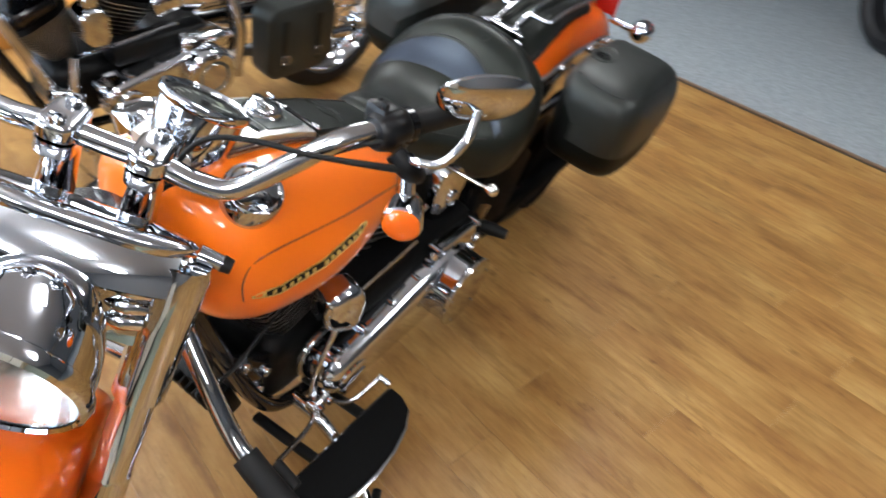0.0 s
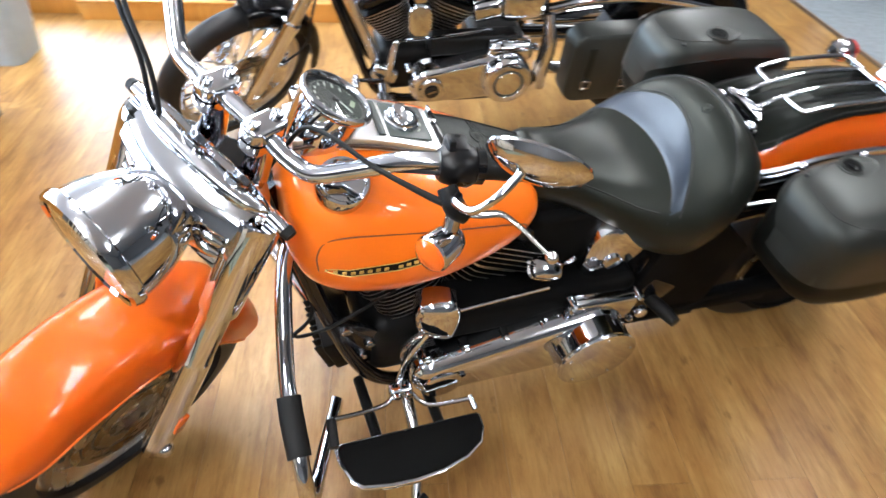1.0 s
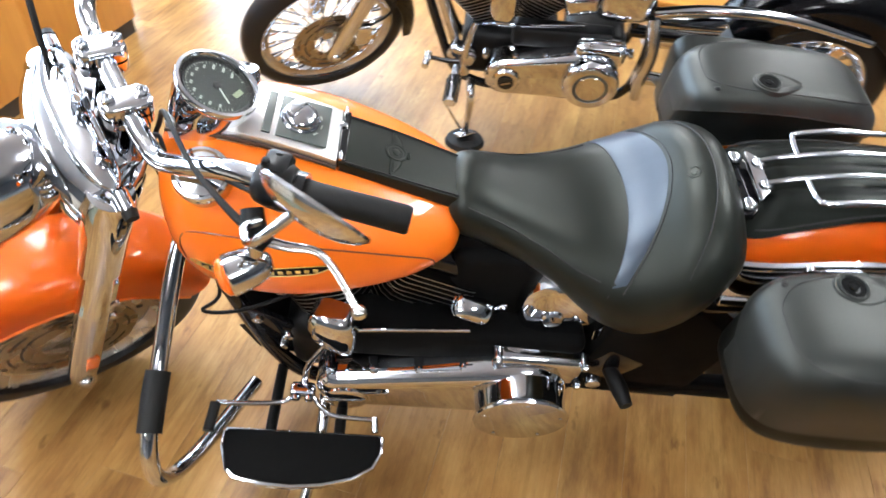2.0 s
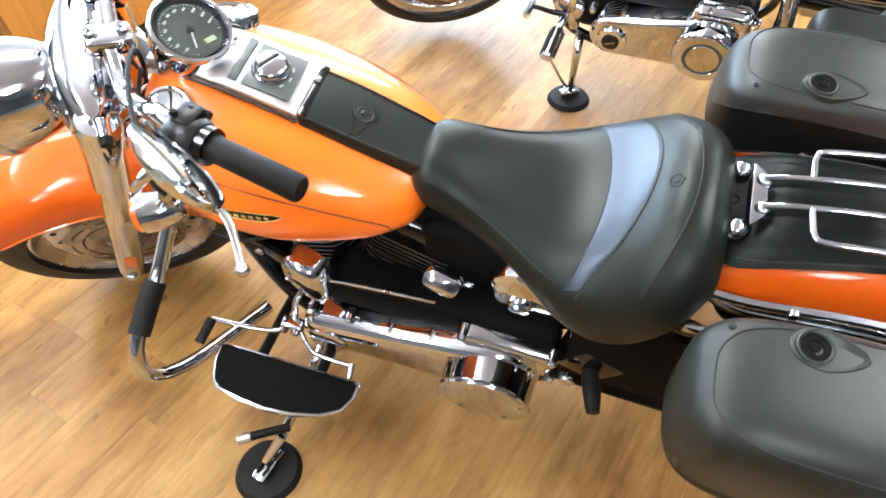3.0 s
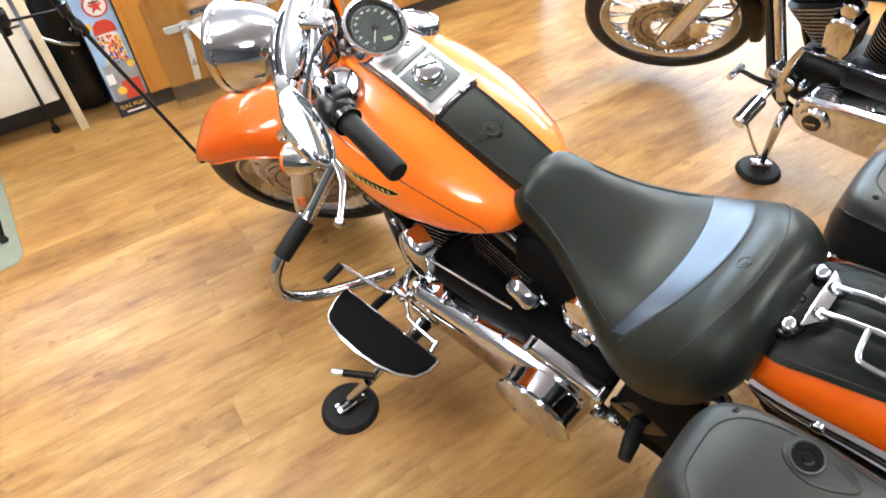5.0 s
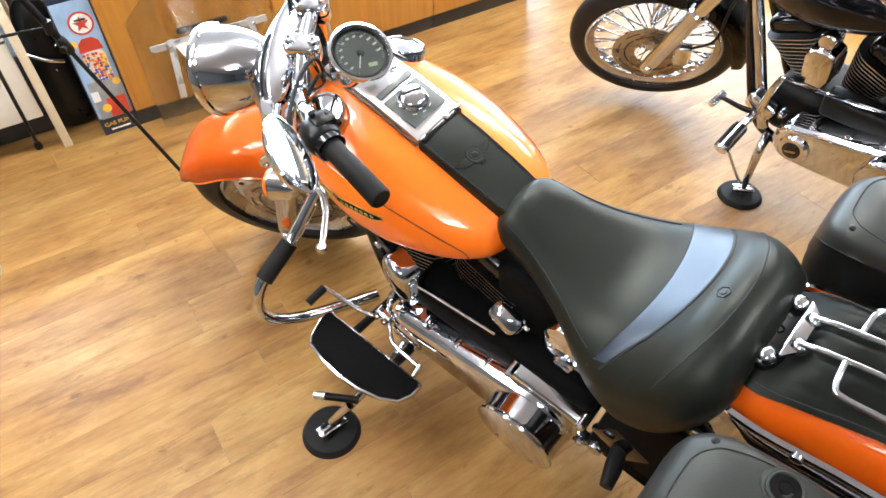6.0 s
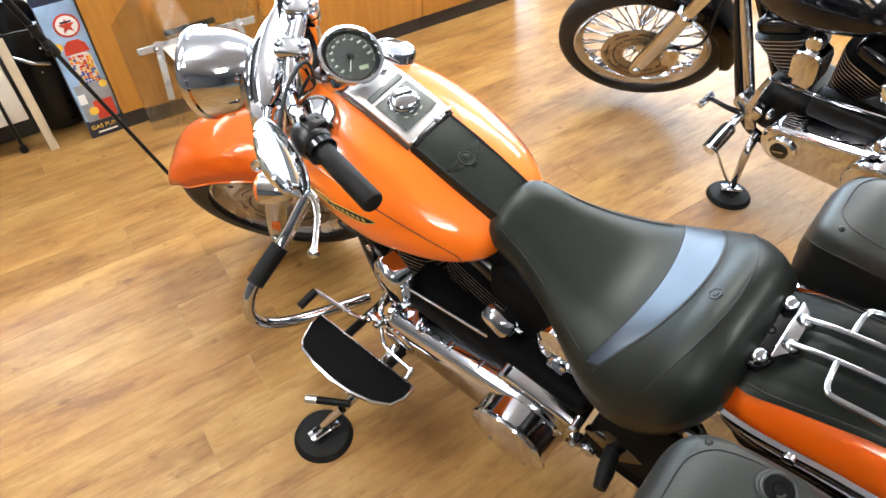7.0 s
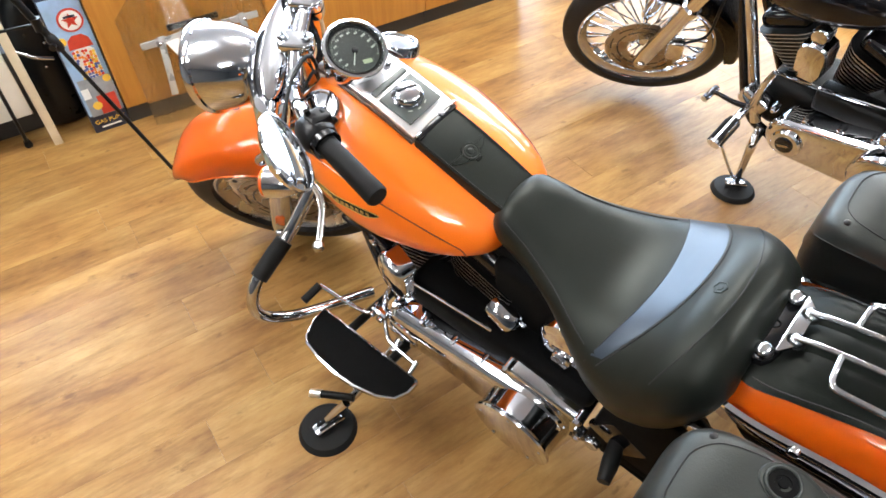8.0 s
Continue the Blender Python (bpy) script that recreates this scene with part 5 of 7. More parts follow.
for tilt in (-22.5, 22.5):
    C = Tm(0.145, 0, 0.345) @ pose(0, 0, 0, 0, tilt, 0)
    bm = B()
    lathe(bm, [(0.072, 0.12), (0.072, 0.30), (0.06, 0.31), (0.0001, 0.31)], C, 28)
    cyl = part("cylinder", bm, BLACK_SATIN, bike, "black finned engine cylinder")
    for k in range(13):
        w = 0.185 if k < 8 else 0.205
        z = 0.165 + 0.0145 * k
        bm = B()
        prism(bm, rounded(w * (0.92 if k < 8 else 0.86), w, 0.05 if k < 8 else 0.03, 4), 0.0042, C @ Tm(0, 0, z), 0.0)
        fin = part("fin", bm, BLACK_SATIN, cyl)
        bm = B()
        rim_o = rounded(w * (0.92 if k < 8 else 0.86) + 0.0006, w + 0.0006, 0.05 if k < 8 else 0.03, 4)
        loft(bm, [[C @ Vector((x, y, z + 0.0008)) for x, y in rim_o], [C @ Vector((x, y, z + 0.0034)) for x, y in rim_o]], True, False)
        part("fin_edge", bm, FIN_EDGE, fin)
    bm = B()
    box(bm, (0.150, 0.195, 0.055), C @ Tm(0, 0, 0.375), 0.022, 3)
    part("rocker_box", bm, BLACK_GLOSS, bike, "black rocker cover")
# horn cover between the cylinders
bm = B()
HC = Tm(0.084, -0.168, 0.593) @ pose(0, 0, 0, 0, 0, -14) @ pose(0, 0, 0, 90, 0, 0)
out = [tuple(map(float, q)) for q in spline([(-0.046, 0.006), (-0.040, 0.034), (-0.020, 0.049), (0.006, 0.051), (0.030, 0.043), (0.045, 0.018), (0.047, -0.016), (0.044, -0.052), (0.034, -0.068), (0.012, -0.068), (-0.014, -0.056), (-0.038, -0.034), (-0.046, 0.006)], 4)][:-1]
rings = []
for f, z in ((1.0, -0.026), (1.0, 0.004), (0.985, 0.011), (0.94, 0.017), (0.84, 0.023), (0.65, 0.028), (0.40, 0.031), (0.05, 0.032)):
    rings.append([HC @ Vector((x * f, y * f, z)) for x, y in out])
loft(bm, rings)
part("horn_cover", bm, CHROME, bike, "chrome horn cover")
part("horn_mount", tube(B(), [(0.108, -0.10, 0.69), (0.108, -0.06, 0.725)], 0.008, 10, 1), CHROME, bike)

# primary drive cover
def hull2(c0, r0, c1, r1, k=18):
    d = math.atan2(c1[1] - c0[1], c1[0] - c0[0])
    ln = math.hypot(c1[0] - c0[0], c1[1] - c0[1])
    b = math.acos((r0 - r1) / ln)
    out = [(c0[0] + r0 * math.cos(d + b + (2 * math.pi - 2 * b) * i / k), c0[1] + r0 * math.sin(d + b + (2 * math.pi - 2 * b) * i / k)) for i in range(k + 1)]
    out += [(c1[0] + r1 * math.cos(d - b + 2 * b * i / k), c1[1] + r1 * math.sin(d - b + 2 * b * i / k)) for i in range(k + 1)]
    return out


SIDE = pose(0, 0, 0, 90, 0, 0)                    # outline x, z; depth towards the rider's left
PRI = hull2((0.105, 0.398), 0.058, (0.457, 0.432), 0.096)
bm = B()
prism(bm, PRI, 0.100, Tm(0, -0.120, 0) @ SIDE, 0.032, 5)
primary = part("primary_cover", bm, CHROME, bike, "polished chrome primary cover")
bm = B()
prism(bm, hull2((0.105, 0.398), 0.064, (0.457, 0.432), 0.102), 0.012, Tm(0, -0.122, 0) @ SIDE, 0.002)
part("primary_flange", bm, CHROME_DULL, primary)
bm = B()
DER = Tm(0.458, -0.200, 0.430) @ SIDE
lathe(bm, [(0.094, -0.02), (0.091, 0.012), (0.0895, 0.046), (0.090, 0.054), (0.0935, 0.057), (0.095, 0.061), (0.093, 0.065), (0.086, 0.067), (0.0001, 0.069)], DER, 48)
derby = part("derby_cover", bm, CHROME, primary, "round chrome derby cover")
for k in range(5):
    part("bolt", dome(B(), DER @ pose(0, 0, 0, 0, 0, 72 * k + 20) @ Tm(0.078, 0, 0.066), 0.0055, 0.0035, 10, 3), CHROME, derby)
bm = B()
lathe(bm, [(0.044, 0), (0.044, 0.010), (0.040, 0.014), (0.030, 0.016), (0.0001, 0.016)], Tm(0.110, -0.212, 0.392) @ SIDE, 32)
part("inspection_cap", bm, CHROME, primary)
part("starter_bump", box(B(), (0.185, 0.090, 0.090), Tm(0.480, -0.150, 0.503) @ pose(0, 0, 0, 0, 3, 0), 0.018, 4), CHROME, primary, "chrome starter housing")
for x, z in ((0.075, 0.460), (0.16, 0.474), (0.25, 0.482), (0.335, 0.497), (0.395, 0.548), (0.566, 0.538), (0.572, 0.455)):
    bm = B()
    tube(bm, [(x, -0.168, z), (x, -0.192, z)], [0.011, 0.010], 12, 1, True, False)
    lathe(bm, [(0.0085, 0), (0.0085, 0.007), (0.006, 0.010), (0.0001, 0.010)], Tm(x, -0.190, z) @ SIDE, 6)
    part("cover_bolt", bm, CHROME, primary)

# linkage rod, filler, oil tank
part("shift_rod", tube(B(), [(0.095, -0.178, 0.560), (0.125, -0.172, 0.585), (0.160, -0.168, 0.588), (0.335, -0.160, 0.594)], 0.0033, 8, 4), CHROME, bike, "thin chrome shift rod")
bm = B()
rings = []
for f, z in ((0.9, 0), (1.0, 0.006), (1.0, 0.012), (0.86, 0.015), (0.86, 0.022), (1.0, 0.026), (0.94, 0.034), (0.60, 0.042), (0.1, 0.044)):
    rings.append([Tm(0.335, -0.110, 0.595) @ pose(0, 0, 0, 35, 12, -8) @ Vector((x * f, y * f, z)) for x, y in rounded(0.074, 0.048, 0.018, 4)])
loft(bm, rings)
part("filler_plug", bm, CHROME, bike, "chrome ribbed filler plug")
part("lever_end", box(B(), (0.014, 0.012, 0.045), Tm(0.385, -0.125, 0.625) @ pose(0, 0, 0, 15, 20, 0), 0.004), CHROME, bike)
bm = B()
OIL = Tm(0.515, -0.076, 0.634)
rings = []
for f, y in ((0.80, -0.062), (0.95, -0.052), (1.0, -0.035), (1.0, 0.06)):
    rings.append([OIL @ Vector((x * f, y, z * f)) for x, z in rounded(0.186, 0.170, 0.060, 6)])
loft(bm, rings[::-1])
oil = part("oil_tank", bm, CHROME, bike, "chrome oil tank under the seat")
part("cap", lathe(B(), [(0.022, 0), (0.022, 0.006), (0.018, 0.010), (0.0001, 0.011)], Tm(0.485, -0.136, 0.622) @ SIDE, 24), CHROME, oil)
part("oil_hose", tube(B(), [(0.50, -0.12, 0.585), (0.44, -0.13, 0.54), (0.34, -0.12, 0.50), (0.26, -0.11, 0.47)], 0.010, 10, 5), RUBBER, bike)
part("wire_loom", tube(B(), [(-0.18, -0.040, 0.74), (-0.14, -0.085, 0.56), (-0.18, -0.10, 0.50), (-0.10, -0.105, 0.52), (0.02, -0.10, 0.60)], 0.004, 8, 6), RUBBER, bike)
bm = B()
box(bm, (0.040, 0.150, 0.110), Tm(-0.080, 0, 0.345) @ pose(0, 0, 0, 0, -20, 0), 0.008)
reg = part("regulator", bm, BLACK_SATIN, bike, "black finned regulator")
for k in range(8):
    part("fin", box(B(), (0.022, 0.004, 0.100), Tm(-0.105, -0.063 + 0.018 * k, 0.338) @ pose(0, 0, 0, 0, -20, 0), 0.001, 1), BLACK_SATIN, reg)
part("engine_mount", prism(B(), [(-0.125, 0.55), (-0.06, 0.50), (0.02, 0.44), (0.03, 0.33), (-0.05, 0.35)], 0.012, Tm(0, -0.088, 0) @ SIDE, 0.003), BLACK_GLOSS, bike, "black engine mount plate")
for x, z in ((-0.075, 0.485), (-0.020, 0.420), (-0.035, 0.375)):
    bolt(bike, Tm(x, -0.100, z) @ SIDE, 0.012, 0.010)
part("tank_mount", box(B(), (0.020, 0.030, 0.030), Tm(-0.135, -0.085, 0.735), 0.006), CHROME, bike)

# engine guard
GUARD = [(-0.165, 0.030, 0.735), (-0.190, 0.075, 0.690), (-0.205, 0.150, 0.622), (-0.216, 0.240, 0.545), (-0.216, 0.345, 0.505), (-0.213, 0.390, 0.458), (-0.208, 0.399, 0.412), (-0.200, 0.380, 0.364), (-0.180, 0.330, 0.322), (-0.150, 0.260, 0.296), (-0.096, 0.140, 0.266)]
for s in (-1, 1):
    guard = part("engine_guard", tube(B(), [(x, s * y, z) for x, y, z in GUARD], 0.0155, 16, 6), CHROME, bike, "chrome engine guard hoop")
    bm = B()
    tube(bm, [(-0.2165, s * 0.250, 0.540), (-0.2175, s * 0.290, 0.524), (-0.216, s * 0.350, 0.500)], [0.0215, 0.022, 0.0215], 16, 5)
    part("sleeve", bm, RUBBER, guard, "black foam sleeve")

# floorboards, shifter, stand
for s in (-1, 1):
    out = [(-0.122, -0.268), (0.190, -0.268), (0.197, -0.275), (0.196, -0.305), (0.180, -0.338), (0.140, -0.362), (0.080, -0.378), (0.020, -0.384), (-0.040, -0.381), (-0.095, -0.370), (-0.112, -0.355), (-0.128, -0.310), (-0.130, -0.276)]
    out = [(x, -s * y) for x, y in out]
    FB = Tm(-0.004, 0, 0.314) @ pose(0, 0, 0, 0, 1, 0)
    board = part("floorboard", prism(B(), out, 0.012, FB, 0.003), CHROME, bike, "half-moon footboard with chrome rim")
    cx, cy = 0.033, s * 0.322
    pad = [(cx + (x - cx) * 0.965, cy + (y - cy) * 0.90) for x, y in out]
    part("pad", prism(B(), pad, 0.010, FB @ Tm(0, 0, 0.010), 0.004), MATT_BLACK, board, "black rubber pad")
    for x in (-0.04, 0.10):
        part("board_bracket", tube(B(), [(x, s * 0.110, 0.290), (x, s * 0.270, 0.315)], 0.012, 10, 1, True, False), BLACK_SATIN, board)
shifter = part("shift_lever", tube(B(), [(-0.138, -0.252, 0.412), (-0.060, -0.238, 0.385), (-0.015, -0.226, 0.372), (0.010, -0.214, 0.380), (0.040, -0.214, 0.380), (0.060, -0.232, 0.365), (0.090, -0.246, 0.358), (0.172, -0.252, 0.362)], 0.0052, 12, 5), CHROME, bike, "chrome heel-and-toe shift lever")
part("pivot", box(B(), (0.050, 0.030, 0.030), Tm(0.022, -0.205, 0.382), 0.008, 3), CHROME, shifter)
for x in (0.010, 0.036):
    part("bolt", lathe(B(), [(0.009, 0), (0.009, 0.008), (0.006, 0.010), (0.0001, 0.010)], Tm(x, -0.220, 0.388) @ SIDE, 10), CHROME, shifter)
part("rocker_arm", tube(B(), [(0.022, -0.190, 0.385), (0.036, -0.182, 0.46), (0.078, -0.178, 0.555)], [0.008, 0.0065, 0.0055], 12, 4), CHROME, shifter, "chrome linkage arm")
part("heel_peg", tube(B(), [(0.170, -0.246, 0.361), (0.174, -0.276, 0.356)], [0.0075, 0.0070], 14, 1, True, False), CHROME, shifter, "short chrome heel peg")
for x, z, ln in ((-0.138, 0.412, 0.055),):
    part("shift_peg", tube(B(), [(x, -0.252, z), (x - 0.004, -0.252 - ln, z - 0.006)], [0.0105, 0.0105], 14, 1, True, False), RUBBER, shifter, "black rubber shift peg")
FOOT = BIKE.inverted() @ Vector((0.0, 0.0, 0.030))
stand = part("side_stand", tube(B(), [(0.055, -0.120, 0.275), (0.060, -0.200, 0.262), (0.050, -0.300, 0.222), tuple(FOOT.lerp(Vector((0.05, -0.300, 0.222)), 0.25))], [0.016, 0.015, 0.013, 0.012], 12, 5), CHROME, bike, "chrome side stand")
part("stand_foot", box(B(), (0.085, 0.034, 0.016), BIKE.inverted() @ Tm(0.004, 0.004, 0.032) @ pose(0, 0, 0, 0, 0, 78), 0.005), CHROME, stand)
peg = part("stand_peg", tube(B(), [tuple(FOOT + Vector((0.040, 0.086, 0.078))), tuple(FOOT + Vector((-0.040, 0.039, 0.075)))], 0.0100, 12, 1), BLACK_SATIN, stand, "black stand peg")
part("tip", tube(B(), [tuple(FOOT + Vector((-0.036, 0.041, 0.075))), tuple(FOOT + Vector((-0.062, 0.026, 0.074)))], [0.0115, 0.0105], 12, 1, True, False), SATIN_CHROME, peg, "bright peg tip")
part("stand_bracket", tube(B(), [tuple(FOOT + Vector((0.0, 0.01, 0.012))), tuple(FOOT + Vector((0.030, 0.065, 0.070)))], 0.012, 10, 1), CHROME, stand)
for k in (-1, 1):
    part("stand_rib", box(B(), (0.060, 0.006, 0.008), BIKE.inverted() @ Tm(0.004, 0.004, 0.042) @ pose(0, 0, 0, 0, 0, 78) @ Tm(0, 0.009 * k, 0), 0.002), BLACK_SATIN, stand)
# passenger peg and swingarm cap
part("passenger_peg", tube(B(), [(0.640, -0.150, 0.465), (0.652, -0.195, 0.472), (0.662, -0.240, 0.475)], [0.015, 0.018, 0.013], 14, 3), RUBBER, bike, "folded black passenger peg")
bm = B()
lathe(bm, [(0.205, -0.016), (0.205, 0.010), (0.192, 0.012), (0.186, 0.004), (0.090, 0.006), (0.070, 0.018), (0.0001, 0.020)], Tm(1.245, -0.105, 0.394) @ SIDE, 48)
part("belt_pulley", bm, MATT_BLACK, bike, "black rear belt pulley")
# filler block; its near-black colour carries the shade of this gap
part("inner_cover", prism(B(), [(0.57, 0.36), (0.83, 0.34), (0.86, 0.60), (0.74, 0.70), (0.60, 0.66)], 0.060, Tm(0, -0.098, 0) @ SIDE, 0.012), MATT_BLACK, bike, "black inner cover ahead of the rear wheel")
part("peg_bracket", box(B(), (0.10, 0.020, 0.10), Tm(0.640, -0.150, 0.480) @ pose(0, 0, 0, 0, 30, 0), 0.008), BLACK_GLOSS, bike)
bolt(bike, Tm(0.604, -0.178, 0.462) @ SIDE, 0.017, 0.018, CHROME, "pivot_cap", "chrome pivot cap")
part("lower_guard", box(B(), (0.46, 0.020, 0.060), Tm(0.84, -0.148, 0.385) @ pose(0, 0, 0, 0, 4, 0), 0.01), MATT_BLACK, bike, "black belt guard")
for s in (-1, 1):
    part("bag_mount", box(B(), (0.34, 0.012, 0.020), Tm(0.90, s * 0.168, 0.770), 0.004), CHROME, bike)
for k in (0, 1):
    part("exhaust_pipe", tube(B(), [(-0.02 + 0.31 * k, 0.09, 0.62), (-0.07 + 0.33 * k, 0.155, 0.50), (0.10 + 0.25 * k, 0.185, 0.34 + 0.06 * k), (0.55, 0.195, 0.315 + 0.055 * k), (0.70, 0.20, 0.31 + 0.055 * k)], 0.023, 14, 6), CHROME, bike, "chrome exhaust pipe")
    part("muffler", tube(B(), [(0.68, 0.205, 0.305 + 0.085 * k), (0.76, 0.215, 0.305 + 0.09 * k), (1.25, 0.23, 0.31 + 0.10 * k)], [0.026, 0.040, 0.042], 18, 3), CHROME, bike, "chrome muffler")

# rubber puck under the stand
puck = thing("stand_puck", Tm(0, 0, 0), "round black rubber puck under the side stand", "stand puck")
bm = B()
lathe(bm, [(0.0001, 0.018), (0.060, 0.018), (0.068, 0.017), (0.074, 0.010), (0.078, 0.001), (0.0001, 0.001)], None, 48)
part("disc", bm, RUBBER, puck)
bm = B()
for k in range(3):
    box(bm, (0.006, 0.05, 0.004), pose(0.018 * (k - 1), 0, 0.019, 0, 0, 0), 0.001, 1)
part("ridge", bm, RUBBER, puck)

# ---- the second motorcycle, black and chrome, parked beside the first ----
BIKE2 = pose(0.788, 1.762, 0, 11.38, 0, -8.04)
bike2 = thing("motorcycle", BIKE2, "black and chrome cruiser motorcycle with spoked wheels", "motorcycle", "motorcycles")
STEER2 = Tm(-0.478, 0.040, 0.92) @ pose(0, 0, 0, 0, 30.0, 0) @ pose(0, 0, 0, 0, 0, 33.0)
AX2 = Vector((-0.055, 0, -0.705))
w2, t2 = wheel(bike2, STEER2 @ Tm(*AX2), 0.318, 0.084, 0.252, "spoke", "front_wheel", "black tyre on a chrome spoked wheel")
brake_disc(w2, t2, 0.062, 0.145)
fender_skin(bike2, STEER2 @ Tm(*AX2), 0.348, 0.075, 0.06, -25, 75, BLACK_GLOSS, "front_fender", "black front fender")
for s in (-1, 1):
    bm = B()
    lathe(bm, [(0.0001, -0.745), (0.016, -0.742), (0.026, -0.725), (0.030, -0.66), (0.031, -0.40), (0.034, -0.385), (0.034, -0.365), (0.026, -0.36), (0.0255, 0.06), (0.0001, 0.065)], Tm(-0.055, s * 0.110, 0), 26)
    leg = part("fork_leg", bm, CHROME, bike2, "chrome telescopic fork leg", STEER2)
    part("axle_nut", dome(B(), Tm(-0.055, s * 0.136, -0.705) @ pose(0, 0, 0, -90 * s, 0, 0), 0.017, 0.014), CHROME, leg, "", STEER2)
part("brake_caliper", box(B(), (0.060, 0.045, 0.100), Tm(0.020, -0.098, -0.60) @ pose(0, 0, 0, 0, -20, 0), 0.014, 3), CHROME_DULL, bike2, "alloy brake caliper", STEER2)
part("brake_hose", tube(B(), [(0.03, -0.10, -0.56), (0.06, -0.12, -0.45), (0.02, -0.10, -0.30), (0.0, -0.06, -0.10)], 0.005, 8, 6), RUBBER, bike2, "black brake hose", STEER2)
part("fork_bridge", box(B(), (0.08, 0.27, 0.04), Tm(-0.03, 0, 0.0), 0.012, 3), CHROME, bike2, "chrome fork bridge", STEER2)
part("steering_head", tube(B(), [(-0.52, 0.02, 0.80), (-0.43, 0.03, 0.96)], 0.040, 18, 1, True, False), BLACK_GLOSS, bike2)
part("headlamp", lathe(B(), [(0.0001, -0.02), (0.04, 0.0), (0.075, 0.05), (0.088, 0.10), (0.092, 0.11), (0.088, 0.12), (0.0001, 0.125)], STEER2 @ Tm(-0.10, 0, -0.05) @ pose(0, 0, 0, 0, -120, 0), 36), CHROME, bike2, "chrome headlamp")
part("handlebar", tube(B(), [(0.14, -0.40, 0.20), (0.05, -0.34, 0.19), (0.0, -0.22, 0.12), (-0.02, -0.10, 0.09), (-0.02, 0.10, 0.09), (0.0, 0.22, 0.12), (0.05, 0.34, 0.19), (0.14, 0.40, 0.20)], 0.0145, 14, 5), CHROME, bike2, "chrome handlebar", STEER2)
T2 = [(-0.470, 0.03, 0.88, 0.83, 0.79), (-0.455, 0.10, 0.91, 0.82, 0.745), (-0.40, 0.145, 0.935, 0.81, 0.715), (-0.30, 0.165, 0.94, 0.80, 0.705), (-0.18, 0.155, 0.92, 0.80, 0.715), (-0.08, 0.125, 0.885, 0.80, 0.74), (-0.01, 0.07, 0.85, 0.80, 0.77), (0.01, 0.03, 0.82, 0.80, 0.785)]
part("fuel_tank", loft(B(), [tank_ring(*[float(v) for v in q]) for q in spline(T2, 4)]), BLACK_GLOSS, bike2, "gloss black fuel tank")
S2 = [(-0.02, 0.84, 0.0, 0.06, 0.77), (0.05, 0.83, 0.0, 0.09, 0.74), (0.15, 0.80, 0.005, 0.14, 0.70), (0.25, 0.80, 0.008, 0.17, 0.68), (0.33, 0.84, 0.004, 0.165, 0.69), (0.40, 0.87, 0.0, 0.13, 0.73), (0.55, 0.86, 0.0, 0.11, 0.77), (0.66, 0.84, 0.0, 0.08, 0.79)]
part("seat", loft(B(), [seat_ring(*[float(v) for v in q]) for q in spline(S2, 4)]), LEATHER, bike2, "black seat")
wheel(bike2, Tm(0.86, 0, 0.325), 0.325, 0.165, 0.232, "spoke", "rear_wheel", "black tyre on a chrome spoked rear wheel")
fender_skin(bike2, Tm(0.86, 0, 0.345), 0.385, 0.115, 0.10, -55, 80, BLACK_GLOSS, "rear_fender", "gloss black rear fender")
for s in (-1, 1):
    part("frame_tube", tube(B(), [(-0.55, 0.012 * s, 0.84), (-0.50, 0.05 * s, 0.68), (-0.43, 0.09 * s, 0.48), (-0.37, 0.11 * s, 0.33), (-0.29, 0.118 * s, 0.275), (-0.15, 0.12 * s, 0.262), (0.16, 0.125 * s, 0.262), (0.26, 0.13 * s, 0.31), (0.29, 0.13 * s, 0.45), (0.28, 0.12 * s, 0.60), (0.22, 0.08 * s, 0.72), (0.0, 0.03 * s, 0.76)], 0.0165, 14, 5), BLACK_GLOSS, bike2, "black frame tube")
    part("swingarm", tube(B(), [(0.27, 0.13 * s, 0.38), (0.55, 0.135 * s, 0.36), (0.87, 0.135 * s, 0.325)], [0.026, 0.022, 0.026], 14, 4), CHROME if s < 0 else BLACK_GLOSS, bike2, "swingarm")
    part("fender_strut", tube(B(), [(0.28, 0.125 * s, 0.63), (0.45, 0.135 * s, 0.665), (0.70, 0.135 * s, 0.66), (0.98, 0.13 * s, 0.60)], [0.020, 0.019, 0.017, 0.014], 12, 4), CHROME, bike2, "chrome fender strut")
part("down_tube_guard", tube(B(), [(-0.485, -0.095, 0.800), (-0.400, -0.118, 0.560), (-0.320, -0.140, 0.32)], 0.0175, 16, 3), CHROME, bike2, "chrome guard tube")
part("crankcase", box(B(), (0.34, 0.23, 0.19), Tm(-0.175, 0, 0.385), 0.045, 4), BLACK_SATIN, bike2, "black engine crankcase")
part("gearbox", box(B(), (0.21, 0.25, 0.16), Tm(0.12, 0, 0.43), 0.035, 3), BLACK_SATIN, bike2, "black gearbox housing")
part("inner_cover", box(B(), (0.34, 0.075, 0.075), Tm(0.00, -0.130, 0.515), 0.016, 3), BLACK_SATIN, bike2, "black inner cover")
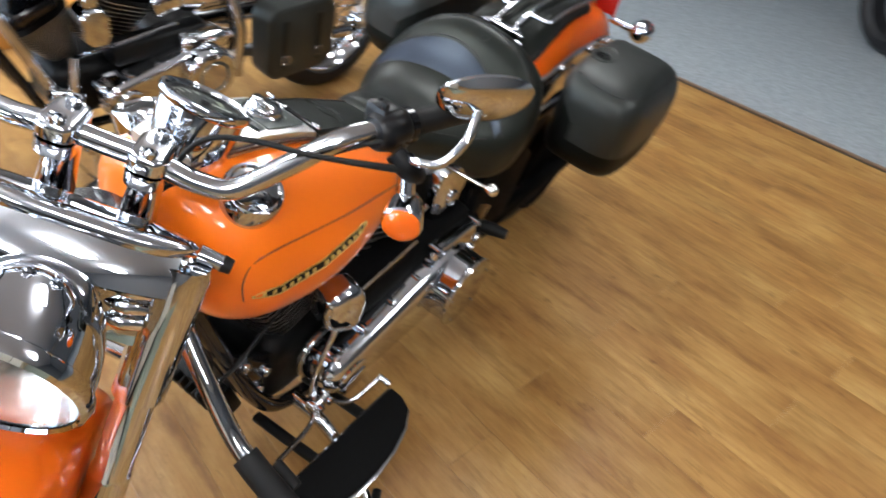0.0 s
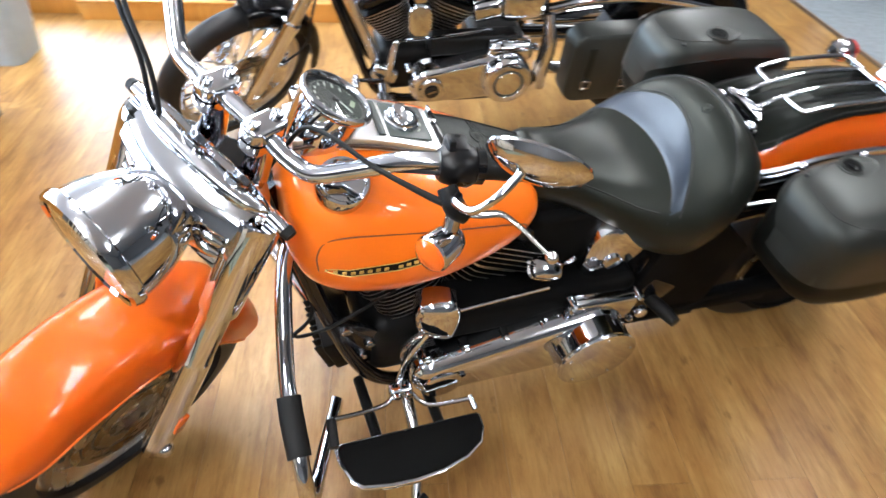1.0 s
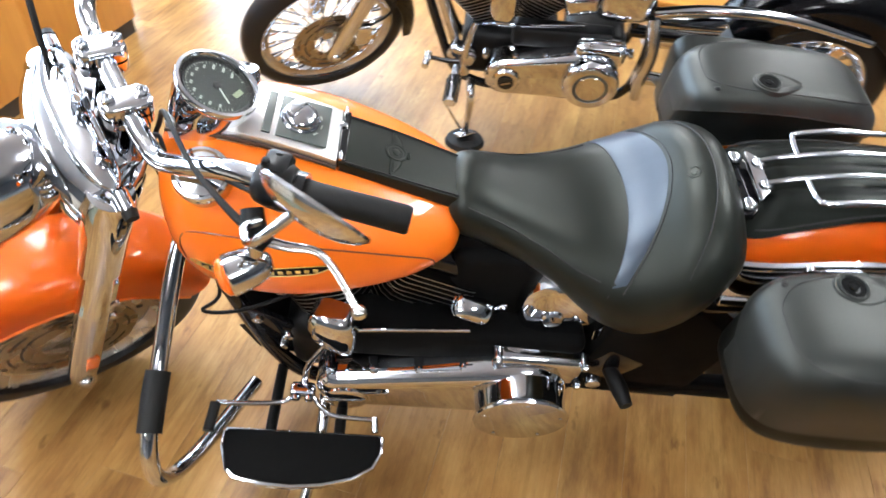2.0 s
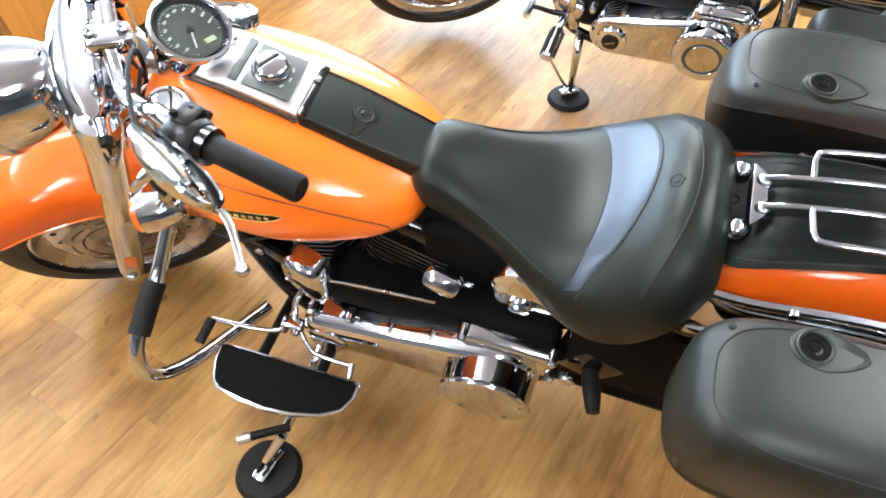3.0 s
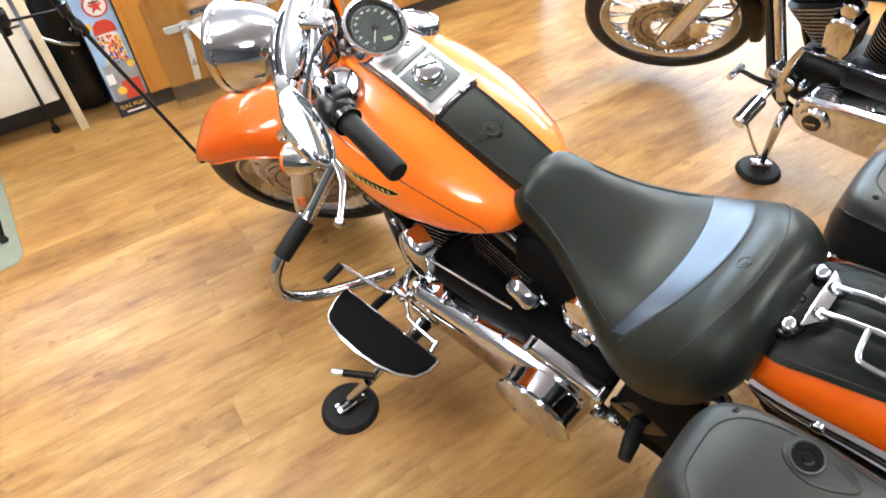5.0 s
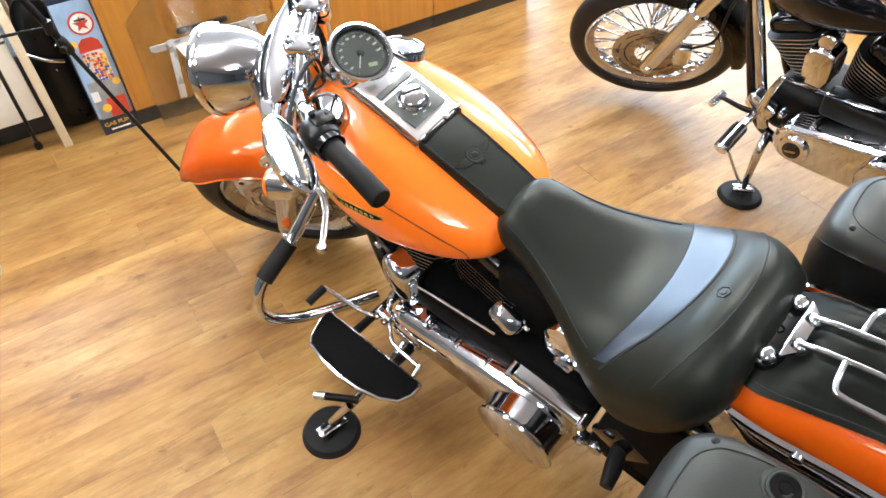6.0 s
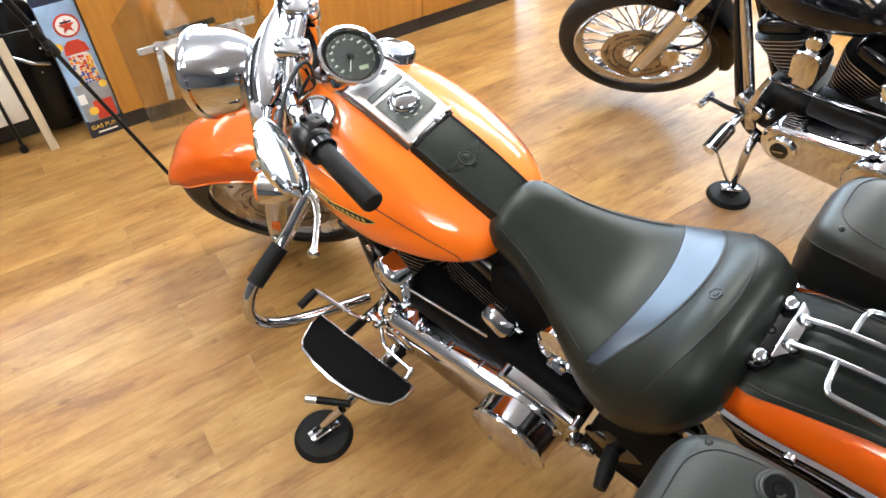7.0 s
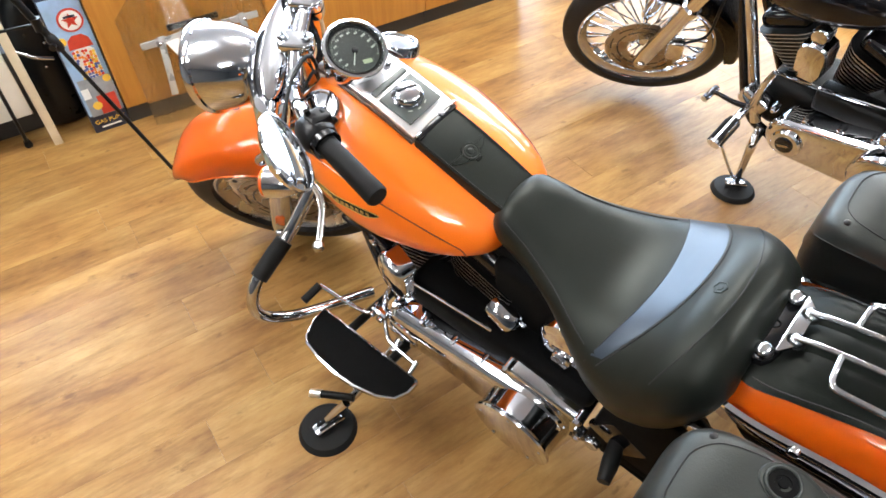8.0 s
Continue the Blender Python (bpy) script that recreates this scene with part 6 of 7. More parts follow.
for tilt in (-22.5, 22.5):
    C = Tm(-0.200, 0, 0.325) @ pose(0, 0, 0, 0, tilt, 0)
    bm = B()
    lathe(bm, [(0.034, 0.12), (0.070, 0.30), (0.06, 0.31), (0.0001, 0.31)], C, 28)
    cyl = part("cylinder", bm, BLACK_SATIN, bike2, "black cylinder with bright fin edges")
    for k in range(13):
        w = 0.082 + 0.0112 * k
        z = 0.150 + 0.0157 * k
        shape = rounded(w * 0.90, w, w * 0.26, 4)
        fin = part("fin", prism(B(), shape, 0.0042, C @ Tm(0, 0, z), 0.0), BLACK_SATIN, cyl)
        rim_o = [(x * 1.004, y * 1.004) for x, y in shape]
        part("fin_edge", loft(B(), [[C @ Vector((x, y, z + 0.0006)) for x, y in rim_o], [C @ Vector((x, y, z + 0.0036)) for x, y in rim_o]], True, False), FIN_EDGE, fin)
    part("rocker_box", box(B(), (0.15, 0.195, 0.055), C @ Tm(0, 0, 0.375), 0.022, 3), BLACK_GLOSS, bike2, "black rocker cover")
bm = B()
HC2 = Tm(-0.213, -0.150, 0.628) @ pose(0, 0, 0, 90, 0, 0)
rings = []
for f, z in ((1.0, -0.050), (1.0, 0.006), (0.97, 0.016), (0.90, 0.022), (0.5, 0.026), (0.05, 0.027)):
    rings.append([HC2 @ Vector((x * f, y * f, z)) for x, y in [(-0.044, 0.034), (-0.036, 0.054), (-0.018, 0.064), (0.018, 0.064), (0.036, 0.054), (0.044, 0.034), (0.044, -0.030), (0.030, -0.060), (-0.020, -0.058), (-0.040, -0.034)]])
part("horn_cover", loft(bm, rings), CHROME, bike2, "chrome horn cover")
bm = B()
lathe(bm, [(0.026, 0), (0.028, 0.02), (0.022, 0.03), (0.0001, 0.032)], Tm(-0.213, -0.13, 0.712) @ SIDE, 20)
part("horn_bracket", bm, CHROME, bike2)
PRI2 = hull2((-0.180, 0.392), 0.070, (0.108, 0.425), 0.092)
primary2 = part("primary_cover", prism(B(), PRI2, 0.090, Tm(0, -0.150, 0) @ SIDE, 0.022, 4), CHROME, bike2, "polished chrome primary cover")
DER2 = Tm(0.111, -0.225, 0.425) @ SIDE
derby2 = part("derby_cover", lathe(B(), [(0.096, 0), (0.095, 0.038), (0.090, 0.050), (0.080, 0.056), (0.060, 0.058), (0.058, 0.055), (0.050, 0.055), (0.048, 0.058), (0.0001, 0.060)], DER2, 48), CHROME, primary2, "round chrome derby cover")
part("ring", lathe(B(), [(0.0575, 0.0555), (0.0575, 0.0572), (0.0505, 0.0572), (0.0505, 0.0555)], DER2, 40), CONSOLE_GREY, derby2, "dark inlaid ring")
part("cover_dome", box(B(), (0.175, 0.075, 0.085), Tm(0.128, -0.185, 0.505), 0.030, 4), CHROME, primary2, "chrome clutch housing")
cap2 = part("inspection_cap", lathe(B(), [(0.047, 0), (0.047, 0.010), (0.042, 0.016), (0.0001, 0.017)], Tm(-0.173, -0.238, 0.392) @ SIDE, 32), CHROME, primary2)
part("plate", lathe(B(), [(0.028, 0), (0.028, 0.003), (0.024, 0.0055), (0.0001, 0.006)], Tm(-0.173, -0.2545, 0.392) @ SIDE, 28), BLACK_GLOSS, cap2, "round black plate")
part("plate_bar", prism(B(), rounded(0.034, 0.008, 0.003), 0.003, Tm(-0.173, -0.2602, 0.393) @ SIDE @ pose(0, 0, 0, 0, 0, 20), 0.0), DISC_STEEL, cap2)
for x, z in ((-0.25, 0.462), (-0.15, 0.472), (-0.05, 0.485), (0.04, 0.500), (0.09, 0.535), (0.225, 0.520)):
    bm = B()
    tube(bm, [(x, -0.185, z), (x, -0.21, z)], [0.012, 0.011], 12, 1, True, False)
    lathe(bm, [(0.009, 0), (0.009, 0.008), (0.006, 0.011), (0.0001, 0.011)], Tm(x, -0.21, z) @ SIDE, 6)
    part("cover_bolt", bm, CHROME, primary2)
part("shift_rod", tube(B(), [(-0.30, -0.165, 0.555), (-0.15, -0.165, 0.562), (0.06, -0.155, 0.575)], 0.0050, 8, 3), CHROME, bike2, "chrome shift rod")
part("oil_tank", box(B(), (0.19, 0.09, 0.15), Tm(0.185, -0.095, 0.650), 0.045, 4), CHROME, bike2, "chrome oil tank")
part("chrome_cover", box(B(), (0.11, 0.05, 0.07), Tm(0.040, -0.125, 0.640) @ pose(0, 0, 0, 0, -12, 0), 0.018, 3), CHROME, bike2)
part("side_rail", tube(B(), [(0.28, -0.135, 0.62), (0.300, -0.155, 0.50), (0.290, -0.160, 0.38), (0.30, -0.150, 0.30)], [0.020, 0.026, 0.024, 0.018], 14, 5), CHROME, bike2, "chrome frame cover")
# forward controls
ctl = part("control_bracket", box(B(), (0.10, 0.06, 0.06), Tm(-0.335, -0.155, 0.422) @ pose(0, 0, 0, 0, 25, 0), 0.016, 3), CHROME, bike2, "chrome forward-control bracket")
part("toe_lever", tube(B(), [(-0.345, -0.195, 0.412), (-0.385, -0.212, 0.425), (-0.425, -0.222, 0.439), (-0.445, -0.226, 0.441)], [0.010, 0.0085, 0.0075, 0.007], 12, 5), BLACK_GLOSS, ctl, "black drilled toe lever")
peg = part("toe_peg", tube(B(), [(-0.447, -0.205, 0.443), (-0.452, -0.268, 0.437)], [0.012, 0.012], 14, 1, True, False), CHROME, ctl, "chrome toe peg with rubber rings")
part("foot_peg", tube(B(), [(-0.345, -0.180, 0.392), (-0.350, -0.230, 0.377)], [0.014, 0.012], 14, 1, True, False), CHROME, ctl)
bm = B()
tube(bm, [(-0.351, -0.232, 0.375), (-0.356, -0.335, 0.345)], [0.022, 0.022], 16, 1, True, False)
fp = part("foot_peg", bm, CHROME, ctl, "chrome foot peg with rubber inlays")
for k in range(6):
    a = radians(60 * k)
    o = Vector((math.cos(a), 0, math.sin(a))) * 0.0190
    part("inlay", tube(B(), [Vector((-0.351, -0.240, 0.373)) + o, Vector((-0.356, -0.328, 0.347)) + o], 0.0075, 8, 1, True, False), RUBBER, fp)
part("linkage_arm", tube(B(), [(-0.325, -0.185, 0.427), (-0.310, -0.180, 0.507), (-0.295, -0.168, 0.555)], [0.015, 0.012, 0.010], 12, 4), CHROME, ctl)
FOOT2 = BIKE2.inverted() @ Vector((0.462, 1.598, 0.030))
stand2 = part("side_stand", tube(B(), [(-0.300, -0.130, 0.285), (-0.290, -0.190, 0.250), tuple(FOOT2.lerp(Vector((-0.29, -0.19, 0.25)), 0.35)), tuple(FOOT2)], [0.017, 0.015, 0.012, 0.012], 12, 5), CHROME, bike2, "chrome side stand")
part("stand_peg", tube(B(), [tuple(FOOT2), tuple(FOOT2 + Vector((-0.040, -0.015, 0.080))), tuple(FOOT2 + Vector((-0.075, -0.020, 0.155)))], 0.005, 10, 5), CHROME, stand2, "thin chrome stand peg")
part("stand_foot", box(B(), (0.075, 0.032, 0.014), BIKE2.inverted() @ Tm(0.462, 1.598, 0.030) @ pose(0, 0, 0, 0, 0, 30), 0.005), CHROME, stand2)
# leather bag on the swingarm
bm = B()
rings = []
for f, y in ((0.90, -0.250), (0.98, -0.240), (1.0, -0.220), (1.0, -0.150)):
    rings.append([Tm(0.525, 0, 0.435) @ Vector((x * f, y, z * f)) for x, z in rounded(0.330, 0.300, 0.060, 5)])
loft(bm, rings[::-1])
sb = part("swingarm_bag", bm, LEATHER_BAG, bike2, "black leather swingarm bag with buckles")
for x in (0.44, 0.60):
    part("strap", box(B(), (0.030, 0.008, 0.20), Tm(x, -0.251, 0.435), 0.003), LEATHER, sb)
    bm = B()
    for dx, dz, a, b in ((-0.016, 0, 0.004, 0.034), (0.016, 0, 0.004, 0.034), (0, 0.016, 0.036, 0.004), (0, -0.016, 0.036, 0.004)):
        box(bm, (a, 0.005, b), Tm(x + dx, -0.257, 0.375 + dz), 0.001, 1)
    part("buckle", bm, CHROME, sb, "chrome buckle")
for k in (0, 1):
    part("muffler", tube(B(), [(0.35, 0.20, 0.30 + 0.09 * k), (0.45, 0.21, 0.30 + 0.09 * k), (1.05, 0.22, 0.31 + 0.10 * k)], [0.026, 0.040, 0.042], 16, 3), CHROME, bike2, "chrome muffler")
p2 = copy_thing(puck, Tm(0.462, 1.590, 0))
tagged(p2, "round black rubber puck with a pale bar under the side stand")
part("mark", box(B(), (0.085, 0.010, 0.002), Tm(0.462, 1.590, 0.0195) @ pose(0, 0, 0, 0, 0, 40) @ Tm(0.0, -0.045, 0), 0.0), SCREEN_STRIP).parent = p2
# ---- things round the walls ----
def room_thing(name, x, u, z, turn, label, category, group="", size=1.0):
    return thing(name, ROOM @ pose(x, u, z, 0, 0, turn) @ Matrix.Scale(size, 4), label, category, group)


# tall printed carton against the counter: face towards +x of the room
SKY_PRINT = simple("printed_blue_card", (0.30, 0.46, 0.68), 0.45, vary=0.25, vscale=9)
NAVY_PRINT = simple("printed_navy_card", (0.015, 0.022, 0.05), 0.4, vary=0.2)
GREY_PRINT = simple("printed_grey_card", (0.28, 0.30, 0.32), 0.45, vary=0.2)
RED_PRINT = simple("printed_red", (0.55, 0.055, 0.03), 0.4, vary=0.15)
YEL_PRINT = simple("printed_yellow", (0.80, 0.52, 0.06), 0.45, vary=0.1)
WHITE_PRINT = simple("printed_white", (0.80, 0.80, 0.78), 0.45, vary=0.05)
carton = room_thing("carton", -1.700, -0.100, 0.0, 0, "tall printed carton of a toy gumball machine", "carton", "", 1.07)
part("box", box(B(), (0.100, 0.130, 0.600), Tm(-0.050, 0, 0.300), 0.003), NAVY_PRINT, carton)
part("picture", box(B(), (0.002, 0.124, 0.440), Tm(0.0012, 0, 0.295), 0.0), SKY_PRINT, carton, "blue printed front")
part("lower_print", box(B(), (0.002, 0.112, 0.150), Tm(0.0024, 0.004, 0.145), 0.0), GREY_PRINT, carton)
def disc_on(y, z, r, material, name, up=0.003, seg=28):
    return part(name, lathe(B(), [(0.0001, 0.0015), (r, 0.0015), (r, 0.0)], Tm(up, y, z) @ pose(0, 0, 0, 0, 90, 0), seg), material, carton)


disc_on(0.012, 0.436, 0.041, RED_PRINT, "roundel")
disc_on(0.012, 0.436, 0.034, WHITE_PRINT, "roundel_white", 0.0042)
star = []
for k in range(10):
    a = math.pi / 2 + math.pi * k / 5
    r = 0.027 if k % 2 == 0 else 0.011
    star.append((r * math.cos(a), r * math.sin(a)))
STAND = pose(0, 0, 0, 90, 0, 90)
part("star", prism(B(), star, 0.0015, Tm(0.0058, 0.012, 0.435) @ STAND), RED_PRINT, carton, "red star")
part("bar", box(B(), (0.001, 0.036, 0.006), Tm(0.0078, 0.012, 0.450), 0.0), NAVY_PRINT, carton)
part("lid_print", prism(B(), [(-0.040, -0.020), (0.040, -0.020), (0.034, 0.012), (0.016, 0.028), (-0.016, 0.028), (-0.034, 0.012)], 0.0015, Tm(0.003, 0.010, 0.355) @ STAND), RED_PRINT, carton)
part("globe_print", prism(B(), rounded(0.074, 0.115, 0.022), 0.0012, Tm(0.0026, 0.010, 0.277) @ STAND), WHITE_PRINT, carton)
rng = random.Random(3)
candy = [simple("candy_" + n, c, 0.35) for n, c in (("red", (0.6, 0.05, 0.03)), ("orange", (0.75, 0.25, 0.03)), ("yellow", (0.75, 0.55, 0.08)), ("blue", (0.08, 0.12, 0.35)), ("white", (0.7, 0.68, 0.62)))]
for i in range(11):
    for j in range(7):
        disc_on(0.010 - 0.030 + 0.010 * j + rng.uniform(-0.002, 0.002), 0.226 + 0.0098 * i + rng.uniform(-0.002, 0.002), 0.0056, rng.choice(candy), "printed_ball", 0.0042 + 0.0002 * ((i * 7 + j) % 5), 8)
part("base_print", box(B(), (0.001, 0.066, 0.075), Tm(0.0042, 0.020, 0.110), 0.0), RED_PRINT, carton)
part("chute_print", box(B(), (0.001, 0.026, 0.040), Tm(0.0042, -0.040, 0.165), 0.0), WHITE_PRINT, carton)
disc_on(-0.040, 0.370, 0.014, YEL_PRINT, "yellow_spot")
disc_on(0.046, 0.205, 0.014, YEL_PRINT, "yellow_spot")
disc_on(-0.020, 0.112, 0.016, YEL_PRINT, "yellow_spot", 0.0052)
word = bpy.data.curves.new("carton_lettering", "FONT")
word.body, word.size, word.extrude, word.align_x = "GAS PUMP", 0.023, 0.0004, "CENTER"
wob = new("lettering", word)
wob.data.materials.append(YEL_PRINT)
wob.parent = carton
wob.matrix_basis = Tm(0.0012, 0.0, 0.036) @ STAND
part("text_bar", box(B(), (0.001, 0.070, 0.006), Tm(0.0010, 0.0, 0.020), 0.0), WHITE_PRINT, carton)
part("text_bar", box(B(), (0.001, 0.095, 0.010), Tm(0.0010, 0.0, 0.545), 0.0), WHITE_PRINT, carton)

# cream desk with beige leg
desk = room_thing("desk", -1.727, -0.309, 0.0, 0, "cream-panelled desk on slim beige legs", "desk", "", 1.05)
for x, y in ((0, 0), (0, -1.30), (-0.62, 0), (-0.62, -1.30)):
    part("leg", box(B(), (0.030, 0.030, 0.74), Tm(x, y, 0.37), 0.003), BEIGE, desk)
part("front_panel", box(B(), (0.018, 1.24, 0.58), Tm(-0.012, -0.650, 0.430), 0.003), CREAM, desk)
# two added dark boards: block the window lamp and darken the desk's underside
part("glow_block_panel", box(B(), (0.018, 1.38, 0.72), Tm(-0.64, -0.65, 0.362), 0.003), PLINTH, desk, "added dark panel that blocks the window glow")
part("dark_filler", box(B(), (0.46, 1.20, 0.32), Tm(-0.36, -0.62, 0.162), 0.006), PLINTH, desk, "added dark block for the shade under the top")
part("top", box(B(), (0.70, 1.40, 0.028), Tm(-0.31, -0.65, 0.755), 0.004), CREAM, desk)
part("groove", box(B(), (0.004, 1.24, 0.008), Tm(-0.002, -0.65, 0.435), 0.0), PLINTH, desk)

# black seat leaning between desk and carton
pillion = room_thing("spare_seat", -1.88, -0.225, 0.0, 0, "black leather motorcycle seat stood on end", "motorcycle seat")
rings = []
for z, w, d in [tuple(map(float, q)) for q in spline([(0.0, 0.07, 0.03), (0.02, 0.098, 0.06), (0.12, 0.112, 0.080), (0.25, 0.104, 0.072), (0.38, 0.086, 0.058), (0.49, 0.062, 0.045), (0.53, 0.03, 0.02)], 5)]:
    rings.append([(d * math.cos(2 * math.pi * k / 24), w * math.sin(2 * math.pi * k / 24), z) for k in range(24)])
part("cushion", loft(B(), rings), BLACK_PLASTIC, pillion)
for y, z in ((-0.02, 0.14), (0.0, 0.27), (0.03, 0.36)):
    part("stud", dome(B(), Tm(0.072, y, z) @ pose(0, 0, 0, 0, 90, 0), 0.006, 0.004, 10, 3), CHROME, pillion)

part("grab_strap", tube(B(), [(0.075, -0.075, 0.36), (0.088, -0.02, 0.325), (0.082, 0.035, 0.30)], [0.007, 0.009, 0.007], 10, 4), CHROME, pillion, "chrome strap end")

# detached windscreen leaning on the counter
screen = room_thing("windscreen", -1.585, 0.335, 0.0, 0, "detached clear windscreen with chrome brackets leaning on the counter", "windscreen")
LEANS = pose(0, 0, 0, 0, -9, 0)
rings = []
for i in range(25):
    t = i / 24 * 2 - 1
    y = 0.285 * t
    low, top = 0.010, 0.60 - 0.16 * t * t
    rings.append([LEANS @ Vector((0.05 * (1 - t * t) - 0.02, y, low + (top - low) * k / 8)) for k in range(9)])
bm = loft(B(), rings, False)
bmesh.ops.solidify(bm, geom=bm.faces[:], thickness=0.004)
sheet = part("sheet", bm, ACRYLIC, screen, "clear bowed sheet")
sheet.visible_shadow = False
rings = []
for x, y, z in [tuple(map(float, q)) for q in spline([(0.004, -0.235, 0.331), (0.026, -0.15, 0.338), (0.040, -0.06, 0.345), (0.040, 0.06, 0.345), (0.026, 0.15, 0.338), (0.004, 0.235, 0.331)], 4)]:
    rings.append([LEANS @ Vector((x + dx, y, z + dz)) for dx, dz in ((0, -0.014), (0.006, -0.012), (0.007, 0.0), (0.006, 0.012), (0, 0.014))])
part("bracket", loft(B(), rings), PALE_ALLOY, screen, "flat polished cross bracket")
part("card", prism(B(), [(-0.150, 0.335), (-0.078, 0.340), (-0.060, 0.185), (-0.086, 0.200)], 0.002, LEANS @ Tm(0.040, 0, 0) @ Matrix(((0, 0, 1, 0), (1, 0, 0, 0), (0, 1, 0, 0), (0, 0, 0, 1)))), SCREEN_STRIP, screen, "white card tucked behind the bracket")
part("rear_clip", box(B(), (0.020, 0.200, 0.022), LEANS @ Tm(0.000, -0.020, 0.372), 0.004), BLACK_PLASTIC, screen, "dark bar behind the bracket")
for s in (-1, 1):
    part("strip", box(B(), (0.004, 0.026, 0.23), LEANS @ Tm(0.034, s * 0.17, 0.245) @ pose(0, 0, 0, s * 6, 0, 0), 0.001), PALE_ALLOY, screen, "chrome side strip")
    part("bolt", dome(B(), LEANS @ Tm(0.042, s * 0.17, 0.335) @ pose(0, 0, 0, 0, 90, 0), 0.007, 0.004, 10, 3), CHROME, screen)

# black folding tripod over the mat's corner: one leg reaches towards the motorcycle
tripod = thing("tripod", Tm(-1.45, 0.06, 0), "black folding tripod stand with spread tube legs", "tripod")
APEX = Vector((0, 0, 1.10))
FEET = (Vector((0.268, 0.320, 0.010)), Vector((-0.362, 0.064, 0.010)), Vector((0.080, -0.361, 0.010)))
for foot in FEET:
    top = APEX + Vector((foot.x, foot.y, 0)).normalized() * 0.035 - Vector((0, 0, 0.04))
    leg = part("leg", tube(B(), [foot.lerp(top, 0.02), foot.lerp(top, 0.56)], 0.0070, 12, 1, True, False), BLACK_PLASTIC, tripod)
    part("upper_tube", tube(B(), [foot.lerp(top, 0.54), top], 0.0115, 14, 1, True, False), BLACK_SATIN, leg)
    part("clamp", tube(B(), [foot.lerp(top, 0.515), foot.lerp(top, 0.525), foot.lerp(top, 0.555), foot.lerp(top, 0.565)], [0.0125, 0.0165, 0.0165, 0.0125], 14, 1, True, False), BLACK_PLASTIC, leg, "black clamp collar")
    part("clamp_knob", tube(B(), [foot.lerp(top, 0.54), foot.lerp(top, 0.54) + Vector((foot.y, -foot.x, 0)).normalized() * 0.034], [0.006, 0.011], 10, 1, True, False), BLACK_PLASTIC, leg)
    part("rubber_foot", lathe(B(), [(0.0001, 0.0), (0.014, 0.0), (0.015, 0.010), (0.011, 0.028), (0.0001, 0.030)], Tm(foot.x, foot.y, 0.0), 14), RUBBER, leg)
    mid = foot.lerp(top, 0.60)
    part("brace", tube(B(), [mid, Vector((0, 0, mid.z - 0.02))], 0.0050, 8, 1, True, False), BLACK_SATIN, tripod)
    part("brace_pivot", tube(B(), [mid - Vector((0, 0, 0.02)), mid + Vector((0, 0, 0.02))], 0.015, 10, 1, True, False), BLACK_PLASTIC, tripod)
part("centre_column", tube(B(), [(0, 0, 0.58), (0, 0, 1.32)], 0.013, 16, 1, True, False), BLACK_SATIN, tripod)
part("hub", lathe(B(), [(0.0001, -0.06), (0.030, -0.055), (0.045, -0.02), (0.045, 0.02), (0.030, 0.05), (0.0001, 0.055)], Tm(0, 0, 1.08), 20), BLACK_PLASTIC, tripod, "black leg hub")
part("column_collar", lathe(B(), [(0.0001, -0.02), (0.022, -0.02), (0.024, 0.02), (0.0001, 0.022)], Tm(0, 0, 0.63), 16), BLACK_PLASTIC, tripod)

# clear floor mat
mat_ob = room_thing("floor_mat", -1.085, -0.645, 0.0, 0, "translucent green-grey plastic chair mat", "floor mat")
MAT = simple("milky_plastic", (0.20, 0.22, 0.17), 0.55, vary=0.08, spec=0.25)
part("sheet", prism(B(), rounded(1.30, 1.40, 0.05), 0.003, Tm(-0.65, -0.70, 0.001), 0.001), MAT, mat_ob)
# far side: bin, pale panel, low wooden units
bin_ob = room_thing("waste_bin", -1.95, 2.61, 0.0, 0, "tall blue-grey plastic waste bin", "bin")
bm = B()
rings = [[(x * f, y * f, z) for x, y in rounded(0.36, 0.30, 0.06, 5)] for f, z in ((0.82, 0.0), (0.84, 0.01), (1.0, 0.60), (1.04, 0.605), (1.04, 0.63), (0.98, 0.63), (0.97, 0.60), (0.82, 0.03))]
part("body", loft(bm, rings), BLUE_GREY, bin_ob)
part("label", prism(B(), rounded(0.075, 0.030, 0.008), 0.002, Tm(0.02, -0.150, 0.12) @ pose(0, 0, 0, 84, 0, 0)), simple("blue_sticker", (0.03, 0.07, 0.20), 0.4), bin_ob, "small dark blue sticker")
panel = room_thing("notice_stand", -2.05, 3.06, 0.0, -4, "white upright notice stand on the floor", "notice stand")
part("board", box(B(), (0.55, 0.03, 1.2), Tm(-0.2, 0, 0.6), 0.004), WHITE_PLASTIC, panel)
for k in range(5):
    unit = room_thing("display_platform", -2.19 + 0.92 * k, 3.32 + (0.09 if k == 0 else 0), 0.0, 0, "low wooden display platform on the floor", "display platform", "display platforms")
    part("side", box(B(), (0.91, 0.70, 0.09), Tm(0, 0.12, 0.045), 0.003), VENEER, unit)
    part("top", box(B(), (0.918, 0.72, 0.02), Tm(0, 0.12, 0.101), 0.005), VENEER, unit)

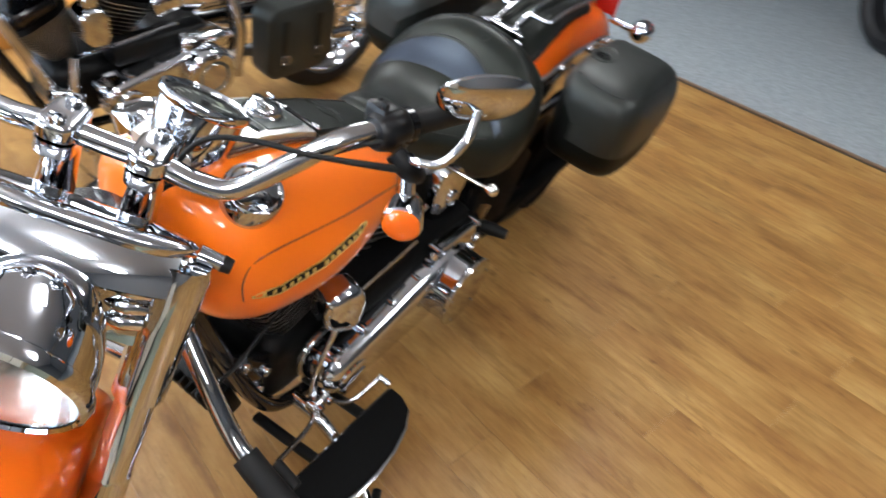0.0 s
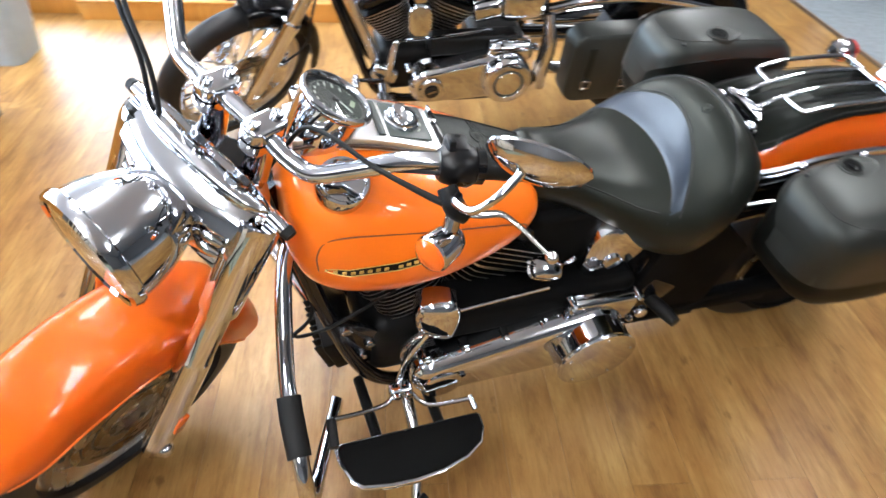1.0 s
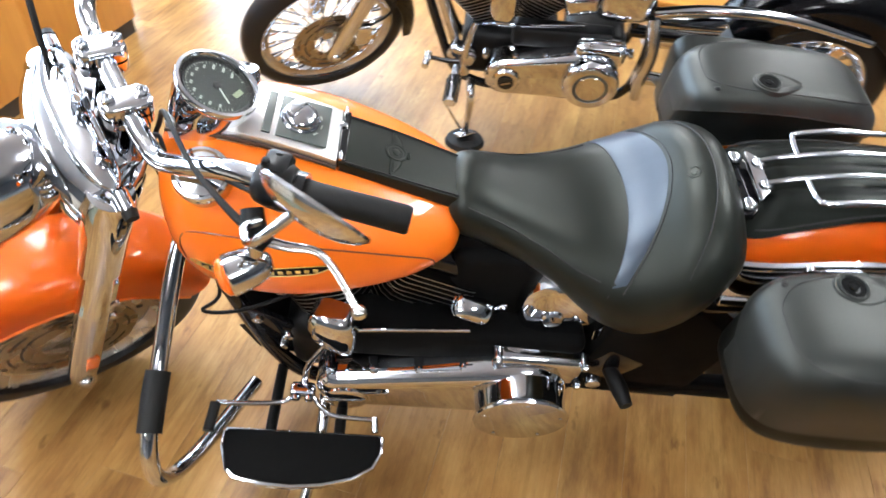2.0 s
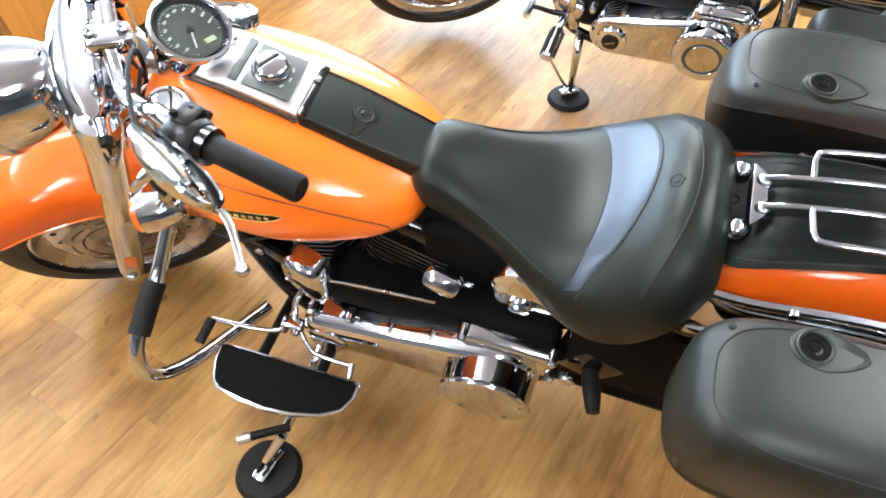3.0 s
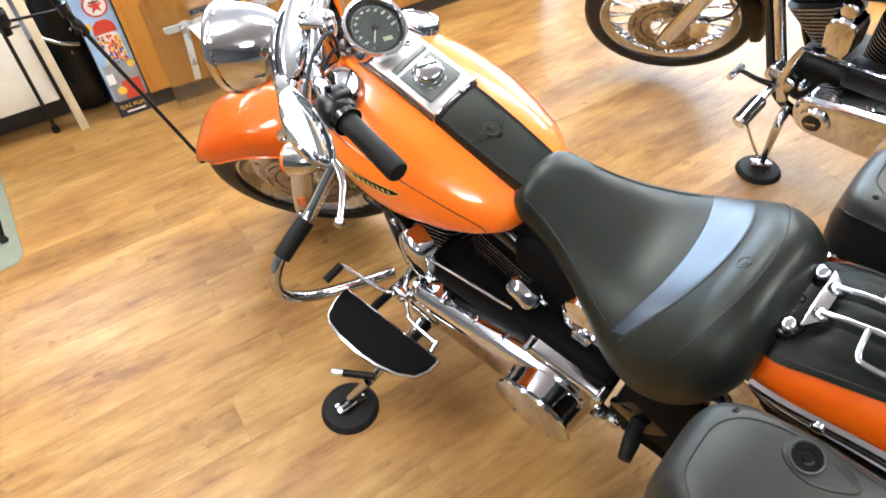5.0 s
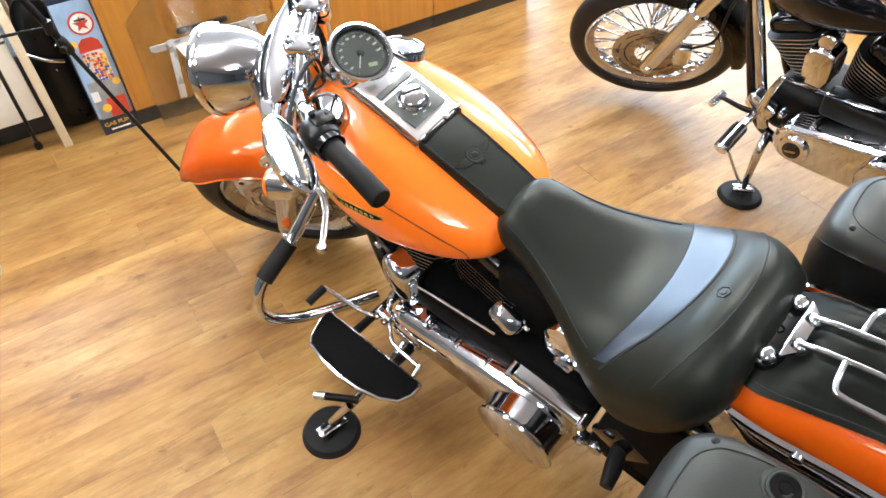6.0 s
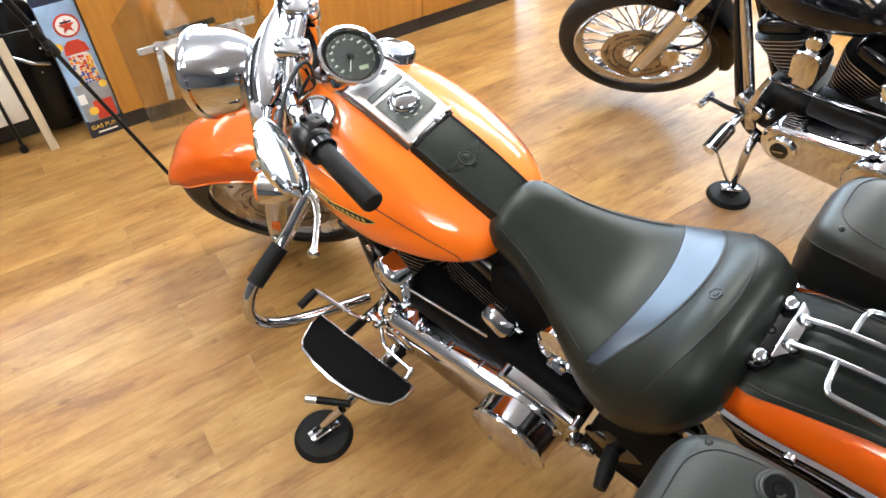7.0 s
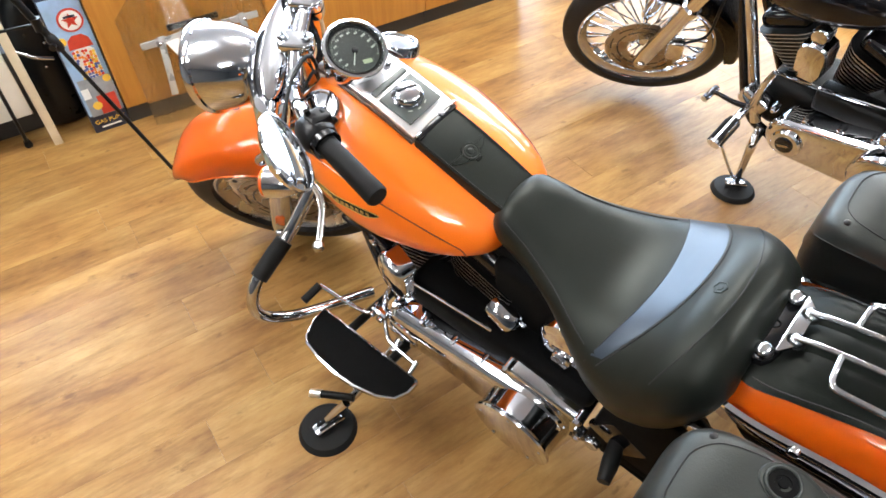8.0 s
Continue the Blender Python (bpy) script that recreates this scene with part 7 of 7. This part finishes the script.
# post on the carpet, and a bike's tyre at the far side
post = room_thing("display_post", 3.05, 3.72, 0.0, 0, "pale post on a square foot standing on the carpet", "post")
part("foot", box(B(), (0.26, 0.26, 0.02), Tm(0, 0, 0.012), 0.006), WHITE_PLASTIC, post)
part("shaft", tube(B(), [(0, 0, 0.02), (0, 0, 1.2)], 0.045, 20, 1, True, False), WHITE_PLASTIC, post)
part("top", lathe(B(), [(0.0001, 1.19), (0.30, 1.19), (0.30, 1.22), (0.0001, 1.22)], None, 28), WHITE_PLASTIC, post)
loose = room_thing("tyre", 4.05, 0.62, 0.012, 0, "black motorcycle tyre standing on the carpet", "tyre")
lathe_bm = B()
lathe(lathe_bm, [(0.215, 0.05), (0.24, 0.07), (0.29, 0.065), (0.315, 0.03), (0.318, 0.0), (0.315, -0.03), (0.29, -0.065), (0.24, -0.07), (0.215, -0.05), (0.215, 0.05)], Tm(0, 0, 0.318) @ pose(0, 0, 0, 90, 0, 60), 48)
part("carcass", lathe_bm, TYRE, loose)

# ---- floor planks, laid along the counter ----
def planks():
    rng = random.Random(11)
    width = 0.1495
    meshes = {}
    def mesh(length):
        key = round(length, 2)
        if key not in meshes:
            bm = B()
            w, ln, c, t = width - 0.0004, length - 0.0005, 0.0004, 0.006
            rings = [[(-w / 2, -ln / 2, 0), (w / 2, -ln / 2, 0), (w / 2, ln / 2, 0), (-w / 2, ln / 2, 0)],
                     [(-w / 2, -ln / 2, t - c), (w / 2, -ln / 2, t - c), (w / 2, ln / 2, t - c), (-w / 2, ln / 2, t - c)],
                     [(-w / 2 + c, -ln / 2 + c, t), (w / 2 - c, -ln / 2 + c, t), (w / 2 - c, ln / 2 - c, t), (-w / 2 + c, ln / 2 - c, t)]]
            loft(bm, rings)
            me = bpy.data.meshes.new("plank")
            bm.to_mesh(me)
            bm.free()
            me.materials.append(PLANK)
            meshes[key] = me
        return meshes[key]
    near, far = [], []
    known = {-1: -0.260, -2: -0.063, -4: -0.175, -5: 0.005, -7: -0.212}      # rows whose end joint is seen, with its place
    for row in range(-25, 18):
        x = -0.063 + width * (row + 0.5)
        u = known[row] - 1.22 * 4 if row in known else -4.4 - rng.random() * 1.2
        while u < 5.1:
            ln = 1.22 if row in known else rng.choice((0.92, 1.22, 1.22, 1.22))
            lo, hi = max(u, U0), min(u + ln, U1)                                  # cut at the walls
            if hi - lo > 0.02:
                (near if -1.85 < x < 2.64 and -1.6 < u + ln / 2 < 4.6 else far).append((x, (lo + hi) / 2, hi - lo))
            u += ln
    for x, u, ln in near[:290]:
        ob = new("plank", mesh(ln))
        ob.parent = ground
        ob.matrix_parent_inverse = ground.matrix_world.inverted()
        ob.matrix_basis = ROOM @ pose(x, u, -0.006)
    bm = B()
    for x, u, ln in far + near[290:]:
        box(bm, (width - 0.0004, ln - 0.0005, 0.006), Tm(x, u, -0.003), 0.0)
    me = bpy.data.meshes.new("planks")
    bm.to_mesh(me)
    bm.free()
    me.materials.append(PLANK)
    ob = new("plank_field", me)
    ob.parent = ground
    ob.matrix_parent_inverse = ground.matrix_world.inverted()
    ob.matrix_basis = ROOM
    tagged(ob, "rows of wood planks away from the motorcycles", "", "", "stuff")


bpy.context.view_layer.update()
planks()
